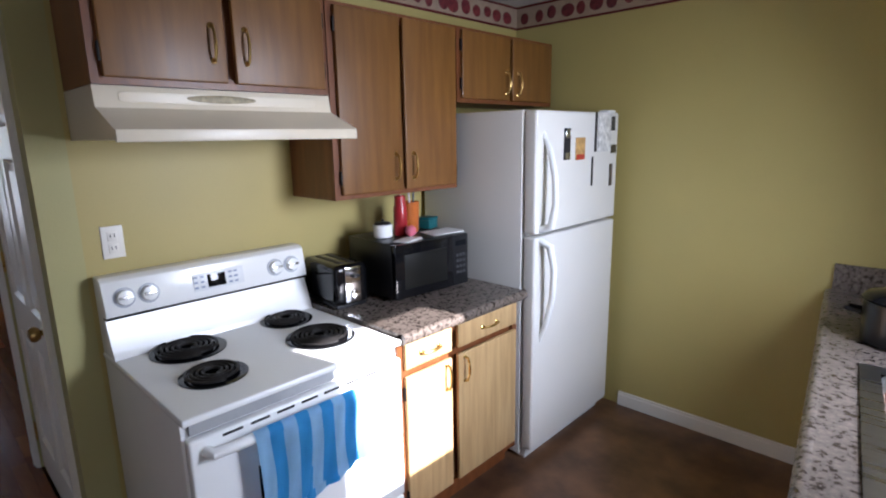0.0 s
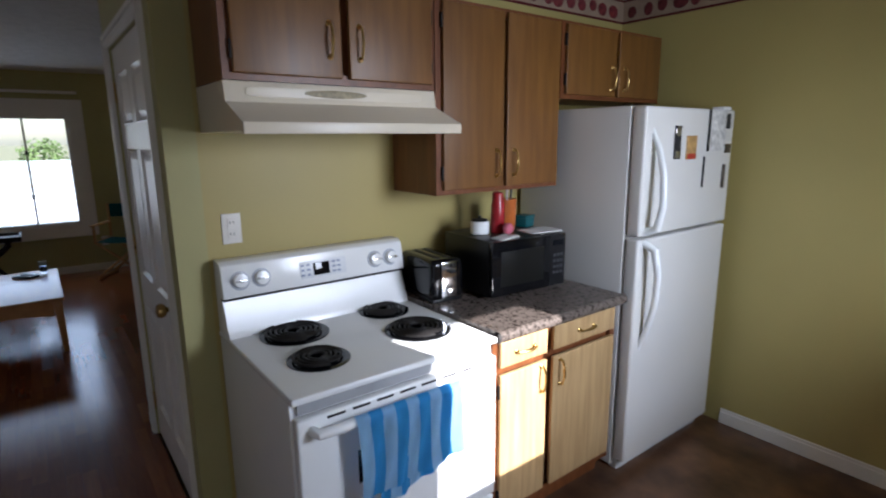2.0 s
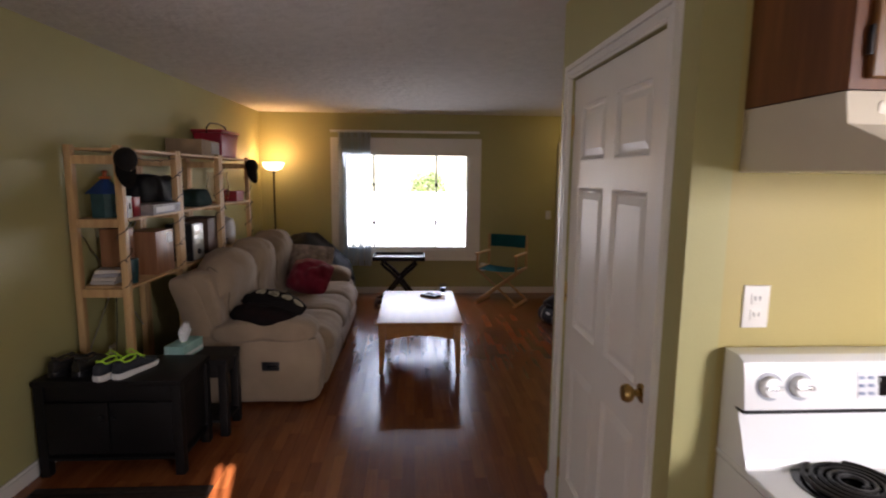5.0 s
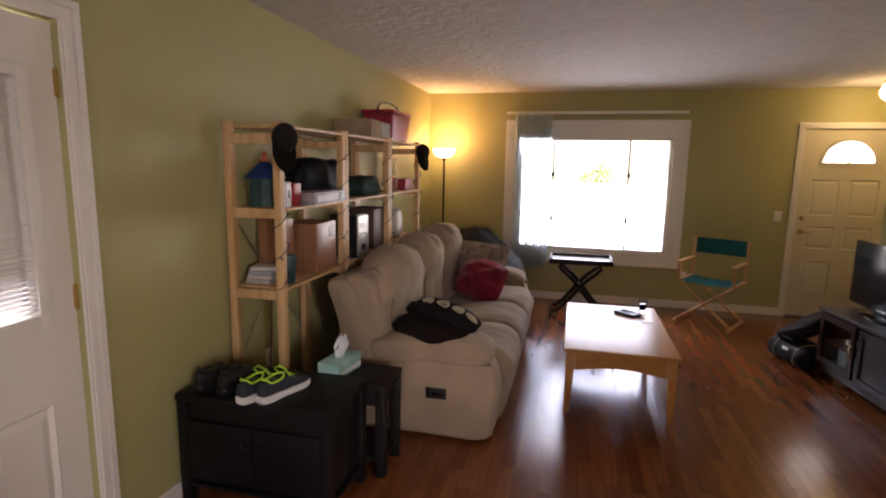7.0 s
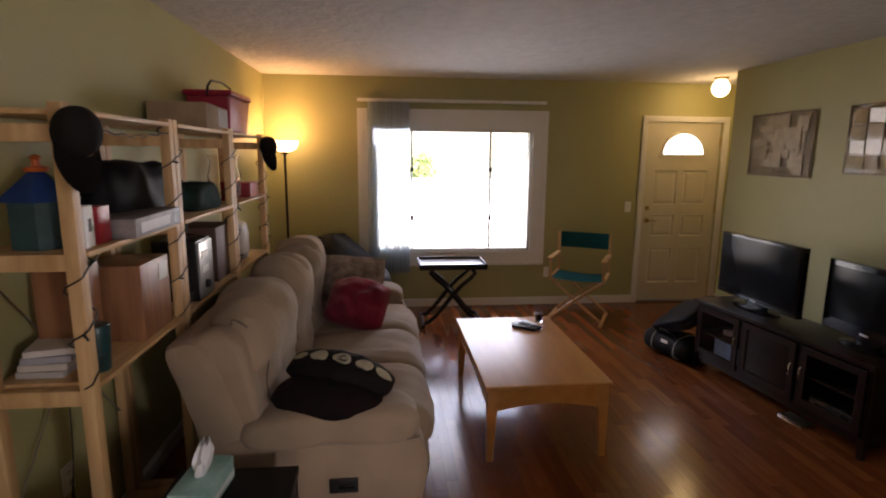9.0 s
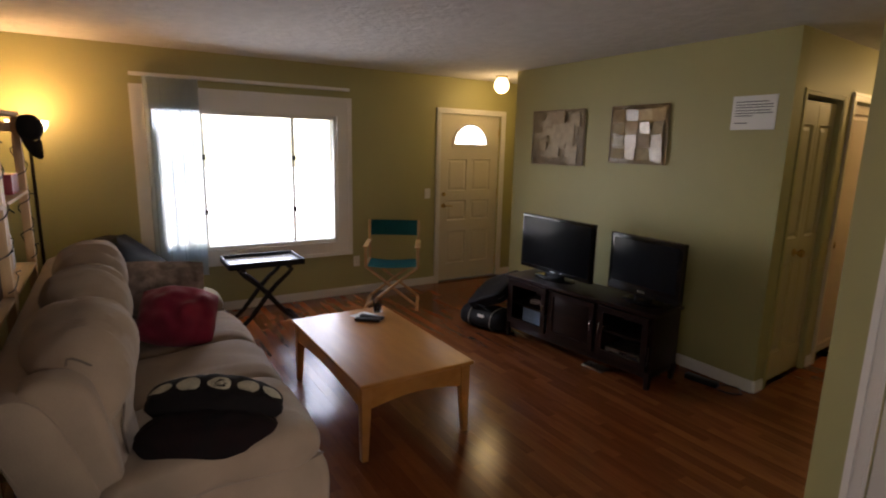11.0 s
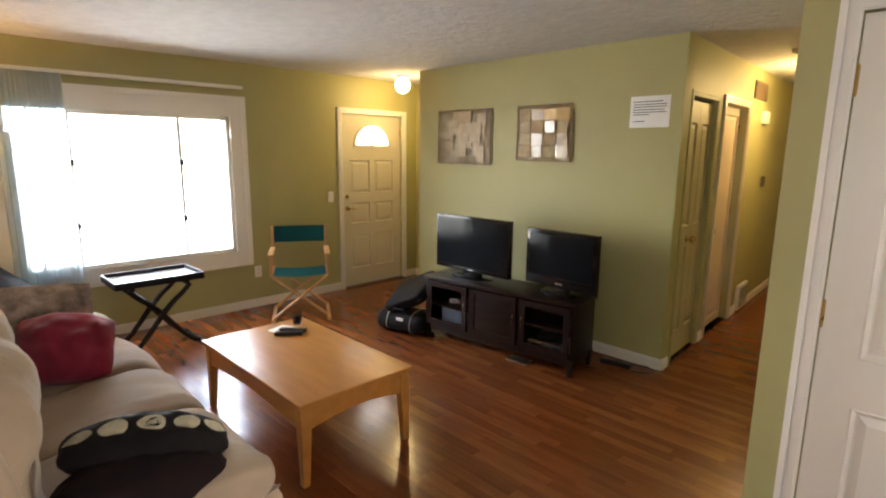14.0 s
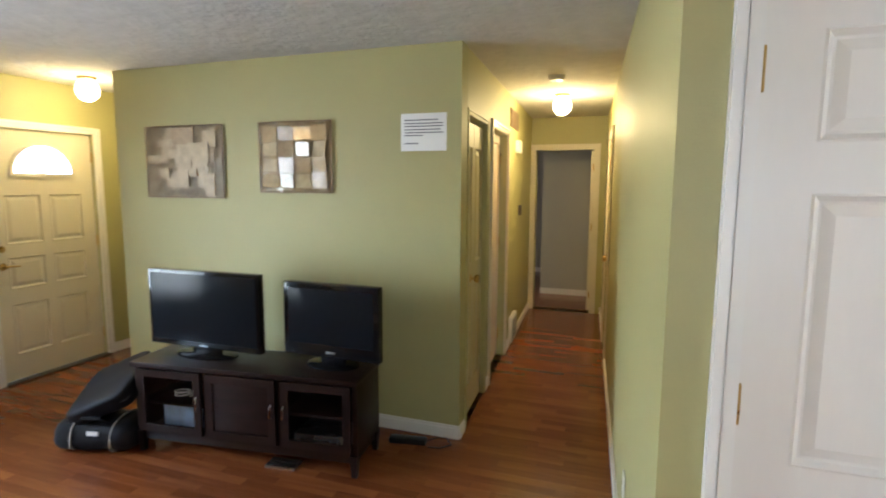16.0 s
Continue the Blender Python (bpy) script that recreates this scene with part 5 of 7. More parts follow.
def director_chair():
    c = thing("director_chair", (-7.0, 0.96, 0), 60, "folding wooden director's chair with teal canvas", "chair")
    cv = mat("teal_canvas", (0.012, 0.13, 0.145), 0.85, 0, 0.12, 8, 260, 0.25)
    wd = wood("light_beech", (0.44, 0.24, 0.09), (0.60, 0.37, 0.16), 0.4, (8, 8, 1))
    W, D = 0.26, 0.2
    # local -y is the front
    for y in (-D, D):
        part("cross_leg", tube([(-W, y, 0.03), (W, y, 0.44)], 0.015, 8), wd, c)
        part("cross_leg", tube([(W, y + 0.026, 0.03), (-W, y + 0.026, 0.44)], 0.015, 8), wd, c)
    for s in (-1, 1):
        part("runner", bx(s * W - 0.016, s * W + 0.016, -D - 0.04, D + 0.05, 0.0, 0.03, 0.005), wd, c)
        part("seat_rail", bx(s * W - 0.014, s * W + 0.014, -D, D + 0.04, 0.43, 0.46, 0.004), wd, c)
        part("front_post", bx(s * W - 0.013, s * W + 0.013, -D - 0.0, -D + 0.026, 0.461, 0.64, 0.004), wd, c)
        part("back_post", bx(s * W - 0.013, s * W + 0.013, D, D + 0.026, 0.461, 0.87, 0.004), wd, c)
        part("armrest", bx(s * W - 0.026, s * W + 0.026, -D - 0.03, D - 0.001, 0.64, 0.66, 0.008), wd, c)
    bm = bmesh.new()
    n = 12
    for z0, kind in ((0.455, "seat"), (0.70, "back")):
        cols = []
        for i in range(n + 1):
            f = i / n
            sag = 0.02 * math.sin(math.pi * f)
            x = -W - 0.014 + (2 * W + 0.028) * f
            if kind == "seat":
                cols.append([(x, -D, z0 - sag), (x, D, z0 - sag)])
            else:
                cols.append([(x, D + 0.03 + sag, z0), (x, D + 0.03 + sag, z0 + 0.165)])
        bm = bmesh.new()
        vs = [[bm.verts.new(p) for p in col] for col in cols]
        for A, B in zip(vs, vs[1:]):
            bm.faces.new((A[0], B[0], B[1], A[1]))
        bmesh.ops.solidify(bm, geom=bm.faces[:], thickness=0.006)
        part("canvas_" + kind, bm, cv, c, "teal canvas sling")


director_chair()


def tray_table():
    t = thing("tray_table", (-7.0, -0.36, 0), 0, "black folding tray table with a pale glossy tray top", "tray table")
    bk = M_BLKTBL
    a, b, z = 0.2, 0.31, 0.585
    part("tray_floor", bx(-a, a, -b, b, z, z + 0.012, 0.002), mat("pale_tray_surface", (0.7, 0.71, 0.74), 0.15), t, "glossy pale tray surface")
    for x0, x1, y0, y1 in ((-a - 0.016, -a, -b - 0.016, b + 0.016), (a, a + 0.016, -b - 0.016, b + 0.016), (-a, a, -b - 0.016, -b), (-a, a, b, b + 0.016)):
        part("tray_rim", bx(x0, x1, y0, y1, z - 0.012, z + 0.042, 0.004), bk, t, "black raised tray rim")
    for y in (-0.2, 0.2):
        part("cleat", bx(-a + 0.02, a - 0.02, y - 0.018, y + 0.018, z - 0.045, z - 0.0125, 0.004), bk, t)
    for x, s in ((-a + 0.035, -1), (-a + 0.065, 1), (a - 0.065, -1), (a - 0.035, 1)):
        pts = [(x, -s * 0.29, 0.03), (x, -s * 0.235, 0.045), (x, -s * 0.16, 0.115), (x, -s * 0.075, 0.22), (x, 0, 0.32), (x, s * 0.085, 0.41), (x, s * 0.17, 0.48), (x, s * 0.225, 0.54)]
        part("curved_leg", tube(pts, 0.02, 8, [0.016, 0.02, 0.021, 0.022, 0.023, 0.021, 0.019, 0.018]), bk, t)
    for y in (-0.29, 0.29):
        part("foot_bar", tube([(-a - 0.02, y, 0.02), (a + 0.02, y, 0.02)], 0.02, 10), bk, t)
    part("stretcher", tube([(-a + 0.03, 0.0, 0.32), (a - 0.03, 0.0, 0.32)], 0.012, 8), bk, t)


tray_table()


def black_table(name, x0, x1, y0, y1, h, label, panels):
    t = thing(name, ((x0 + x1) / 2, (y0 + y1) / 2, 0), 0, label, "side table")
    a, b = (x1 - x0) / 2, (y1 - y0) / 2
    part("tabletop", bx(-a, a, -b, b, h - 0.03, h, 0.004), M_BLKTBL, t)
    for sx in (-1, 1):
        for sy in (-1, 1):
            part("leg", bx(sx * (a - 0.03) - 0.025, sx * (a - 0.03) + 0.025, sy * (b - 0.03) - 0.025, sy * (b - 0.03) + 0.025, 0, h - 0.031, 0.003), M_BLKTBL, t)
    for s in (-1, 1):
        part("apron", bx(-a + 0.056, a - 0.056, s * (b - 0.03) - 0.01, s * (b - 0.03) + 0.01, h - 0.12, h - 0.031, 0.002), M_BLKTBL, t)
        part("apron", bx(s * (a - 0.03) - 0.01, s * (a - 0.03) + 0.01, -b + 0.056, b - 0.056, h - 0.12, h - 0.031, 0.002), M_BLKTBL, t)
    if panels:
        for s in (-1, 1):
            part("side_panel", bx(-a + 0.056, a - 0.056, s * (b - 0.03) - 0.008, s * (b - 0.03) + 0.008, 0.13, h - 0.121, 0.002), M_BLKTBL, t)
        part("back_panel", bx(-a + 0.022, -a + 0.034, -b + 0.056, b - 0.056, 0.13, h - 0.121, 0.002), M_BLKTBL, t)
        for y0, y1 in ((-b + 0.057, -0.003), (0.003, b - 0.057)):
            d = part("cabinet_door", bx(a - 0.024, a - 0.006, y0, y1, 0.13, h - 0.122, 0.004), M_BLKTBL, t, "plain black cabinet door")
            ky = -0.03 if y0 < -0.1 else 0.03
            part("knob", lathe([(0.006, 0), (0.006, 0.012), (0.013, 0.016), (0.011, 0.024), (0.002, 0.026)], 12, m=Matrix.Translation((a - 0.006, ky, h - 0.2)) @ pose(0, 0, 0, 0, 90)), M_BLACK, d)
    part("lower_shelf", bx(-a + 0.01, a - 0.01, -b + 0.01, b - 0.01, 0.09, 0.105, 0.002), M_BLKTBL, t)
    return t


black_table("side_cabinet", -3.46, -3.04, -2.19, -1.42, 0.54, "black wooden cabinet with shoes on top, by the wall", True)
black_table("side_table", -3.74, -3.465, -1.76, -1.33, 0.50, "small black end table beside the sofa", False)

# ---- window dressing ----


def vertical_blind():
    b = thing("vertical_blind", (XW + 0.06, 0, 0), 0, "smoky vertical blind drawn aside under a white headrail", "blind")
    part("headrail", bx(-0.03, 0.012, -1.28, 0.70, 2.185, 2.215, 0.004), M_WHITE, b, "white headrail")
    for y in (-1.2, -0.25, 0.6):
        part("bracket", bx(-0.058, -0.031, y - 0.015, y + 0.015, 2.19, 2.21, 0.002), M_WHITE, b)
    sl = bpy.data.materials.new("translucent_smoky_vane")
    sl.use_nodes = True
    p = sl.node_tree.nodes["Principled BSDF"]
    p.inputs["Base Color"].default_value = (0.62, 0.69, 0.73, 1)
    p.inputs["Roughness"].default_value = 0.35
    p.inputs["Transmission Weight"].default_value = 0.5
    p.inputs["IOR"].default_value = 1.05
    for k in range(14):
        y = -1.165 + k * 0.031
        bm = bmesh.new()
        n, w = 6, 0.085
        a = radians(62 + 9 * math.sin(k * 2.1))
        cols = []
        for i in range(n + 1):
            f = i / n - 0.5
            bow = 0.012 * math.cos(f * math.pi)
            d = (f * w * math.sin(a) + bow * math.cos(a), f * w * math.cos(a) * 0.8 - bow * math.sin(a))
            cols.append([bm.verts.new((d[0], y + d[1] + 0.006 * math.sin(k * 1.7) * (1 - j), 0.40 + 1.785 * j)) for j in (0, 1)])
        for A, B in zip(cols, cols[1:]):
            bm.faces.new((A[0], B[0], B[1], A[1]))
        bmesh.ops.solidify(bm, geom=bm.faces[:], thickness=0.0012)
        part("vane", bm, sl, b)


vertical_blind()


def patio_blind():
    b = thing("patio_blind", (XS + 0.03, 0, 0), 0, "unseen white vertical blind, gapped to throw two sun strips on the floor", "blind")
    wm = mat("white_fabric_vane", (0.72, 0.72, 0.68), 0.8)
    # Out of view: the vanes block the sun except at two slits.
    edges = [-1.62 + 0.0885 * k for k in range(15)]
    for p, q in zip(edges, edges[1:]):
        part("vane", bx(0, 0.004, p, q + 0.004, 0.01, 2.23, 0), wm, b, smooth=False)
    part("vane", bx(0, 0.004, -0.337, -0.318, 0.01, 2.23, 0), wm, b, smooth=False)
    for p in (-0.28, -0.19, -0.10, -0.01, 0.08, 0.16):
        part("vane", bx(0, 0.004, p, p + 0.094, 0.01, 2.23, 0), wm, b, smooth=False)
    part("headrail", bx(-0.02, 0.03, -1.6, 0.2, 2.17, 2.2, 0.004), M_WHITE, b)


patio_blind()

# ---- kitchen details ----


def border():
    """Wallpaper frieze with a row of apples under the kitchen ceiling."""
    b = tagged(new("trim_border"), "wallpaper border with dark red apples", kind="structure")
    paper = mat("cream_border_paper", (0.36, 0.265, 0.19), 0.7, 0, 0.12, 20, 90)
    line = mat("burgundy_border_line", (0.10, 0.014, 0.017), 0.7)
    z0, z1 = 2.30, 2.437
    part("strip", bx(XK, XK + 0.003, YC, YE, z0, z1, 0), paper, b, smooth=False)
    part("strip", bx(XK + 0.003, XS, YE - 0.003, YE, z0, z1, 0), paper, b, smooth=False)
    for z in (z0, z1 - 0.012):
        part("edge_line", bx(XK + 0.003, XK + 0.005, YC, YE - 0.005, z, z + 0.012, 0), line, b, smooth=False)
        part("edge_line", bx(XK + 0.005, XS, YE - 0.005, YE - 0.003, z, z + 0.012, 0), line, b, smooth=False)
    red = mat("dark_apple_red", (0.10, 0.009, 0.014), 0.6, 0, 0.3, 30, 90, second=(0.22, 0.03, 0.034), rand=0.35)
    me = None
    k = 0
    runs = [(Matrix.Translation((XK + 0.0035, YC + 0.07 + 0.098 * i, 0)) @ pose(0, 0, 0, 0, 0, 90)) for i in range(26)] + [(Matrix.Translation((XK + 0.07 + 0.098 * i, YE - 0.0035, 0)) @ pose(0, 0, 0)) for i in range(26)]
    rng = random.Random(4)
    for m in runs:
        if me is None:
            bm = bmesh.new()
            lathe([(0.002, 0.004), (0.026, 0.0035), (0.042, 0.002), (0.046, 0)][::-1], 14, bm, m=pose(0, 0, 0, 90) @ Matrix.Diagonal((1, 0.96, 1, 1)))
            me = bpy.data.meshes.new("apple")
            bm.to_mesh(me)
            bm.free()
            me.materials.append(red)
        ob = new("apple", me)
        ob.parent = b
        ob.matrix_world = m @ Matrix.Translation((rng.uniform(-0.012, 0.012), 0, 2.365 + rng.uniform(-0.006, 0.006))) @ Matrix.Diagonal((rng.uniform(0.62, 1.0), 1, rng.uniform(0.7, 0.98), 1))


border()


def magnet(y, z, w, h, colour, label, name="fridge_magnet"):
    t = thing(name, (-0.8445, y, z), 0, label, "magnet", "magnets on the refrigerator")
    part("plate", bx(0, 0.005, -w / 2, w / 2, -h / 2, h / 2, 0.0015), mat(name + "_print", colour, 0.5, 0, 0.3, 40, 90), t)
    return t


m = magnet(2.521, 1.60, 0.055, 0.15, (0.02, 0.02, 0.025), "black and grey figure-shaped magnet")
part("figure_top", lathe([(0.002, 0), (0.02, 0.003), (0.024, 0)][::-1], 12, m=Matrix.Translation((0.006, 0, 0.05)) @ pose(0, 0, 0, 0, 90)), M_STEEL, m)
part("figure_base", bx(0.005, 0.009, -0.024, 0.024, -0.07, -0.04, 0.002), M_STEEL, m)
m = magnet(2.647, 1.575, 0.09, 0.11, (0.55, 0.33, 0.12), "orange and red picture magnet")
part("red_band", bx(0.0045, 0.0065, -0.04, 0.04, -0.053, -0.028, 0.0005), mat("magnet_red", (0.4, 0.04, 0.02), 0.5), m)
magnet(2.803, 1.655, 0.018, 0.2, (0.012, 0.012, 0.014), "thin black strip magnet")
magnet(2.776, 1.455, 0.014, 0.15, (0.015, 0.015, 0.016), "thin black strip magnet")
magnet(2.90, 1.655, 0.14, 0.20, (0.74, 0.73, 0.71), "white paper note held on the freezer door", "paper_note")
magnet(2.985, 1.70, 0.05, 0.075, (0.03, 0.03, 0.03), "small dark oval magnet")
magnet(3.005, 1.565, 0.06, 0.045, (0.06, 0.05, 0.03), "small dark rectangular magnet")
magnet(2.985, 1.425, 0.03, 0.12, (0.10, 0.08, 0.06), "narrow brown magnet on the freezer door")


def microwave_top():
    z = 1.191
    j = thing("sugar_jar", (-1.36, 1.775, z), 0, "white ceramic jar on top of the microwave", "jar")
    part("body", lathe([(0.04, 0), (0.045, 0.006), (0.045, 0.058), (0.04, 0.062)], 22), M_ENAMEL, j)
    part("lid", lathe([(0.042, 0.062), (0.035, 0.07), (0.008, 0.074), (0.008, 0.085), (0.002, 0.086)], 22), M_BLACK, j, "dark lid")
    r = thing("red_bottle", (-1.33, 1.86, z), 0, "tall red bottle on top of the microwave", "bottle")
    part("body", lathe([(0.028, 0), (0.032, 0.006), (0.032, 0.13), (0.026, 0.15), (0.026, 0.185), (0.02, 0.19)], 20), mat("red_plastic", (0.35, 0.015, 0.02), 0.3), r)
    c = thing("glass_tumbler", (-1.36, 1.95, z), 0, "amber glass tumbler holding pens", "tumbler")
    part("body", lathe([(0.036, 0), (0.04, 0.004), (0.046, 0.15), (0.043, 0.15), (0.036, 0.01)], 22), mat("amber_glass", (0.50, 0.14, 0.03), 0.12, 0, 0.2, 8, 60, 0, spec=0.7), c)
    for k, (dx, dy, col) in enumerate(((0.012, -0.015, (0.6, 0.55, 0.55)), (-0.01, -0.02, (0.5, 0.03, 0.04)), (0.0, 0.012, (0.02, 0.02, 0.02)))):
        part("pen", tube([(dx, dy, 0.02), (dx * 2.6, dy * 2.2, 0.20)], 0.005, 8), mat("pen_%d_plastic" % k, col, 0.35), c)
    b = thing("pink_ball", (-1.255, 1.855, z + 0.004), 0, "small pink ball beside the red bottle", "ball")
    part("ball", cushion(0.052, 0.052, 0.052, 1.0, 6, Matrix.Translation((0, 0, 0.026))), mat("pink_foam", (0.62, 0.16, 0.22), 0.7), b)
    for x, y, w, d, n in ((-1.215, 1.80, 0.07, 0.13, 8), (-1.24, 2.05, 0.12, 0.18, -12)):
        p = thing("paper_stack", (x, y, z - 0.002), n, "white papers lying on the microwave", "papers")
        for k in range(3):
            part("sheet", bx(-w / 2, w / 2, -d / 2, d / 2, 0.0022 * k, 0.002 + 0.0022 * k, 0, m=pose(0, 0, 0, 0, 0, 4 * k)), mat("paper_%d" % (k + int(abs(n))), (0.74, 0.74, 0.72), 0.6), p, smooth=False)
    t = thing("teal_box", (-1.38, 2.09, z), 12, "small teal tin on top of the microwave", "tin")
    part("body", bx(-0.035, 0.035, -0.04, 0.04, 0, 0.045, 0.006), mat("teal_tin", (0.01, 0.10, 0.11), 0.35), t)
    part("lid", bx(-0.037, 0.037, -0.042, 0.042, 0.045, 0.058, 0.005), bpy.data.materials["teal_tin"], t)


microwave_top()

# ---- hall details ----
g = thing("wall_vent", (-3.92 + SH * 2.3, 4.30, 0.02), 3.7, "white louvred floor vent in the hallway wall", "vent")
part("frame", bx(0.0, 0.05, 0, 0.36, 0.0, 0.26, 0.006), M_WHITE, g)
for k in range(9):
    part("slat", bx(0.05, 0.056, 0.025, 0.335, 0.03 + 0.023 * k, 0.041 + 0.023 * k, 0.001), mat("vent_grey", (0.3, 0.3, 0.3), 0.5) if k == 0 else bpy.data.materials["vent_grey"], g)
g = thing("return_grille", (-3.92 + SH * 1.9, 4.15, 2.15), 3.7, "brown return air grille high on the hallway wall", "vent")
part("frame", bx(0.0, 0.012, 0, 0.5, 0.0, 0.17, 0.003), mat("brown_grille", (0.14, 0.09, 0.05), 0.5), g)
for k in range(7):
    part("slat", bx(0.012, 0.018, 0.02, 0.48, 0.018 + 0.02 * k, 0.027 + 0.02 * k, 0.001), bpy.data.materials["brown_grille"], g)
g = thing("door_chime", (-3.92 + SH * 2.35, 4.55, 1.93), 3.7, "white door chime box on the hallway wall", "door chime")
part("cover", bx(0.0, 0.05, 0, 0.16, 0, 0.12, 0.008), M_WHITE, g)
g = thing("thermostat", (-3.92 + SH * 2.6, 4.85, 1.33), 3.7, "small dark thermostat on the hallway wall", "thermostat")
part("cover", bx(0.0, 0.03, 0, 0.08, -0.05, 0.06, 0.006), mat("thermostat_brown", (0.10, 0.08, 0.06), 0.4), g)
g = thing("smoke_detector", (-3.53, 3.42, H), 0, "round white smoke detector on the hallway ceiling", "smoke detector")
part("cover", lathe([(0.02, -0.042), (0.05, -0.038), (0.062, -0.02), (0.065, -0.001)], 24), M_WHITE, g)
wall_plate("outlet_plate", pose(-2.865 - 0.07 * 0.9, 1.4, 0.35, 0, 0, 184), "white outlet plate on the hallway wall")

# ---- things in the living room ----


def pillow(name, m, w, d, h, cover, label, seed=0, soft=0.85, motifs=(), lumps=0.12, lens=0.0):
    """A thrown cushion: two puffed sheets meeting at a pinched seam; motifs are (u, v, radius, material) roundels printed on the upper sheet."""
    p = thing(name, (0, 0, 0), 0, label, "cushion", "throw cushions on the sofa")
    p.matrix_world = m

    def at(u, s, up=1.0, lift=0.0):
        edge = max(0.0, (1 - abs(u) ** 2.2) * (1 - abs(s) ** 2.2)) ** soft
        pinch = 1 - 0.05 * (1 - abs(u)) * abs(s) ** 2 - 0.05 * (1 - abs(s)) * abs(u) ** 2 - 0.07 * (u * s) ** 2
        z = edge * h / 2 * (1 + lumps * noise.noise((u * 2.2 + seed, s * 2.2, seed)))
        z += edge * 0.012 * noise.noise((u * 7, s * 3 + seed, 2.0))
        return Vector((u * w / 2 * pinch, s * d / 2 * pinch * (1 - lens * u * u), up * z + lift))

    n = 26
    bm = bmesh.new()
    for up in (1.0, -1.0):
        g = [[bm.verts.new(at(-1 + 2 * i / n, -1 + 2 * j / n, up)) for j in range(n + 1)] for i in range(n + 1)]
        for i in range(n):
            for j in range(n):
                bm.faces.new((g[i][j], g[i + 1][j], g[i + 1][j + 1], g[i][j + 1]))
    bmesh.ops.remove_doubles(bm, verts=bm.verts[:], dist=0.0008)
    bmesh.ops.recalc_face_normals(bm, faces=bm.faces[:])
    part("cover", bm, cover, p)
    for u0, v0, r, mm in motifs:
        bm = bmesh.new()
        rings = [[bm.verts.new(at(max(-0.97, min(0.97, u0 + r * f * math.cos(2 * math.pi * k / 16))), max(-0.97, min(0.97, v0 + r * 1.5 * f * math.sin(2 * math.pi * k / 16))), 1.0, 0.0025 + 0.05 * max(0, 0.08 - r) * (1 - f))) for k in range(16)] for f in (1.0, 0.66, 0.33)]
        for A, B in zip(rings, rings[1:]):
            for k in range(16):
                bm.faces.new((A[k], A[(k + 1) % 16], B[(k + 1) % 16], B[k]))
        bm.faces.new(rings[-1])
        part("motif", bm, mm, p)
    return p


dark = mat("black_woven_cloth", (0.007, 0.005, 0.005), 0.9, 0, 0.3, 14, 160, 0.2, second=(0.011, 0.008, 0.007))
bloom = mat("dark_rust_floral_cloth", (0.005, 0.004, 0.004), 0.9, 0, 0.3, 13, 160, 0.2, second=(0.013, 0.005, 0.0045))
cream = mat("cream_motif", (0.33, 0.29, 0.20), 0.8, 0, 0.2, 30, 120)
roundels = []
for k, u in enumerate((-0.80, -0.42, 0.0, 0.42, 0.80)):
    roundels += [(u, -0.02, 0.165, cream)] + ([(u, -0.02, 0.11, dark)] if k == 2 else [])
roundels += [(0.0, -0.02, 0.05, cream)]
pillow("throw_pillow", pose(-4.02, -1.235, 0.615, 0, 8, 82), 0.52, 0.26, 0.20, bloom, "black throw pillow with rust floral print on the sofa seat", 1, 0.55, (), 0.12, 0.5)
pillow("throw_pillow", pose(-4.13, -1.20, 0.69, 14, 9, 76), 0.50, 0.25, 0.18, dark, "black throw pillow with cream ringed ovals on the sofa seat", 2, 0.55, roundels, 0.12, 0.5)
pillow("throw_pillow", pose(-5.50, -1.20, 0.63, 50, 8, 76), 0.44, 0.40, 0.27, mat("red_plush", (0.22, 0.016, 0.036), 0.9, 0, 0.2, 8, 200, 0.3, sheen=0.2), "rumpled dark red plush throw pillow on the sofa seat", 3, 0.62, (), 0.5, 0.22)
pillow("throw_pillow", pose(-5.76, -1.25, 0.70, 62, 4, 84), 0.48, 0.46, 0.17, mat("faded_floral_cloth", (0.25, 0.19, 0.155), 0.9, 0, 0.35, 16, 120, 0.2, second=(0.46, 0.37, 0.31)), "faded pink floral throw pillow leaning on the sofa arm", 4)


def bean_bag():
    b = thing("bean_bag", (-6.95, -1.38, 0), 0, "black bean bag slumped under the window corner", "bean bag")
    bm = bmesh.new()
    b2 = cushion(0.95, 0.9, 0.9, 0.85, 14, Matrix.Translation((0, 0, 0.46)), wob=0.05, bm=bm)
    for v in b2.verts:
        v.co.z = max(0.0, v.co.z * (1 - 0.28 * max(0, v.co.y + 0.1) / 0.4))
    part("bag", bm, mat("black_bag_cloth", (0.007, 0.007, 0.008), 0.7, 0, 0.2, 5, 120, 0.2, spec=0.12), b)


bean_bag()


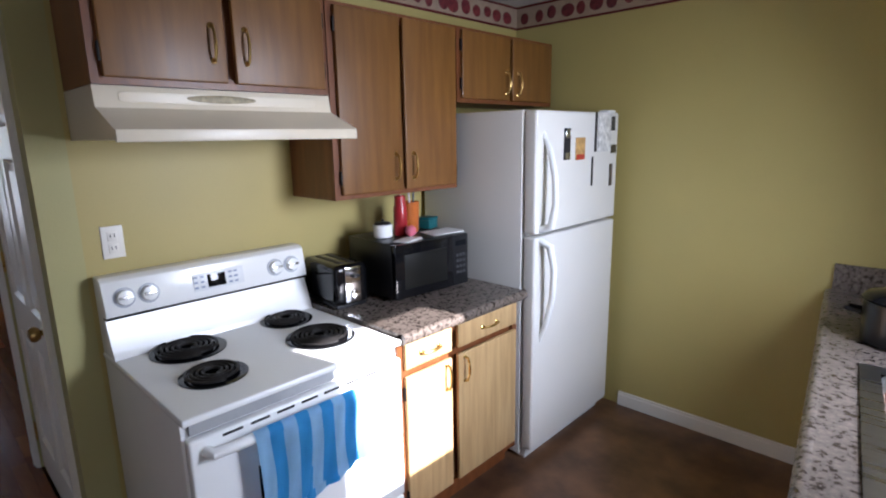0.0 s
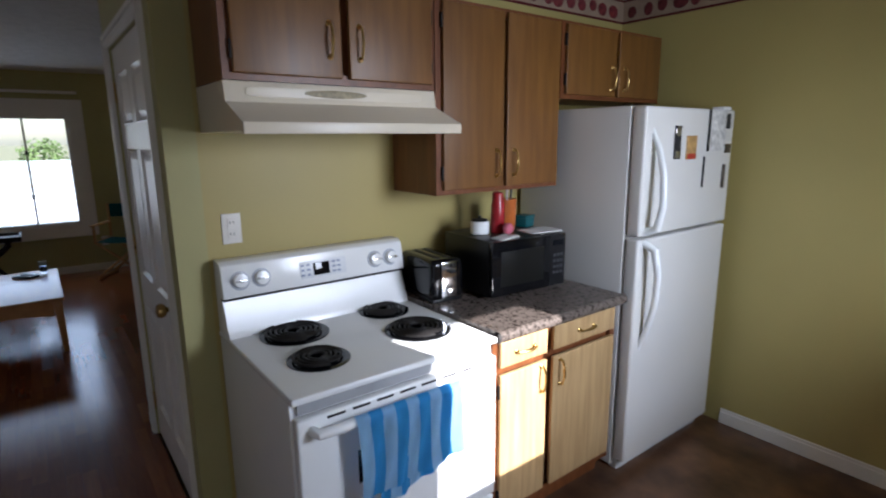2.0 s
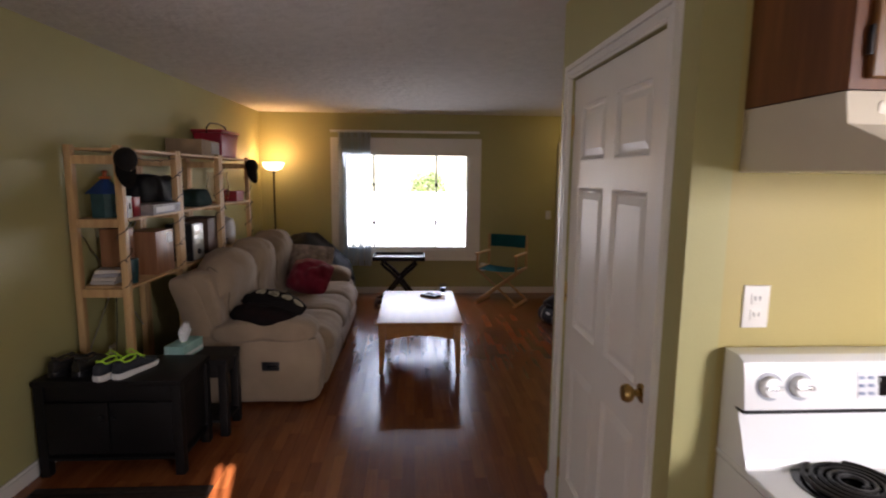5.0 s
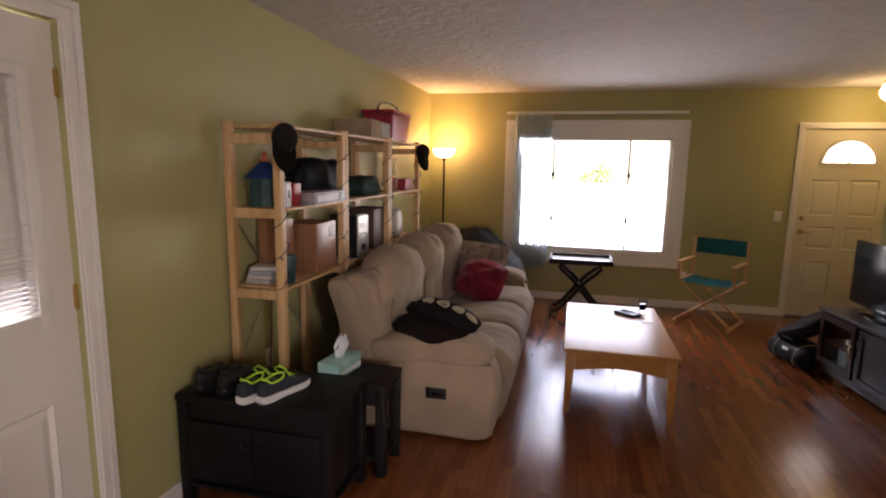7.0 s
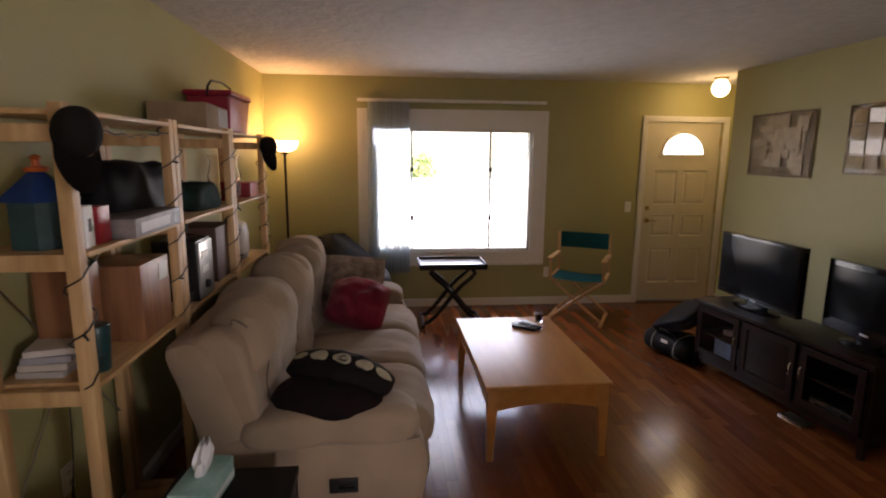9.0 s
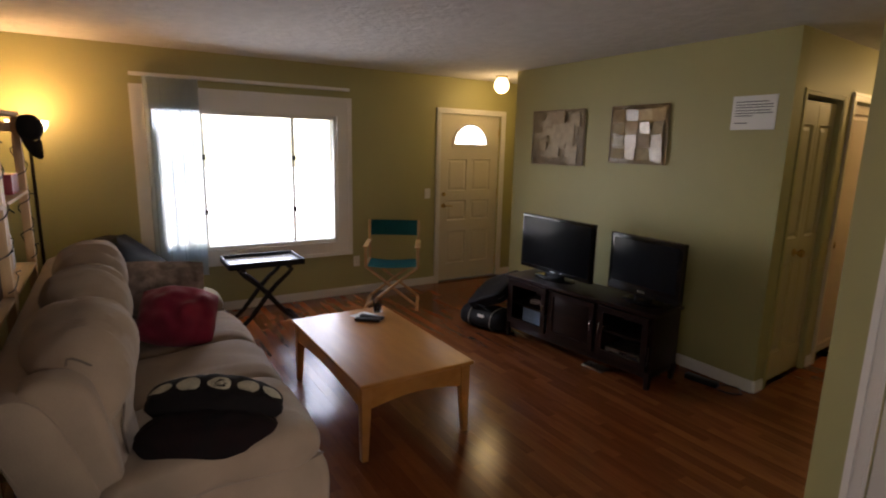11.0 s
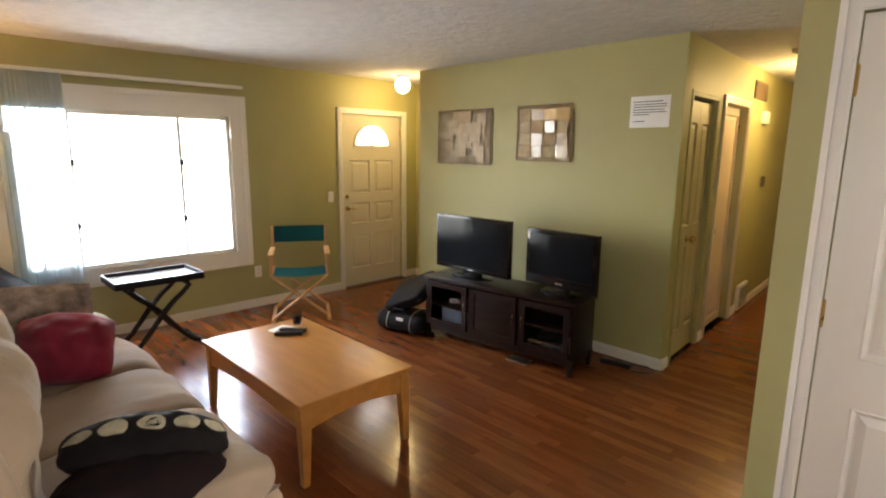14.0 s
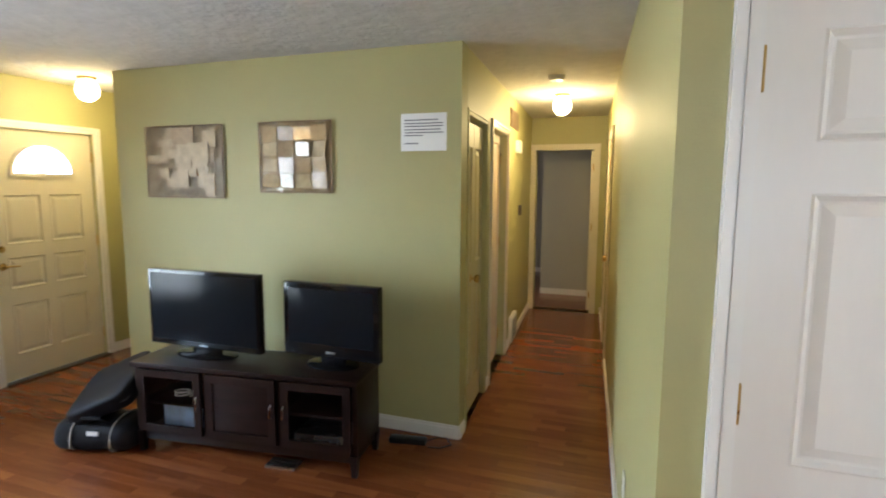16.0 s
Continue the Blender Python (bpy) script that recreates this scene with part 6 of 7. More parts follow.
def tissue_box():
    t = thing("tissue_box", (-3.575, -1.62, 0.502), -6, "teal and white tissue box with a tissue pulled up", "tissue box")
    part("box", bx(-0.118, 0.118, -0.06, 0.06, 0, 0.085, 0.003), mat("teal_card", (0.20, 0.47, 0.42), 0.6, 0, 0.2, 8, 60, second=(0.42, 0.62, 0.56)), t)
    for s in (-1, 1):
        part("wave_band", bx(-0.115, 0.115, s * 0.061 - 0.0006, s * 0.061 + 0.0006, 0.015, 0.035, 0), mat("white_band", (0.72, 0.76, 0.72), 0.6) if s < 0 else bpy.data.materials["white_band"], t, smooth=False)
    bm = bmesh.new()
    n = 14
    rows = []
    for j in range(7):
        f = j / 6
        rows.append([bm.verts.new(((0.02 + 0.05 * math.sin(f * 2.6)) * math.cos(2 * math.pi * k / n) * (1 + 0.4 * math.sin(3 * k + j)) * (1 - 0.55 * f), (0.012 + 0.022 * math.sin(f * 2.6)) * math.sin(2 * math.pi * k / n) * (1 - 0.4 * f) + 0.02 * f, 0.084 + 0.12 * f + 0.012 * math.sin(k * 2.2) * f)) for k in range(n)])
    for A, B in zip(rows, rows[1:]):
        for k in range(n):
            bm.faces.new((A[k], A[(k + 1) % n], B[(k + 1) % n], B[k]))
    part("tissue", bm, mat("white_tissue", (0.82, 0.82, 0.82), 0.9), t, "crumpled white tissue")


tissue_box()


def shoe(m, upper, sole, lace, label):
    s = thing("shoe", (0, 0, 0), 0, label, "shoe", "shoes on the side table")
    s.matrix_world = m
    # local x runs from heel to toe
    stations = [(-0.143, 0.020, 0.070), (-0.138, 0.029, 0.092), (-0.12, 0.035, 0.098), (-0.08, 0.037, 0.086), (-0.04, 0.037, 0.084), (-0.01, 0.038, 0.094), (0.02, 0.041, 0.086), (0.05, 0.044, 0.073), (0.08, 0.046, 0.062), (0.11, 0.042, 0.052), (0.132, 0.032, 0.045), (0.146, 0.014, 0.036)]
    bm = bmesh.new()
    rings = []
    for x, w, h in stations:
        ring = []
        for k in range(16):
            a = math.pi * 2 * k / 16
            z = 0.5 + 0.5 * math.sin(a)
            ring.append(bm.verts.new((x, w * math.copysign(abs(math.cos(a)) ** 0.7, math.cos(a)) * (1.0 - 0.22 * z), 0.022 + (h - 0.022) * z)))
        rings.append(ring)
    for A, B in zip(rings, rings[1:]):
        for k in range(16):
            bm.faces.new((A[k], A[(k + 1) % 16], B[(k + 1) % 16], B[k]))
    bm.faces.new(list(reversed(rings[0])))
    bm.faces.new(rings[-1])
    part("upper", bm, upper, s)
    out = [Vector(p) for p in ((-0.15, 0.0), (-0.142, 0.026), (-0.10, 0.037), (-0.03, 0.035), (0.04, 0.043), (0.09, 0.046), (0.13, 0.034), (0.153, 0.0), (0.13, -0.034), (0.09, -0.046), (0.04, -0.043), (-0.03, -0.035), (-0.10, -0.037), (-0.142, -0.026))]
    bm = bmesh.new()
    ring = spline_loop(out, 3)
    layers = [[bm.verts.new((p.x * k, p.y * k, z + (0.008 if p.x < -0.05 else 0.0) * (z > 0.01))) for p in ring] for k, z in ((0.96, 0.0), (1.0, 0.006), (1.02, 0.016), (0.99, 0.026))]
    for A, B in zip(layers, layers[1:]):
        for k in range(len(ring)):
            j = (k + 1) % len(ring)
            bm.faces.new((A[k], A[j], B[j], B[k]))
    bm.faces.new(list(reversed(layers[0])))
    bm.faces.new(layers[-1])
    part("sole", bm, sole, s)
    part("opening", lathe([(0.9, 0), (0.7, 0.02), (0.05, 0.024)], 16, m=Matrix.Translation((-0.072, 0, 0.078)) @ Matrix.Diagonal((0.052, 0.026, 0.45, 1))), M_BLACK, s, "dark shoe opening")
    part("collar", tube([(p.x, p.y, 0.087 + 0.16 * (p.x + 0.075) ** 2 / 0.05 + (0.012 if p.x < -0.11 else 0.0)) for p in spline_loop([Vector(q) for q in ((-0.128, 0), (-0.105, 0.026), (-0.07, 0.031), (-0.03, 0.026), (-0.01, 0), (-0.03, -0.026), (-0.07, -0.031), (-0.105, -0.026))], 3)], 0.0055, 8, closed=True), lace, s, "padded collar")
    if lace is not upper:
        for k in range(4):
            x = 0.01 + 0.02 * k
            part("lace", tube([(x, -0.028, 0.085 - 0.016 * k), (x + 0.005, 0, 0.098 - 0.012 * k), (x + 0.01, 0.028, 0.085 - 0.016 * k)], 0.004, 6), lace, s)
        part("lace", tube([(0.02, 0, 0.10), (0.0, 0.03, 0.125), (-0.015, 0.045, 0.11), (0.005, 0.04, 0.09)], 0.0035, 6), lace, s)


grey = mat("charcoal_mesh", (0.035, 0.038, 0.045), 0.8, 0, 0.2, 30, 200, 0.2)
lime = mat("lime_lace", (0.42, 0.72, 0.06), 0.7)
wsole = mat("white_rubber", (0.70, 0.69, 0.66), 0.6)
shoe(pose(-3.165, -1.81, 0.542, 0, 0, 168), grey, wsole, lime, "charcoal running shoe with lime laces and white sole")
shoe(pose(-3.19, -1.72, 0.542, 0, 0, 164), grey, wsole, lime, "charcoal running shoe with lime laces and white sole")
bl = mat("black_leather", (0.013, 0.012, 0.012), 0.35, 0, 0.2, 10, 120, 0.1)
shoe(pose(-3.22, -2.06, 0.542, 0, 0, 160), bl, M_BLACK, bl, "black leather shoe on the side table")
shoe(pose(-3.22, -1.95, 0.542, 0, 0, 168), bl, M_BLACK, bl, "black leather shoe on the side table")


def remote(m, label):
    r = thing("remote_control", (0, 0, 0), 0, label, "remote control", "remotes on the coffee table")
    r.matrix_world = m
    part("body", bx(-0.09, 0.09, -0.024, 0.024, 0, 0.02, 0.007, 3), M_BLACK, r)
    for i in range(5):
        for j in range(3):
            part("button", bx(-0.06 + 0.025 * i, -0.05 + 0.025 * i, -0.014 + 0.011 * j, -0.008 + 0.011 * j, 0.019, 0.0225, 0.001), bpy.data.materials["button_grey"], r)


remote(pose(-5.44, 0.02, 0.446, 0, 0, 38), "black remote control lying on the coffee table")
remote(pose(-5.40, -0.03, 0.446, 0, 0, 50), "black remote control lying on the coffee table")
c = thing("drinking_glass", (-5.56, 0.12, 0.446), 0, "small dark drinking glass on the coffee table", "glass")
part("body", lathe([(0.028, 0), (0.03, 0.004), (0.034, 0.10), (0.031, 0.10), (0.026, 0.01)], 20), glass("tumbler_glass", (0.8, 0.82, 0.9)), c)
part("drink", lathe([(0.024, 0.012), (0.029, 0.06), (0.005, 0.061)], 16), mat("dark_drink", (0.03, 0.015, 0.02), 0.2), c, "dark drink")
p = thing("paper_stack", (-5.50, 0.0, 0.446), 20, "white papers under the remotes", "papers")
part("sheet", bx(-0.09, 0.09, -0.07, 0.07, 0, 0.0015, 0), bpy.data.materials["white_paper"], p, smooth=False)


def console_things():
    bk = mat("black_nylon", (0.006, 0.006, 0.008), 0.6, 0, 0.2, 8, 140, 0.15, spec=0.15)
    c = thing("duffel_bag", (-5.93, 1.44, 0), 14, "black rolled nylon bag on the floor against the console", "bag")
    roll = [(-0.13, 0.03), (-0.15, 0.10), (-0.11, 0.175), (0.0, 0.20), (0.11, 0.175), (0.15, 0.10), (0.13, 0.03), (0.0, 0.004)]
    part("bag", upholstery(roll, -0.27, 0.23, 0.07, 4, 0.016, 0.01, (0, 0.2)), bk, c)
    for x in (-0.13, 0.12):
        part("piping", tube([(x, y * 1.03, max(0.005, z * 1.03)) for y, z in spline_loop([Vector(q) for q in roll], 3)], 0.005, 6, closed=True), mat("pale_piping", (0.35, 0.33, 0.28), 0.6) if x < 0 else bpy.data.materials["pale_piping"], c, "pale piping")
    part("handle", tube([(-0.10, -0.10, 0.185), (-0.06, -0.13, 0.225), (0.05, -0.13, 0.225), (0.09, -0.10, 0.185)], 0.011, 8), bk, c, "webbing carry handle")
    part("tag", bx(-0.02, 0.05, -0.158, -0.150, 0.13, 0.155, 0.002), M_WHITE, c, "small white tag")
    c = thing("laptop_case", (-5.94, 1.50, 0.345), 10, "flat black padded case leaning on the console and the rolled bag", "case")
    slab = Matrix.Translation((0, 0, 0)) @ pose(0, 0, 0, 26, -24)
    part("case", cushion(0.46, 0.42, 0.12, 0.2, 12, slab, wob=0.006), bk, c)
    part("zip", tube([slab @ Vector((x, y, 0)) for x, y in ((-0.232, -0.17), (-0.215, -0.20), (0, -0.203), (0.215, -0.20), (0.232, -0.17))], 0.004, 6), M_IRON, c, "dark zip")
    R = pose(-5.70, 1.44, 0, 0, 0, ANG)
    b = thing("media_player", (0, 0, 0), 0, "silver disc player inside the console", "disc player")
    b.matrix_world = R @ Matrix.Translation((1.17, 0.17, 0.132))
    part("case", bx(-0.16, 0.16, -0.12, 0.12, 0.0, 0.07, 0.004), M_STEEL, b)
    part("slot", bx(-0.12, 0.05, -0.123, -0.119, 0.035, 0.045, 0), M_BLACK, b, smooth=False)
    b = thing("white_box", (0, 0, 0), 0, "white and blue game console behind the glass door", "game console")
    b.matrix_world = R @ Matrix.Translation((0.25, 0.2, 0.132))
    part("case", bx(-0.14, 0.13, -0.10, 0.09, 0, 0.155, 0.01), mat("pale_blue_plastic", (0.30, 0.46, 0.72), 0.4, 0, 0.2, 12), b)
    part("panel", bx(0.02, 0.09, -0.094, -0.088, 0.02, 0.13, 0.003), M_WHITE, b)
    b = thing("cable_tangle", (0, 0, 0), 0, "coiled pale cable on the console shelf", "cable")
    b.matrix_world = R @ Matrix.Translation((0.24, 0.12, 0.316))
    part("coil", tube([(0.05 * math.cos(k * 0.5), 0.04 * math.sin(k * 0.5), 0.006 + 0.0015 * k) for k in range(26)], 0.005, 6), M_WHITE, b)
    b = thing("disc_case", (0, 0, 0), 0, "thin silver case lying on the floor under the console", "case")
    b.matrix_world = R @ Matrix.Translation((0.94, 0.05, 0))
    part("case", bx(-0.09, 0.09, -0.05, 0.05, 0, 0.014, 0.002), M_STEEL, b)
    b = thing("power_strip", (-4.19, 2.09, 0), 10, "black power strip on the floor with a trailing cable", "power strip")
    part("body", bx(-0.13, 0.10, -0.03, 0.03, 0, 0.035, 0.006), M_BLACK, b)
    part("cable", tube([(0.10, 0, 0.02), (0.16, 0.03, 0.03), (0.22, 0.05, 0.025), (0.26, 0.0, 0.008), (0.20, -0.05, 0.006), (0.12, -0.05, 0.006)], 0.004, 6), M_BLACK, b)


console_things()


def cap(m, label, s=0.68):
    c = thing("baseball_cap", (0, 0, 0), 0, label, "cap", "caps hung on the shelving")
    c.matrix_world = m
    cl = bpy.data.materials.get("black_cap_cloth") or mat("black_cap_cloth", (0.014, 0.012, 0.011), 0.85, 0, 0.2, 12, 200, 0.2)
    bm = bmesh.new()
    lathe([(0.095, 0.0), (0.097, 0.03), (0.09, 0.075), (0.065, 0.11), (0.03, 0.125), (0.004, 0.128)], 20, bm, m=Matrix.Diagonal((0.92 * s, 1.12 * s, s, 1)))
    part("crown", bm, cl, c)
    bm = bmesh.new()
    n = 12
    inner = [bm.verts.new((0.092 * math.cos(a), -0.105 * math.sin(a), 0.005)) for a in [math.pi * (0.12 + 0.76 * k / n) for k in range(n + 1)]]
    outer = [bm.verts.new((0.098 * math.cos(a), -0.105 * math.sin(a) - 0.15 * math.sin(a) ** 0.7, 0.03)) for k, a in enumerate([math.pi * (0.12 + 0.76 * k / n) for k in range(n + 1)])]
    for k in range(n):
        bm.faces.new((inner[k], outer[k], outer[k + 1], inner[k + 1]))
    for v in bm.verts:
        v.co *= s
        v.co.z += 0.9 * (0.0045 - v.co.x ** 2) / 0.1
    bmesh.ops.solidify(bm, geom=bm.faces[:], thickness=0.004)
    part("brim", bm, cl, c)


cap(pose(-3.455, -1.845, 1.705, 86, 6, 142), "black baseball cap hung on the shelving post by its strap", 0.66)
cap(pose(-5.88, -1.85, 1.70, 86, 0, 140), "dark baseball cap hung on the end post", 0.68)


def boxed(name, at, turn, w, d, h, material, label, category, bands=()):
    t = thing(name, at, turn, label, category)
    part("carton", bx(-w / 2, w / 2, -d / 2, d / 2, 0, h, 0.004), material, t)
    for a, b, c, e, mm in bands:
        part("label_panel", bx(a, b, d / 2 - 0.0005, d / 2 + 0.0015, c, e, 0), mm, t, smooth=False)
    return t


def shelf_things():
    S1, S2, S3 = 0.951, 1.361, 1.776
    t = thing("toy_house", (-3.62, -2.05, S2), 20, "toy house with a blue roof and orange finial on the shelf", "toy house")
    part("drum", lathe([(0.085, 0), (0.085, 0.15), (0.07, 0.152)], 6), mat("painted_teal", (0.025, 0.075, 0.08), 0.5, 0, 0.3, 14), t)
    for k in range(6):
        bm = bmesh.new()
        a0, a1 = math.pi / 3 * k, math.pi / 3 * (k + 1)
        q = [(0.115 * math.cos(a0), 0.115 * math.sin(a0), 0.145), (0.115 * math.cos(a1), 0.115 * math.sin(a1), 0.145), (0.02 * math.cos(a1), 0.02 * math.sin(a1), 0.235), (0.02 * math.cos(a0), 0.02 * math.sin(a0), 0.235)]
        bm.faces.new([bm.verts.new(p) for p in q])
        bmesh.ops.solidify(bm, geom=bm.faces[:], thickness=0.005)
        col = ((0.02, 0.08, 0.32), (0.10, 0.16, 0.05), (0.03, 0.10, 0.34))[k % 3]
        part("roof_panel", bm, mat("roof_paint_%d" % k, col, 0.45), t, smooth=False)
    part("finial", lathe([(0.03, 0.232), (0.035, 0.245), (0.012, 0.25), (0.012, 0.27), (0.018, 0.275), (0.003, 0.285)], 12), mat("orange_paint", (0.55, 0.12, 0.02), 0.4), t)
    white = bpy.data.materials["white_paper"]
    card = mat("grey_print_card", (0.22, 0.20, 0.20), 0.5, 0, 0.3, 14, 60)
    boxed("small_box", (-3.60, -1.93, S2), 8, 0.07, 0.05, 0.13, white, "white printed carton beside the toy house", "box", [(-0.012, 0.012, 0.05, 0.09, M_BLACK)])
    boxed("red_tin", (-3.70, -1.95, S2), 0, 0.08, 0.08, 0.12, mat("red_tin_paint", (0.36, 0.02, 0.03), 0.35), "red tin standing on the shelf", "tin")
    boxed("board_game", (-3.98, -1.935, S2), 2, 0.44, 0.17, 0.068, card, "flat grey board game box on the shelf", "game box", [(-0.2, -0.14, 0.01, 0.055, M_BLACK), (-0.1, 0.18, 0.015, 0.05, mat("pale_print", (0.48, 0.45, 0.45), 0.5))])
    bm = bmesh.new()
    cushion(0.66, 0.2, 0.25, 0.7, 12, Matrix.Translation((0, 0, 0.122)), bm=bm, wob=0.04)
    b = thing("black_bag", (-4.24, -2.07, S2 + 0.0), 0, "slumped black bag behind the game box", "bag")
    part("bag", bm, bpy.data.materials["black_nylon"], b)
    bm = bmesh.new()
    cushion(0.42, 0.24, 0.15, 0.75, 12, Matrix.Translation((0, 0, 0.072)), bm=bm, wob=0.05)
    b = thing("folded_clothes", (-4.80, -2.03, S2), 0, "dark green heap of clothes on the shelf", "clothes")
    part("garment", bm, mat("dark_green_cloth", (0.012, 0.028, 0.02), 0.9, 0, 0.3, 9, 160, 0.3, second=(0.02, 0.05, 0.045)), b)
    boxed("wooden_speaker", (-4.02, -2.0, S1), 0, 0.26, 0.2, 0.29, wood("cherry_cabinet_veneer", (0.22, 0.085, 0.035), (0.36, 0.17, 0.08), 0.4, (10, 10, 1)), "cherry veneer speaker cabinet on the shelf", "speaker", [(-0.11, -0.03, 0.2, 0.27, white)])
    boxed("wooden_speaker", (-3.74, -2.07, S1), 0, 0.1, 0.16, 0.33, bpy.data.materials["cherry_cabinet_veneer"], "narrow brown wooden case on the shelf", "case")
    st = boxed("stereo_unit", (-4.55, -1.99, S1), 0, 0.21, 0.2, 0.29, M_BLACK, "silver-faced compact stereo on the shelf", "stereo")
    part("face", bx(-0.095, 0.095, 0.1, 0.112, 0.01, 0.28, 0.004), mat("silver_plastic", (0.45, 0.45, 0.44), 0.3, 0.6), st, "silver front")
    for z in (0.2, 0.13):
        part("button_bar", bx(-0.02, 0.07, 0.111, 0.116, z, z + 0.035, 0.002), M_WHITE, st)
    part("dial", lathe([(0.022, 0), (0.02, 0.016), (0.004, 0.017)], 16, m=Matrix.Translation((0.02, 0.112, 0.07)) @ pose(0, 0, 0, -90)), M_BLACK, st)
    c = thing("travel_mug", (-3.62, -1.93, S1), 0, "dark teal travel mug on the shelf", "mug")
    part("body", lathe([(0.03, 0), (0.034, 0.005), (0.042, 0.15), (0.04, 0.155), (0.004, 0.157)], 18), mat("dark_teal_mug", (0.008, 0.05, 0.055), 0.3), c)
    for k in range(4):
        b = thing("book", (-3.66 - 0.005 * k, -2.08, S1 + 0.022 * k), 5 * k, "pale book lying in a stack on the shelf", "book", "stacked books")
        part("cover", bx(-0.1, 0.1, -0.07, 0.07, 0, 0.021, 0.002), mat("book_cover_%d" % k, ((0.4, 0.38, 0.36), (0.5, 0.46, 0.4), (0.3, 0.3, 0.33), (0.55, 0.52, 0.48))[k], 0.6), b)
    boxed("cardboard_box", (-4.98, -2.05, S3), 4, 0.5, 0.28, 0.13, mat("worn_cardboard", (0.30, 0.21, 0.13), 0.8, 0, 0.15, 8), "open cardboard box on the top shelf", "box", [(-0.24, 0.0, 0.02, 0.12, mat("grey_card", (0.36, 0.33, 0.30), 0.7))])
    k = thing("picnic_cooler", (-5.52, -2.05, S3), 0, "red picnic cooler with a black handle on the top shelf", "cooler")
    red = mat("red_cooler_plastic", (0.30, 0.010, 0.03), 0.35, 0, 0.12)
    bm = bmesh.new()
    for v in box(bm, -0.235, 0.235, -0.13, 0.13, 0, 0.22):
        if v.co.z < 0.1:
            v.co.x *= 0.85
            v.co.y *= 0.85
    bevel(bm, 0.015, 3)
    part("tub", bm, red, k)
    part("lid", bx(-0.245, 0.245, -0.14, 0.14, 0.22, 0.25, 0.01, 3), red, k)
    part("handle", tube([(-0.245, 0, 0.215), (-0.25, 0.01, 0.27), (-0.20, 0.015, 0.305), (0, 0.018, 0.32), (0.20, 0.015, 0.305), (0.25, 0.01, 0.27), (0.245, 0, 0.215)], 0.007, 8), M_BLACK, k, "black bail handle")
    j = thing("glass_bowl", (-5.35, -2.0, S2), 0, "clear glass vase catching the lamp light", "vase")
    part("body", lathe([(0.06, 0), (0.09, 0.03), (0.10, 0.15), (0.08, 0.24), (0.095, 0.28), (0.09, 0.28), (0.075, 0.24), (0.094, 0.15), (0.055, 0.012)], 24), glass("vase_glass", (0.95, 0.9, 0.85)), j)
    boxed("red_case", (-5.68, -2.0, S2), 0, 0.22, 0.2, 0.1, mat("red_case_plastic", (0.32, 0.012, 0.02), 0.4), "red plastic case on the shelf", "case")
    bm = bmesh.new()
    cushion(0.2, 0.16, 0.26, 0.7, 8, Matrix.Translation((0, 0, 0.128)), bm=bm, wob=0.03)
    b = thing("plastic_bag", (-5.5, -2.0, S1), 0, "crumpled white plastic bag on the shelf", "bag")
    part("bag", bm, mat("white_film", (0.55, 0.52, 0.47), 0.4), b)
    boxed("brown_box", (-5.0, -2.03, S1), 0, 0.3, 0.22, 0.3, mat("dark_brown_box", (0.10, 0.05, 0.03), 0.6), "dark brown box on the shelf", "box")


shelf_things()


def string_lights():
    g = thing("string_lights", (0, 0, 0), 0, "dark string of fairy lights wound round the shelving posts", "string lights")
    wire = mat("dark_green_wire", (0.012, 0.018, 0.012), 0.6)
    rng = random.Random(8)
    for x, z0, z1 in ((-3.5, 0.95, 1.42), (-4.26, 0.95, 1.76), (-5.11, 0.97, 1.76), (-5.92, 0.97, 1.6)):
        pts = []
        n = int((z1 - z0) / 0.014)
        for k in range(n + 1):
            a = k * 0.55
            sx = max(-1, min(1, 1.5 * math.cos(a)))
            sy = max(-1, min(1, 1.5 * math.sin(a)))
            pts.append((x + sx * ((0.028 if x in (-3.5, -5.92) else 0.05) + 0.006 * rng.random()), -1.90 + sy * (0.027 + 0.006 * rng.random()), z0 + (z1 - z0) * k / n))
        part("wire", tube(pts, 0.0028, 5), wire, g)
        for k in range(5, n, 7):
            p = Vector(pts[k])
            d = Vector((rng.uniform(-0.02, 0.02), 0.02, rng.uniform(-0.02, 0.02)))
            part("bulb", tube([p, p + d], 0.004, 5), wire, g)
    part("wire", tube([(-3.5 - 0.76 * k / 14, -1.885, 1.745 - 0.03 * math.sin(math.pi * k / 14) - 0.008 * (k % 2)) for k in range(15)], 0.0028, 5), wire, g)
    part("wire", tube([(-3.56, -2.0, 0.93), (-3.6, -2.03, 0.7), (-3.66, -2.08, 0.5), (-3.7, -2.1, 0.3), (-3.76, -2.16, 0.28), (-3.86, -2.2, 0.42)], 0.003, 5), wire, g)


string_lights()

d = thing("door_mat", (-2.46, -1.68, 0.0), 0, "dark brown ribbed door mat before the back door", "door mat")
part("backing", bx(-0.47, 0.47, -0.45, 0.45, 0.0, 0.008, 0.002), mat("dark_rubber", (0.012, 0.011, 0.010), 0.8), d)
mm = mat("dark_brown_pile", (0.035, 0.024, 0.018), 0.95, 0, 0.3, 30, 200, 0.4)
for k in range(16):
    part("rib", bx(-0.455 + 0.057 * k, -0.410 + 0.057 * k, -0.44, 0.44, 0.008, 0.014, 0.002), mm, d)


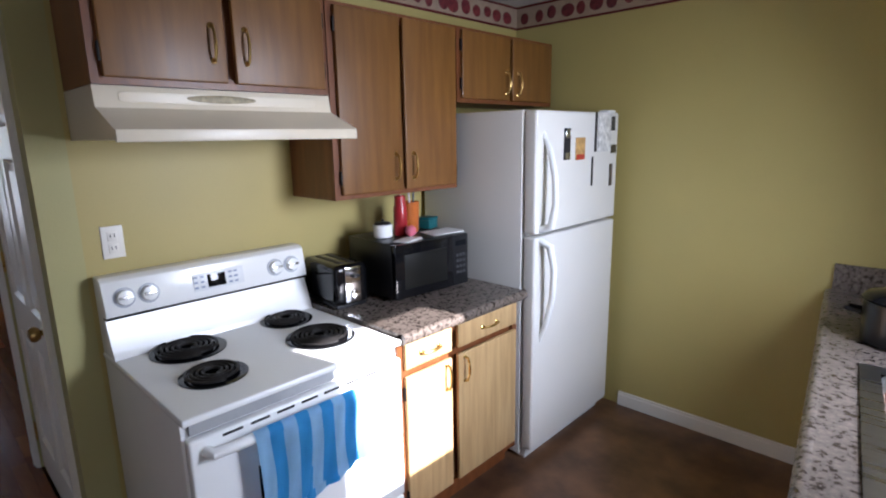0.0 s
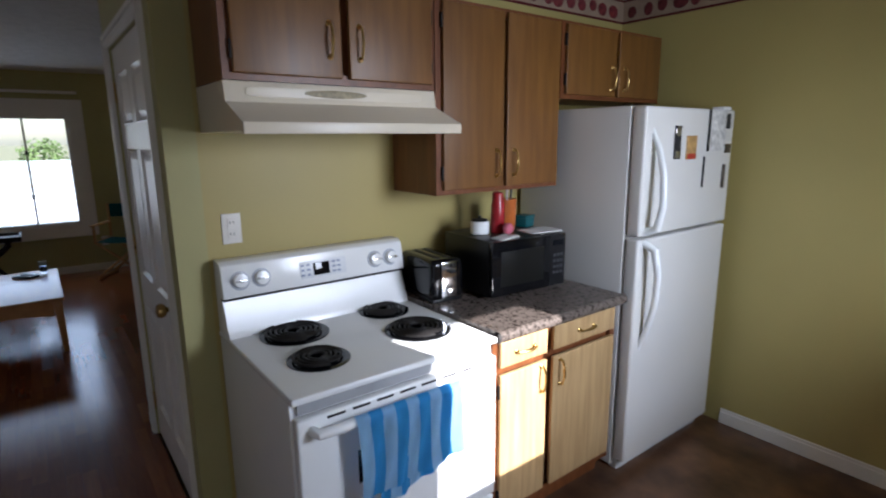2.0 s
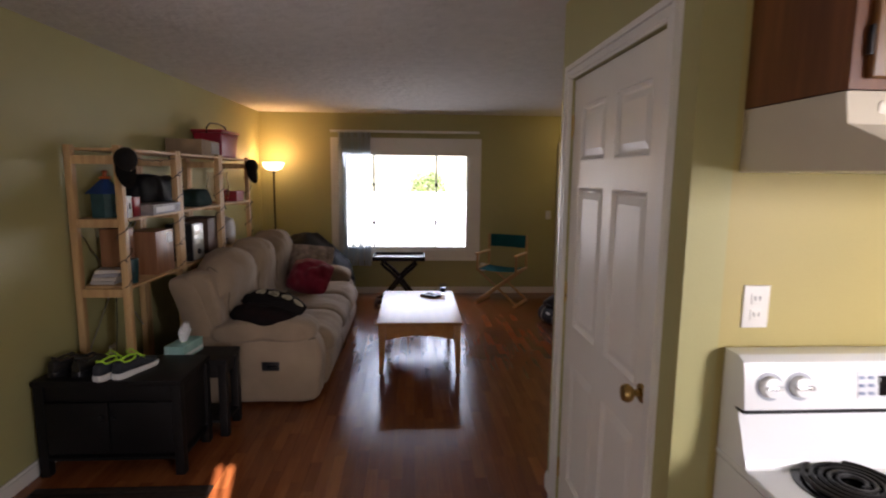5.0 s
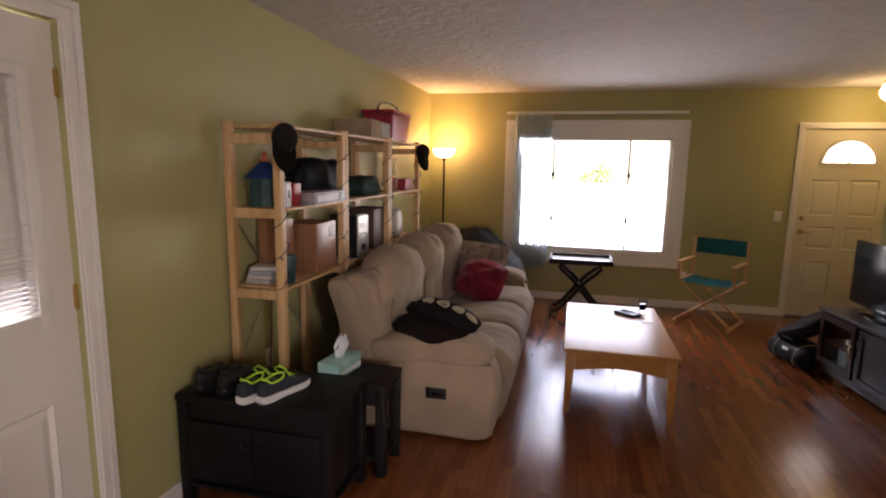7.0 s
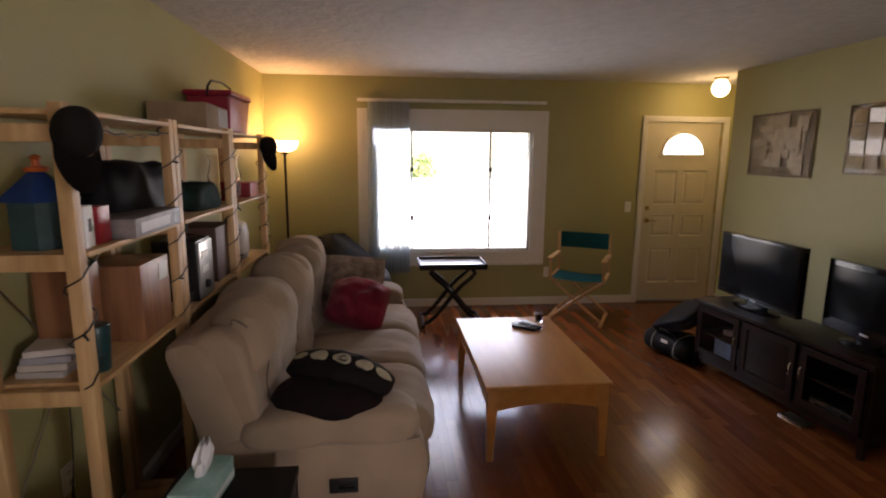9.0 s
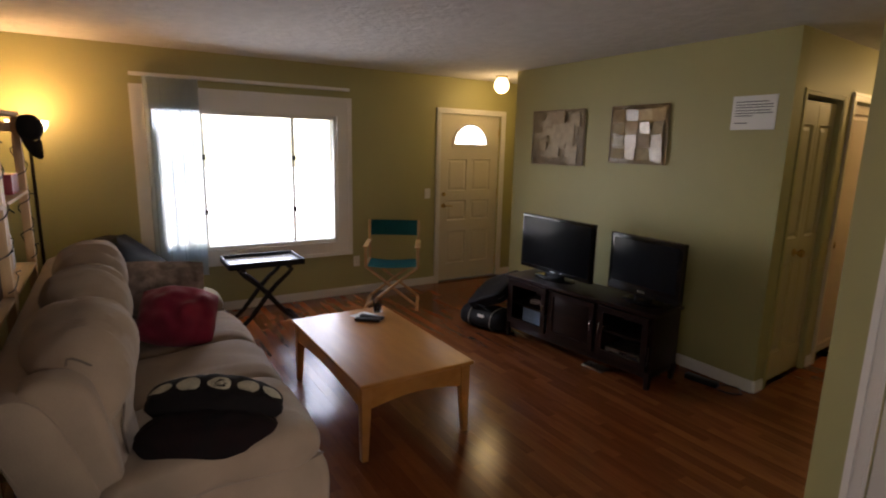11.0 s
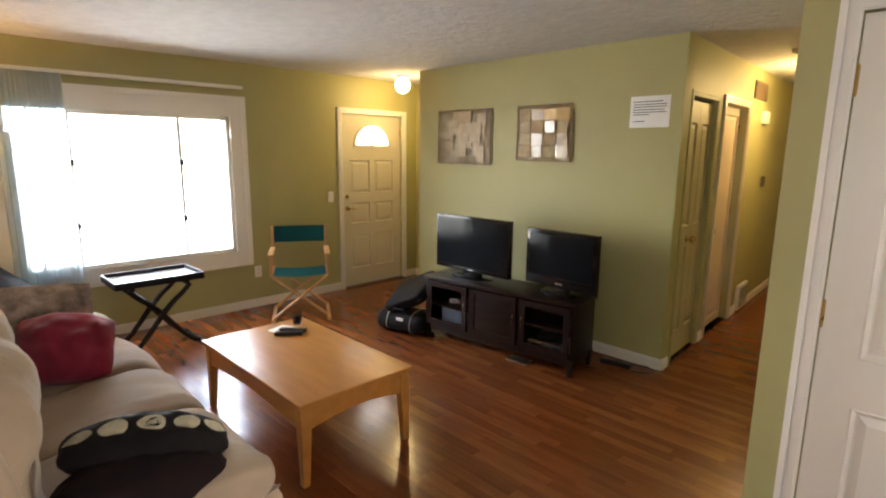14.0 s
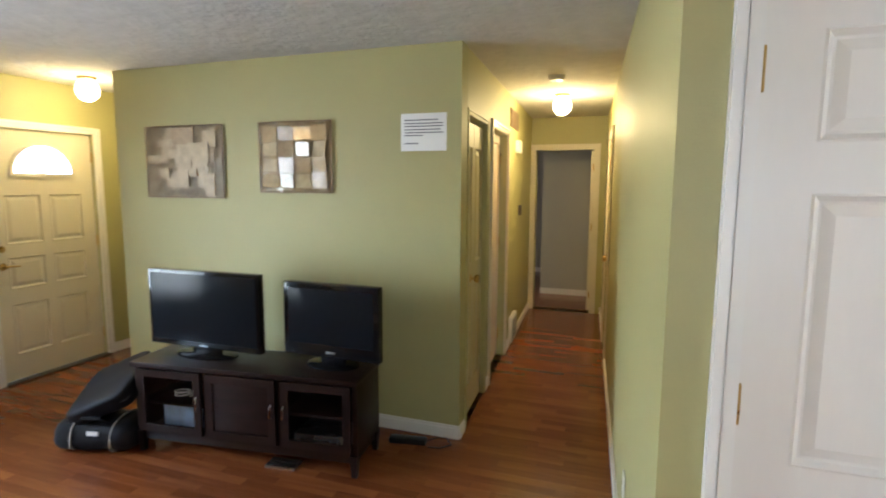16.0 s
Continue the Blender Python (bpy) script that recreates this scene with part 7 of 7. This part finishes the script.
def dining_chair():
    c = thing("dining_chair", (-1.10, -1.16, 0), 0, "honey wood bow-back dining chair", "chair")
    wd = wood("honey_chair_wood", (0.42, 0.17, 0.04), (0.58, 0.27, 0.08), 0.25, (4, 4, 4), 0, 0.4)
    part("seat", cushion(0.44, 0.44, 0.045, 0.3, 8, Matrix.Translation((0, 0, 0.44))), wd, c)
    for sx in (-1, 1):
        for sy in (-1, 1):
            part("leg", tube([(sx * 0.15, sy * 0.15, 0.43), (sx * 0.18, sy * 0.18, 0.2), (sx * 0.2, sy * 0.2, 0.0)], 0.018, 10, [0.02, 0.017, 0.013]), wd, c)
    bow = []
    for k in range(17):
        a = math.pi * k / 16
        bow.append((-0.2 - 0.06 * math.sin(a), -0.2 * math.cos(a), 0.45 + 0.52 * math.sin(a) ** 0.6))
    part("bow", tube(bow, 0.013, 10), wd, c)
    for k in range(6):
        y = -0.125 + 0.05 * k
        z = 0.45 + 0.52 * math.sin(math.acos(max(-1, min(1, y / 0.2)))) ** 0.6
        part("spindle", tube([(-0.195, y * 0.8, 0.45), (-0.2 - 0.06 * (z - 0.45) / 0.52, y, z)], 0.007, 8), wd, c)
    for s in (-1, 1):
        part("stretcher", tube([(-0.18, s * 0.18, 0.2), (0.18, s * 0.18, 0.2)], 0.009, 8), wd, c)


dining_chair()

# ---- outside the window ----


def shrub(x, y, z, r, seed, label):
    t = thing("shrub", (x, y, -0.5), 0, label, "shrub")
    rng = random.Random(seed)
    part("trunk", tube([(0, 0, 0), (0.03, 0.02, z * 0.6), (0, 0, z)], 0.06, 8, [0.07, 0.05, 0.03]), mat("bark_%d" % seed, (0.10, 0.07, 0.05), 0.9), t)
    bm = bmesh.new()
    for k in range(700):
        v = Vector((rng.gauss(0, 1), rng.gauss(0, 1), rng.gauss(0, 1))).normalized() * r * rng.uniform(0.55, 1.05) * (1 + 0.25 * noise.noise((k * 0.13, seed, 0)))
        a, b = Vector((rng.uniform(-1, 1), rng.uniform(-1, 1), rng.uniform(-1, 1))).normalized() * r * 0.12, Vector((rng.uniform(-1, 1), rng.uniform(-1, 1), rng.uniform(-1, 1))).normalized() * r * 0.07
        c = Vector((0, 0, z)) + v
        bm.faces.new([bm.verts.new(q) for q in (c - a, c - b, c + a, c + b)])
    part("crown", bm, mat("leaves_%d" % seed, (0.11, 0.17, 0.06), 0.7, 0, 0.3, 4, 40), t, smooth=False)


shrub(-29, 0.6, 1.4, 0.9, 3, "round green shrub across the street")
shrub(-30, -6.5, 3.4, 2.2, 7, "green street tree beyond the window")

# ---- floor boards ----


def plank_material(name, island):
    m = bpy.data.materials.new(name)
    m.use_nodes = True
    nt = m.node_tree
    N, L = nt.nodes, nt.links
    b = N["Principled BSDF"]
    tc, mp = N.new("ShaderNodeTexCoord"), N.new("ShaderNodeMapping")
    mp.inputs["Scale"].default_value = (1.4, 15, 1)
    rnd = N.new("ShaderNodeNewGeometry" if island else "ShaderNodeObjectInfo")
    val = rnd.outputs["Random Per Island" if island else "Random"]
    geo = N.new("ShaderNodeNewGeometry")
    add = N.new("ShaderNodeVectorMath")
    L.new(geo.outputs["Position"], mp.inputs[0])
    comb = N.new("ShaderNodeCombineXYZ")
    mul = N.new("ShaderNodeMath")
    mul.operation = "MULTIPLY"
    mul.inputs[1].default_value = 37.0
    L.new(val, mul.inputs[0])
    L.new(mul.outputs[0], comb.inputs[2])
    L.new(mp.outputs[0], add.inputs[0])
    L.new(comb.outputs[0], add.inputs[1])
    n1, n2 = N.new("ShaderNodeTexNoise"), N.new("ShaderNodeTexNoise")
    n1.inputs["Scale"].default_value, n1.inputs["Detail"].default_value = 1.4, 5
    n2.inputs["Scale"].default_value, n2.inputs["Detail"].default_value = 6.0, 4
    for n in (n1, n2):
        L.new(add.outputs[0], n.inputs["Vector"])
    ramp = N.new("ShaderNodeValToRGB")
    e = ramp.color_ramp.elements
    e[0].position, e[0].color = 0.06, (0.118, 0.030, 0.010, 1)
    e[1].position, e[1].color = 0.74, (0.36, 0.122, 0.037, 1)
    mid = ramp.color_ramp.elements.new(0.39)
    mid.color = (0.222, 0.066, 0.0205, 1)
    mix = N.new("ShaderNodeMath")
    mix.operation = "MULTIPLY_ADD"
    mix.inputs[1].default_value = 0.45
    L.new(n1.outputs["Fac"], mix.inputs[0])
    half = N.new("ShaderNodeMath")
    half.operation = "MULTIPLY"
    half.inputs[1].default_value = 0.30
    L.new(val, half.inputs[0])
    L.new(half.outputs[0], mix.inputs[2])
    L.new(mix.outputs[0], ramp.inputs[0])
    mc = N.new("ShaderNodeMix")
    mc.data_type, mc.blend_type = "RGBA", "MULTIPLY"
    mc.inputs[0].default_value = 0.35
    L.new(ramp.outputs[0], mc.inputs[6])
    L.new(n2.outputs["Fac"], mc.inputs[7])
    L.new(mc.outputs[2], b.inputs["Base Color"])
    big = N.new("ShaderNodeTexNoise")
    big.inputs["Scale"].default_value = 2.0
    L.new(geo.outputs["Position"], big.inputs["Vector"])
    mr = N.new("ShaderNodeMapRange")
    mr.inputs[3].default_value, mr.inputs[4].default_value = 0.13, 0.24
    L.new(big.outputs["Fac"], mr.inputs[0])
    L.new(mr.outputs[0], b.inputs["Roughness"])
    return m


def boards():
    rng = random.Random(11)
    W, gap = 0.066, 0.0004
    floor = bpy.data.objects["floor"]
    mp, ms = plank_material("cherry_strip", False), plank_material("cherry_strip_rest", True)
    meshes = {}
    rest, count = bmesh.new(), 0
    areas = [(XW, XS, YL, YC + 0.02), (XW, XK - 0.11, YC + 0.02, YT + 0.005), (XW, -6.67, YT + 0.005, YF), (-6.0, -2.0, YT + 0.005, 9.0)]
    for ax0, ax1, ay0, ay1 in areas:
        rows = int(math.ceil((ay1 - ay0) / W))
        for r in range(rows):
            y0 = ay0 + r * W
            y1 = min(ay1, y0 + W)
            x = ax0 - rng.random() * 0.4
            while x < ax1:
                ln = rng.choice((0.28, 0.36, 0.44, 0.52, 0.60))
                a, b = max(ax0, x), min(ax1, x + ln)
                x += ln
                if b - a < 0.03:
                    continue
                near = -4.95 < a < -3.1 and -0.62 < y0 < 1.25 and abs((b - a) - ln) < 1e-6 and y1 - y0 > W - 1e-4 and count < 300
                if near:
                    if ln not in meshes:
                        bm = bmesh.new()
                        box(bm, -ln / 2 + gap, ln / 2 - gap, -W / 2 + gap, W / 2 - gap, -0.011, 0.0)
                        me = bpy.data.meshes.new("plank")
                        bm.to_mesh(me)
                        bm.free()
                        me.materials.append(mp)
                        meshes[ln] = me
                    ob = new("plank", meshes[ln])
                    ob.parent = floor
                    ob.location = ((a + b) / 2, (y0 + y1) / 2, 0)
                    count += 1
                else:
                    vs = [rest.verts.new(p) for p in ((a + gap, y0 + gap, 0), (b - gap, y0 + gap, 0), (b - gap, y1 - gap, 0), (a + gap, y1 - gap, 0))]
                    lo = [rest.verts.new((v.co.x, v.co.y, -0.011)) for v in vs]
                    rest.faces.new(vs)
                    for k in range(4):
                        rest.faces.new((vs[k], lo[k], lo[(k + 1) % 4], vs[(k + 1) % 4]))
    ob = part("floor_boards", rest, ms, floor, smooth=False)
    tagged(ob, kind="stuff")


boards()
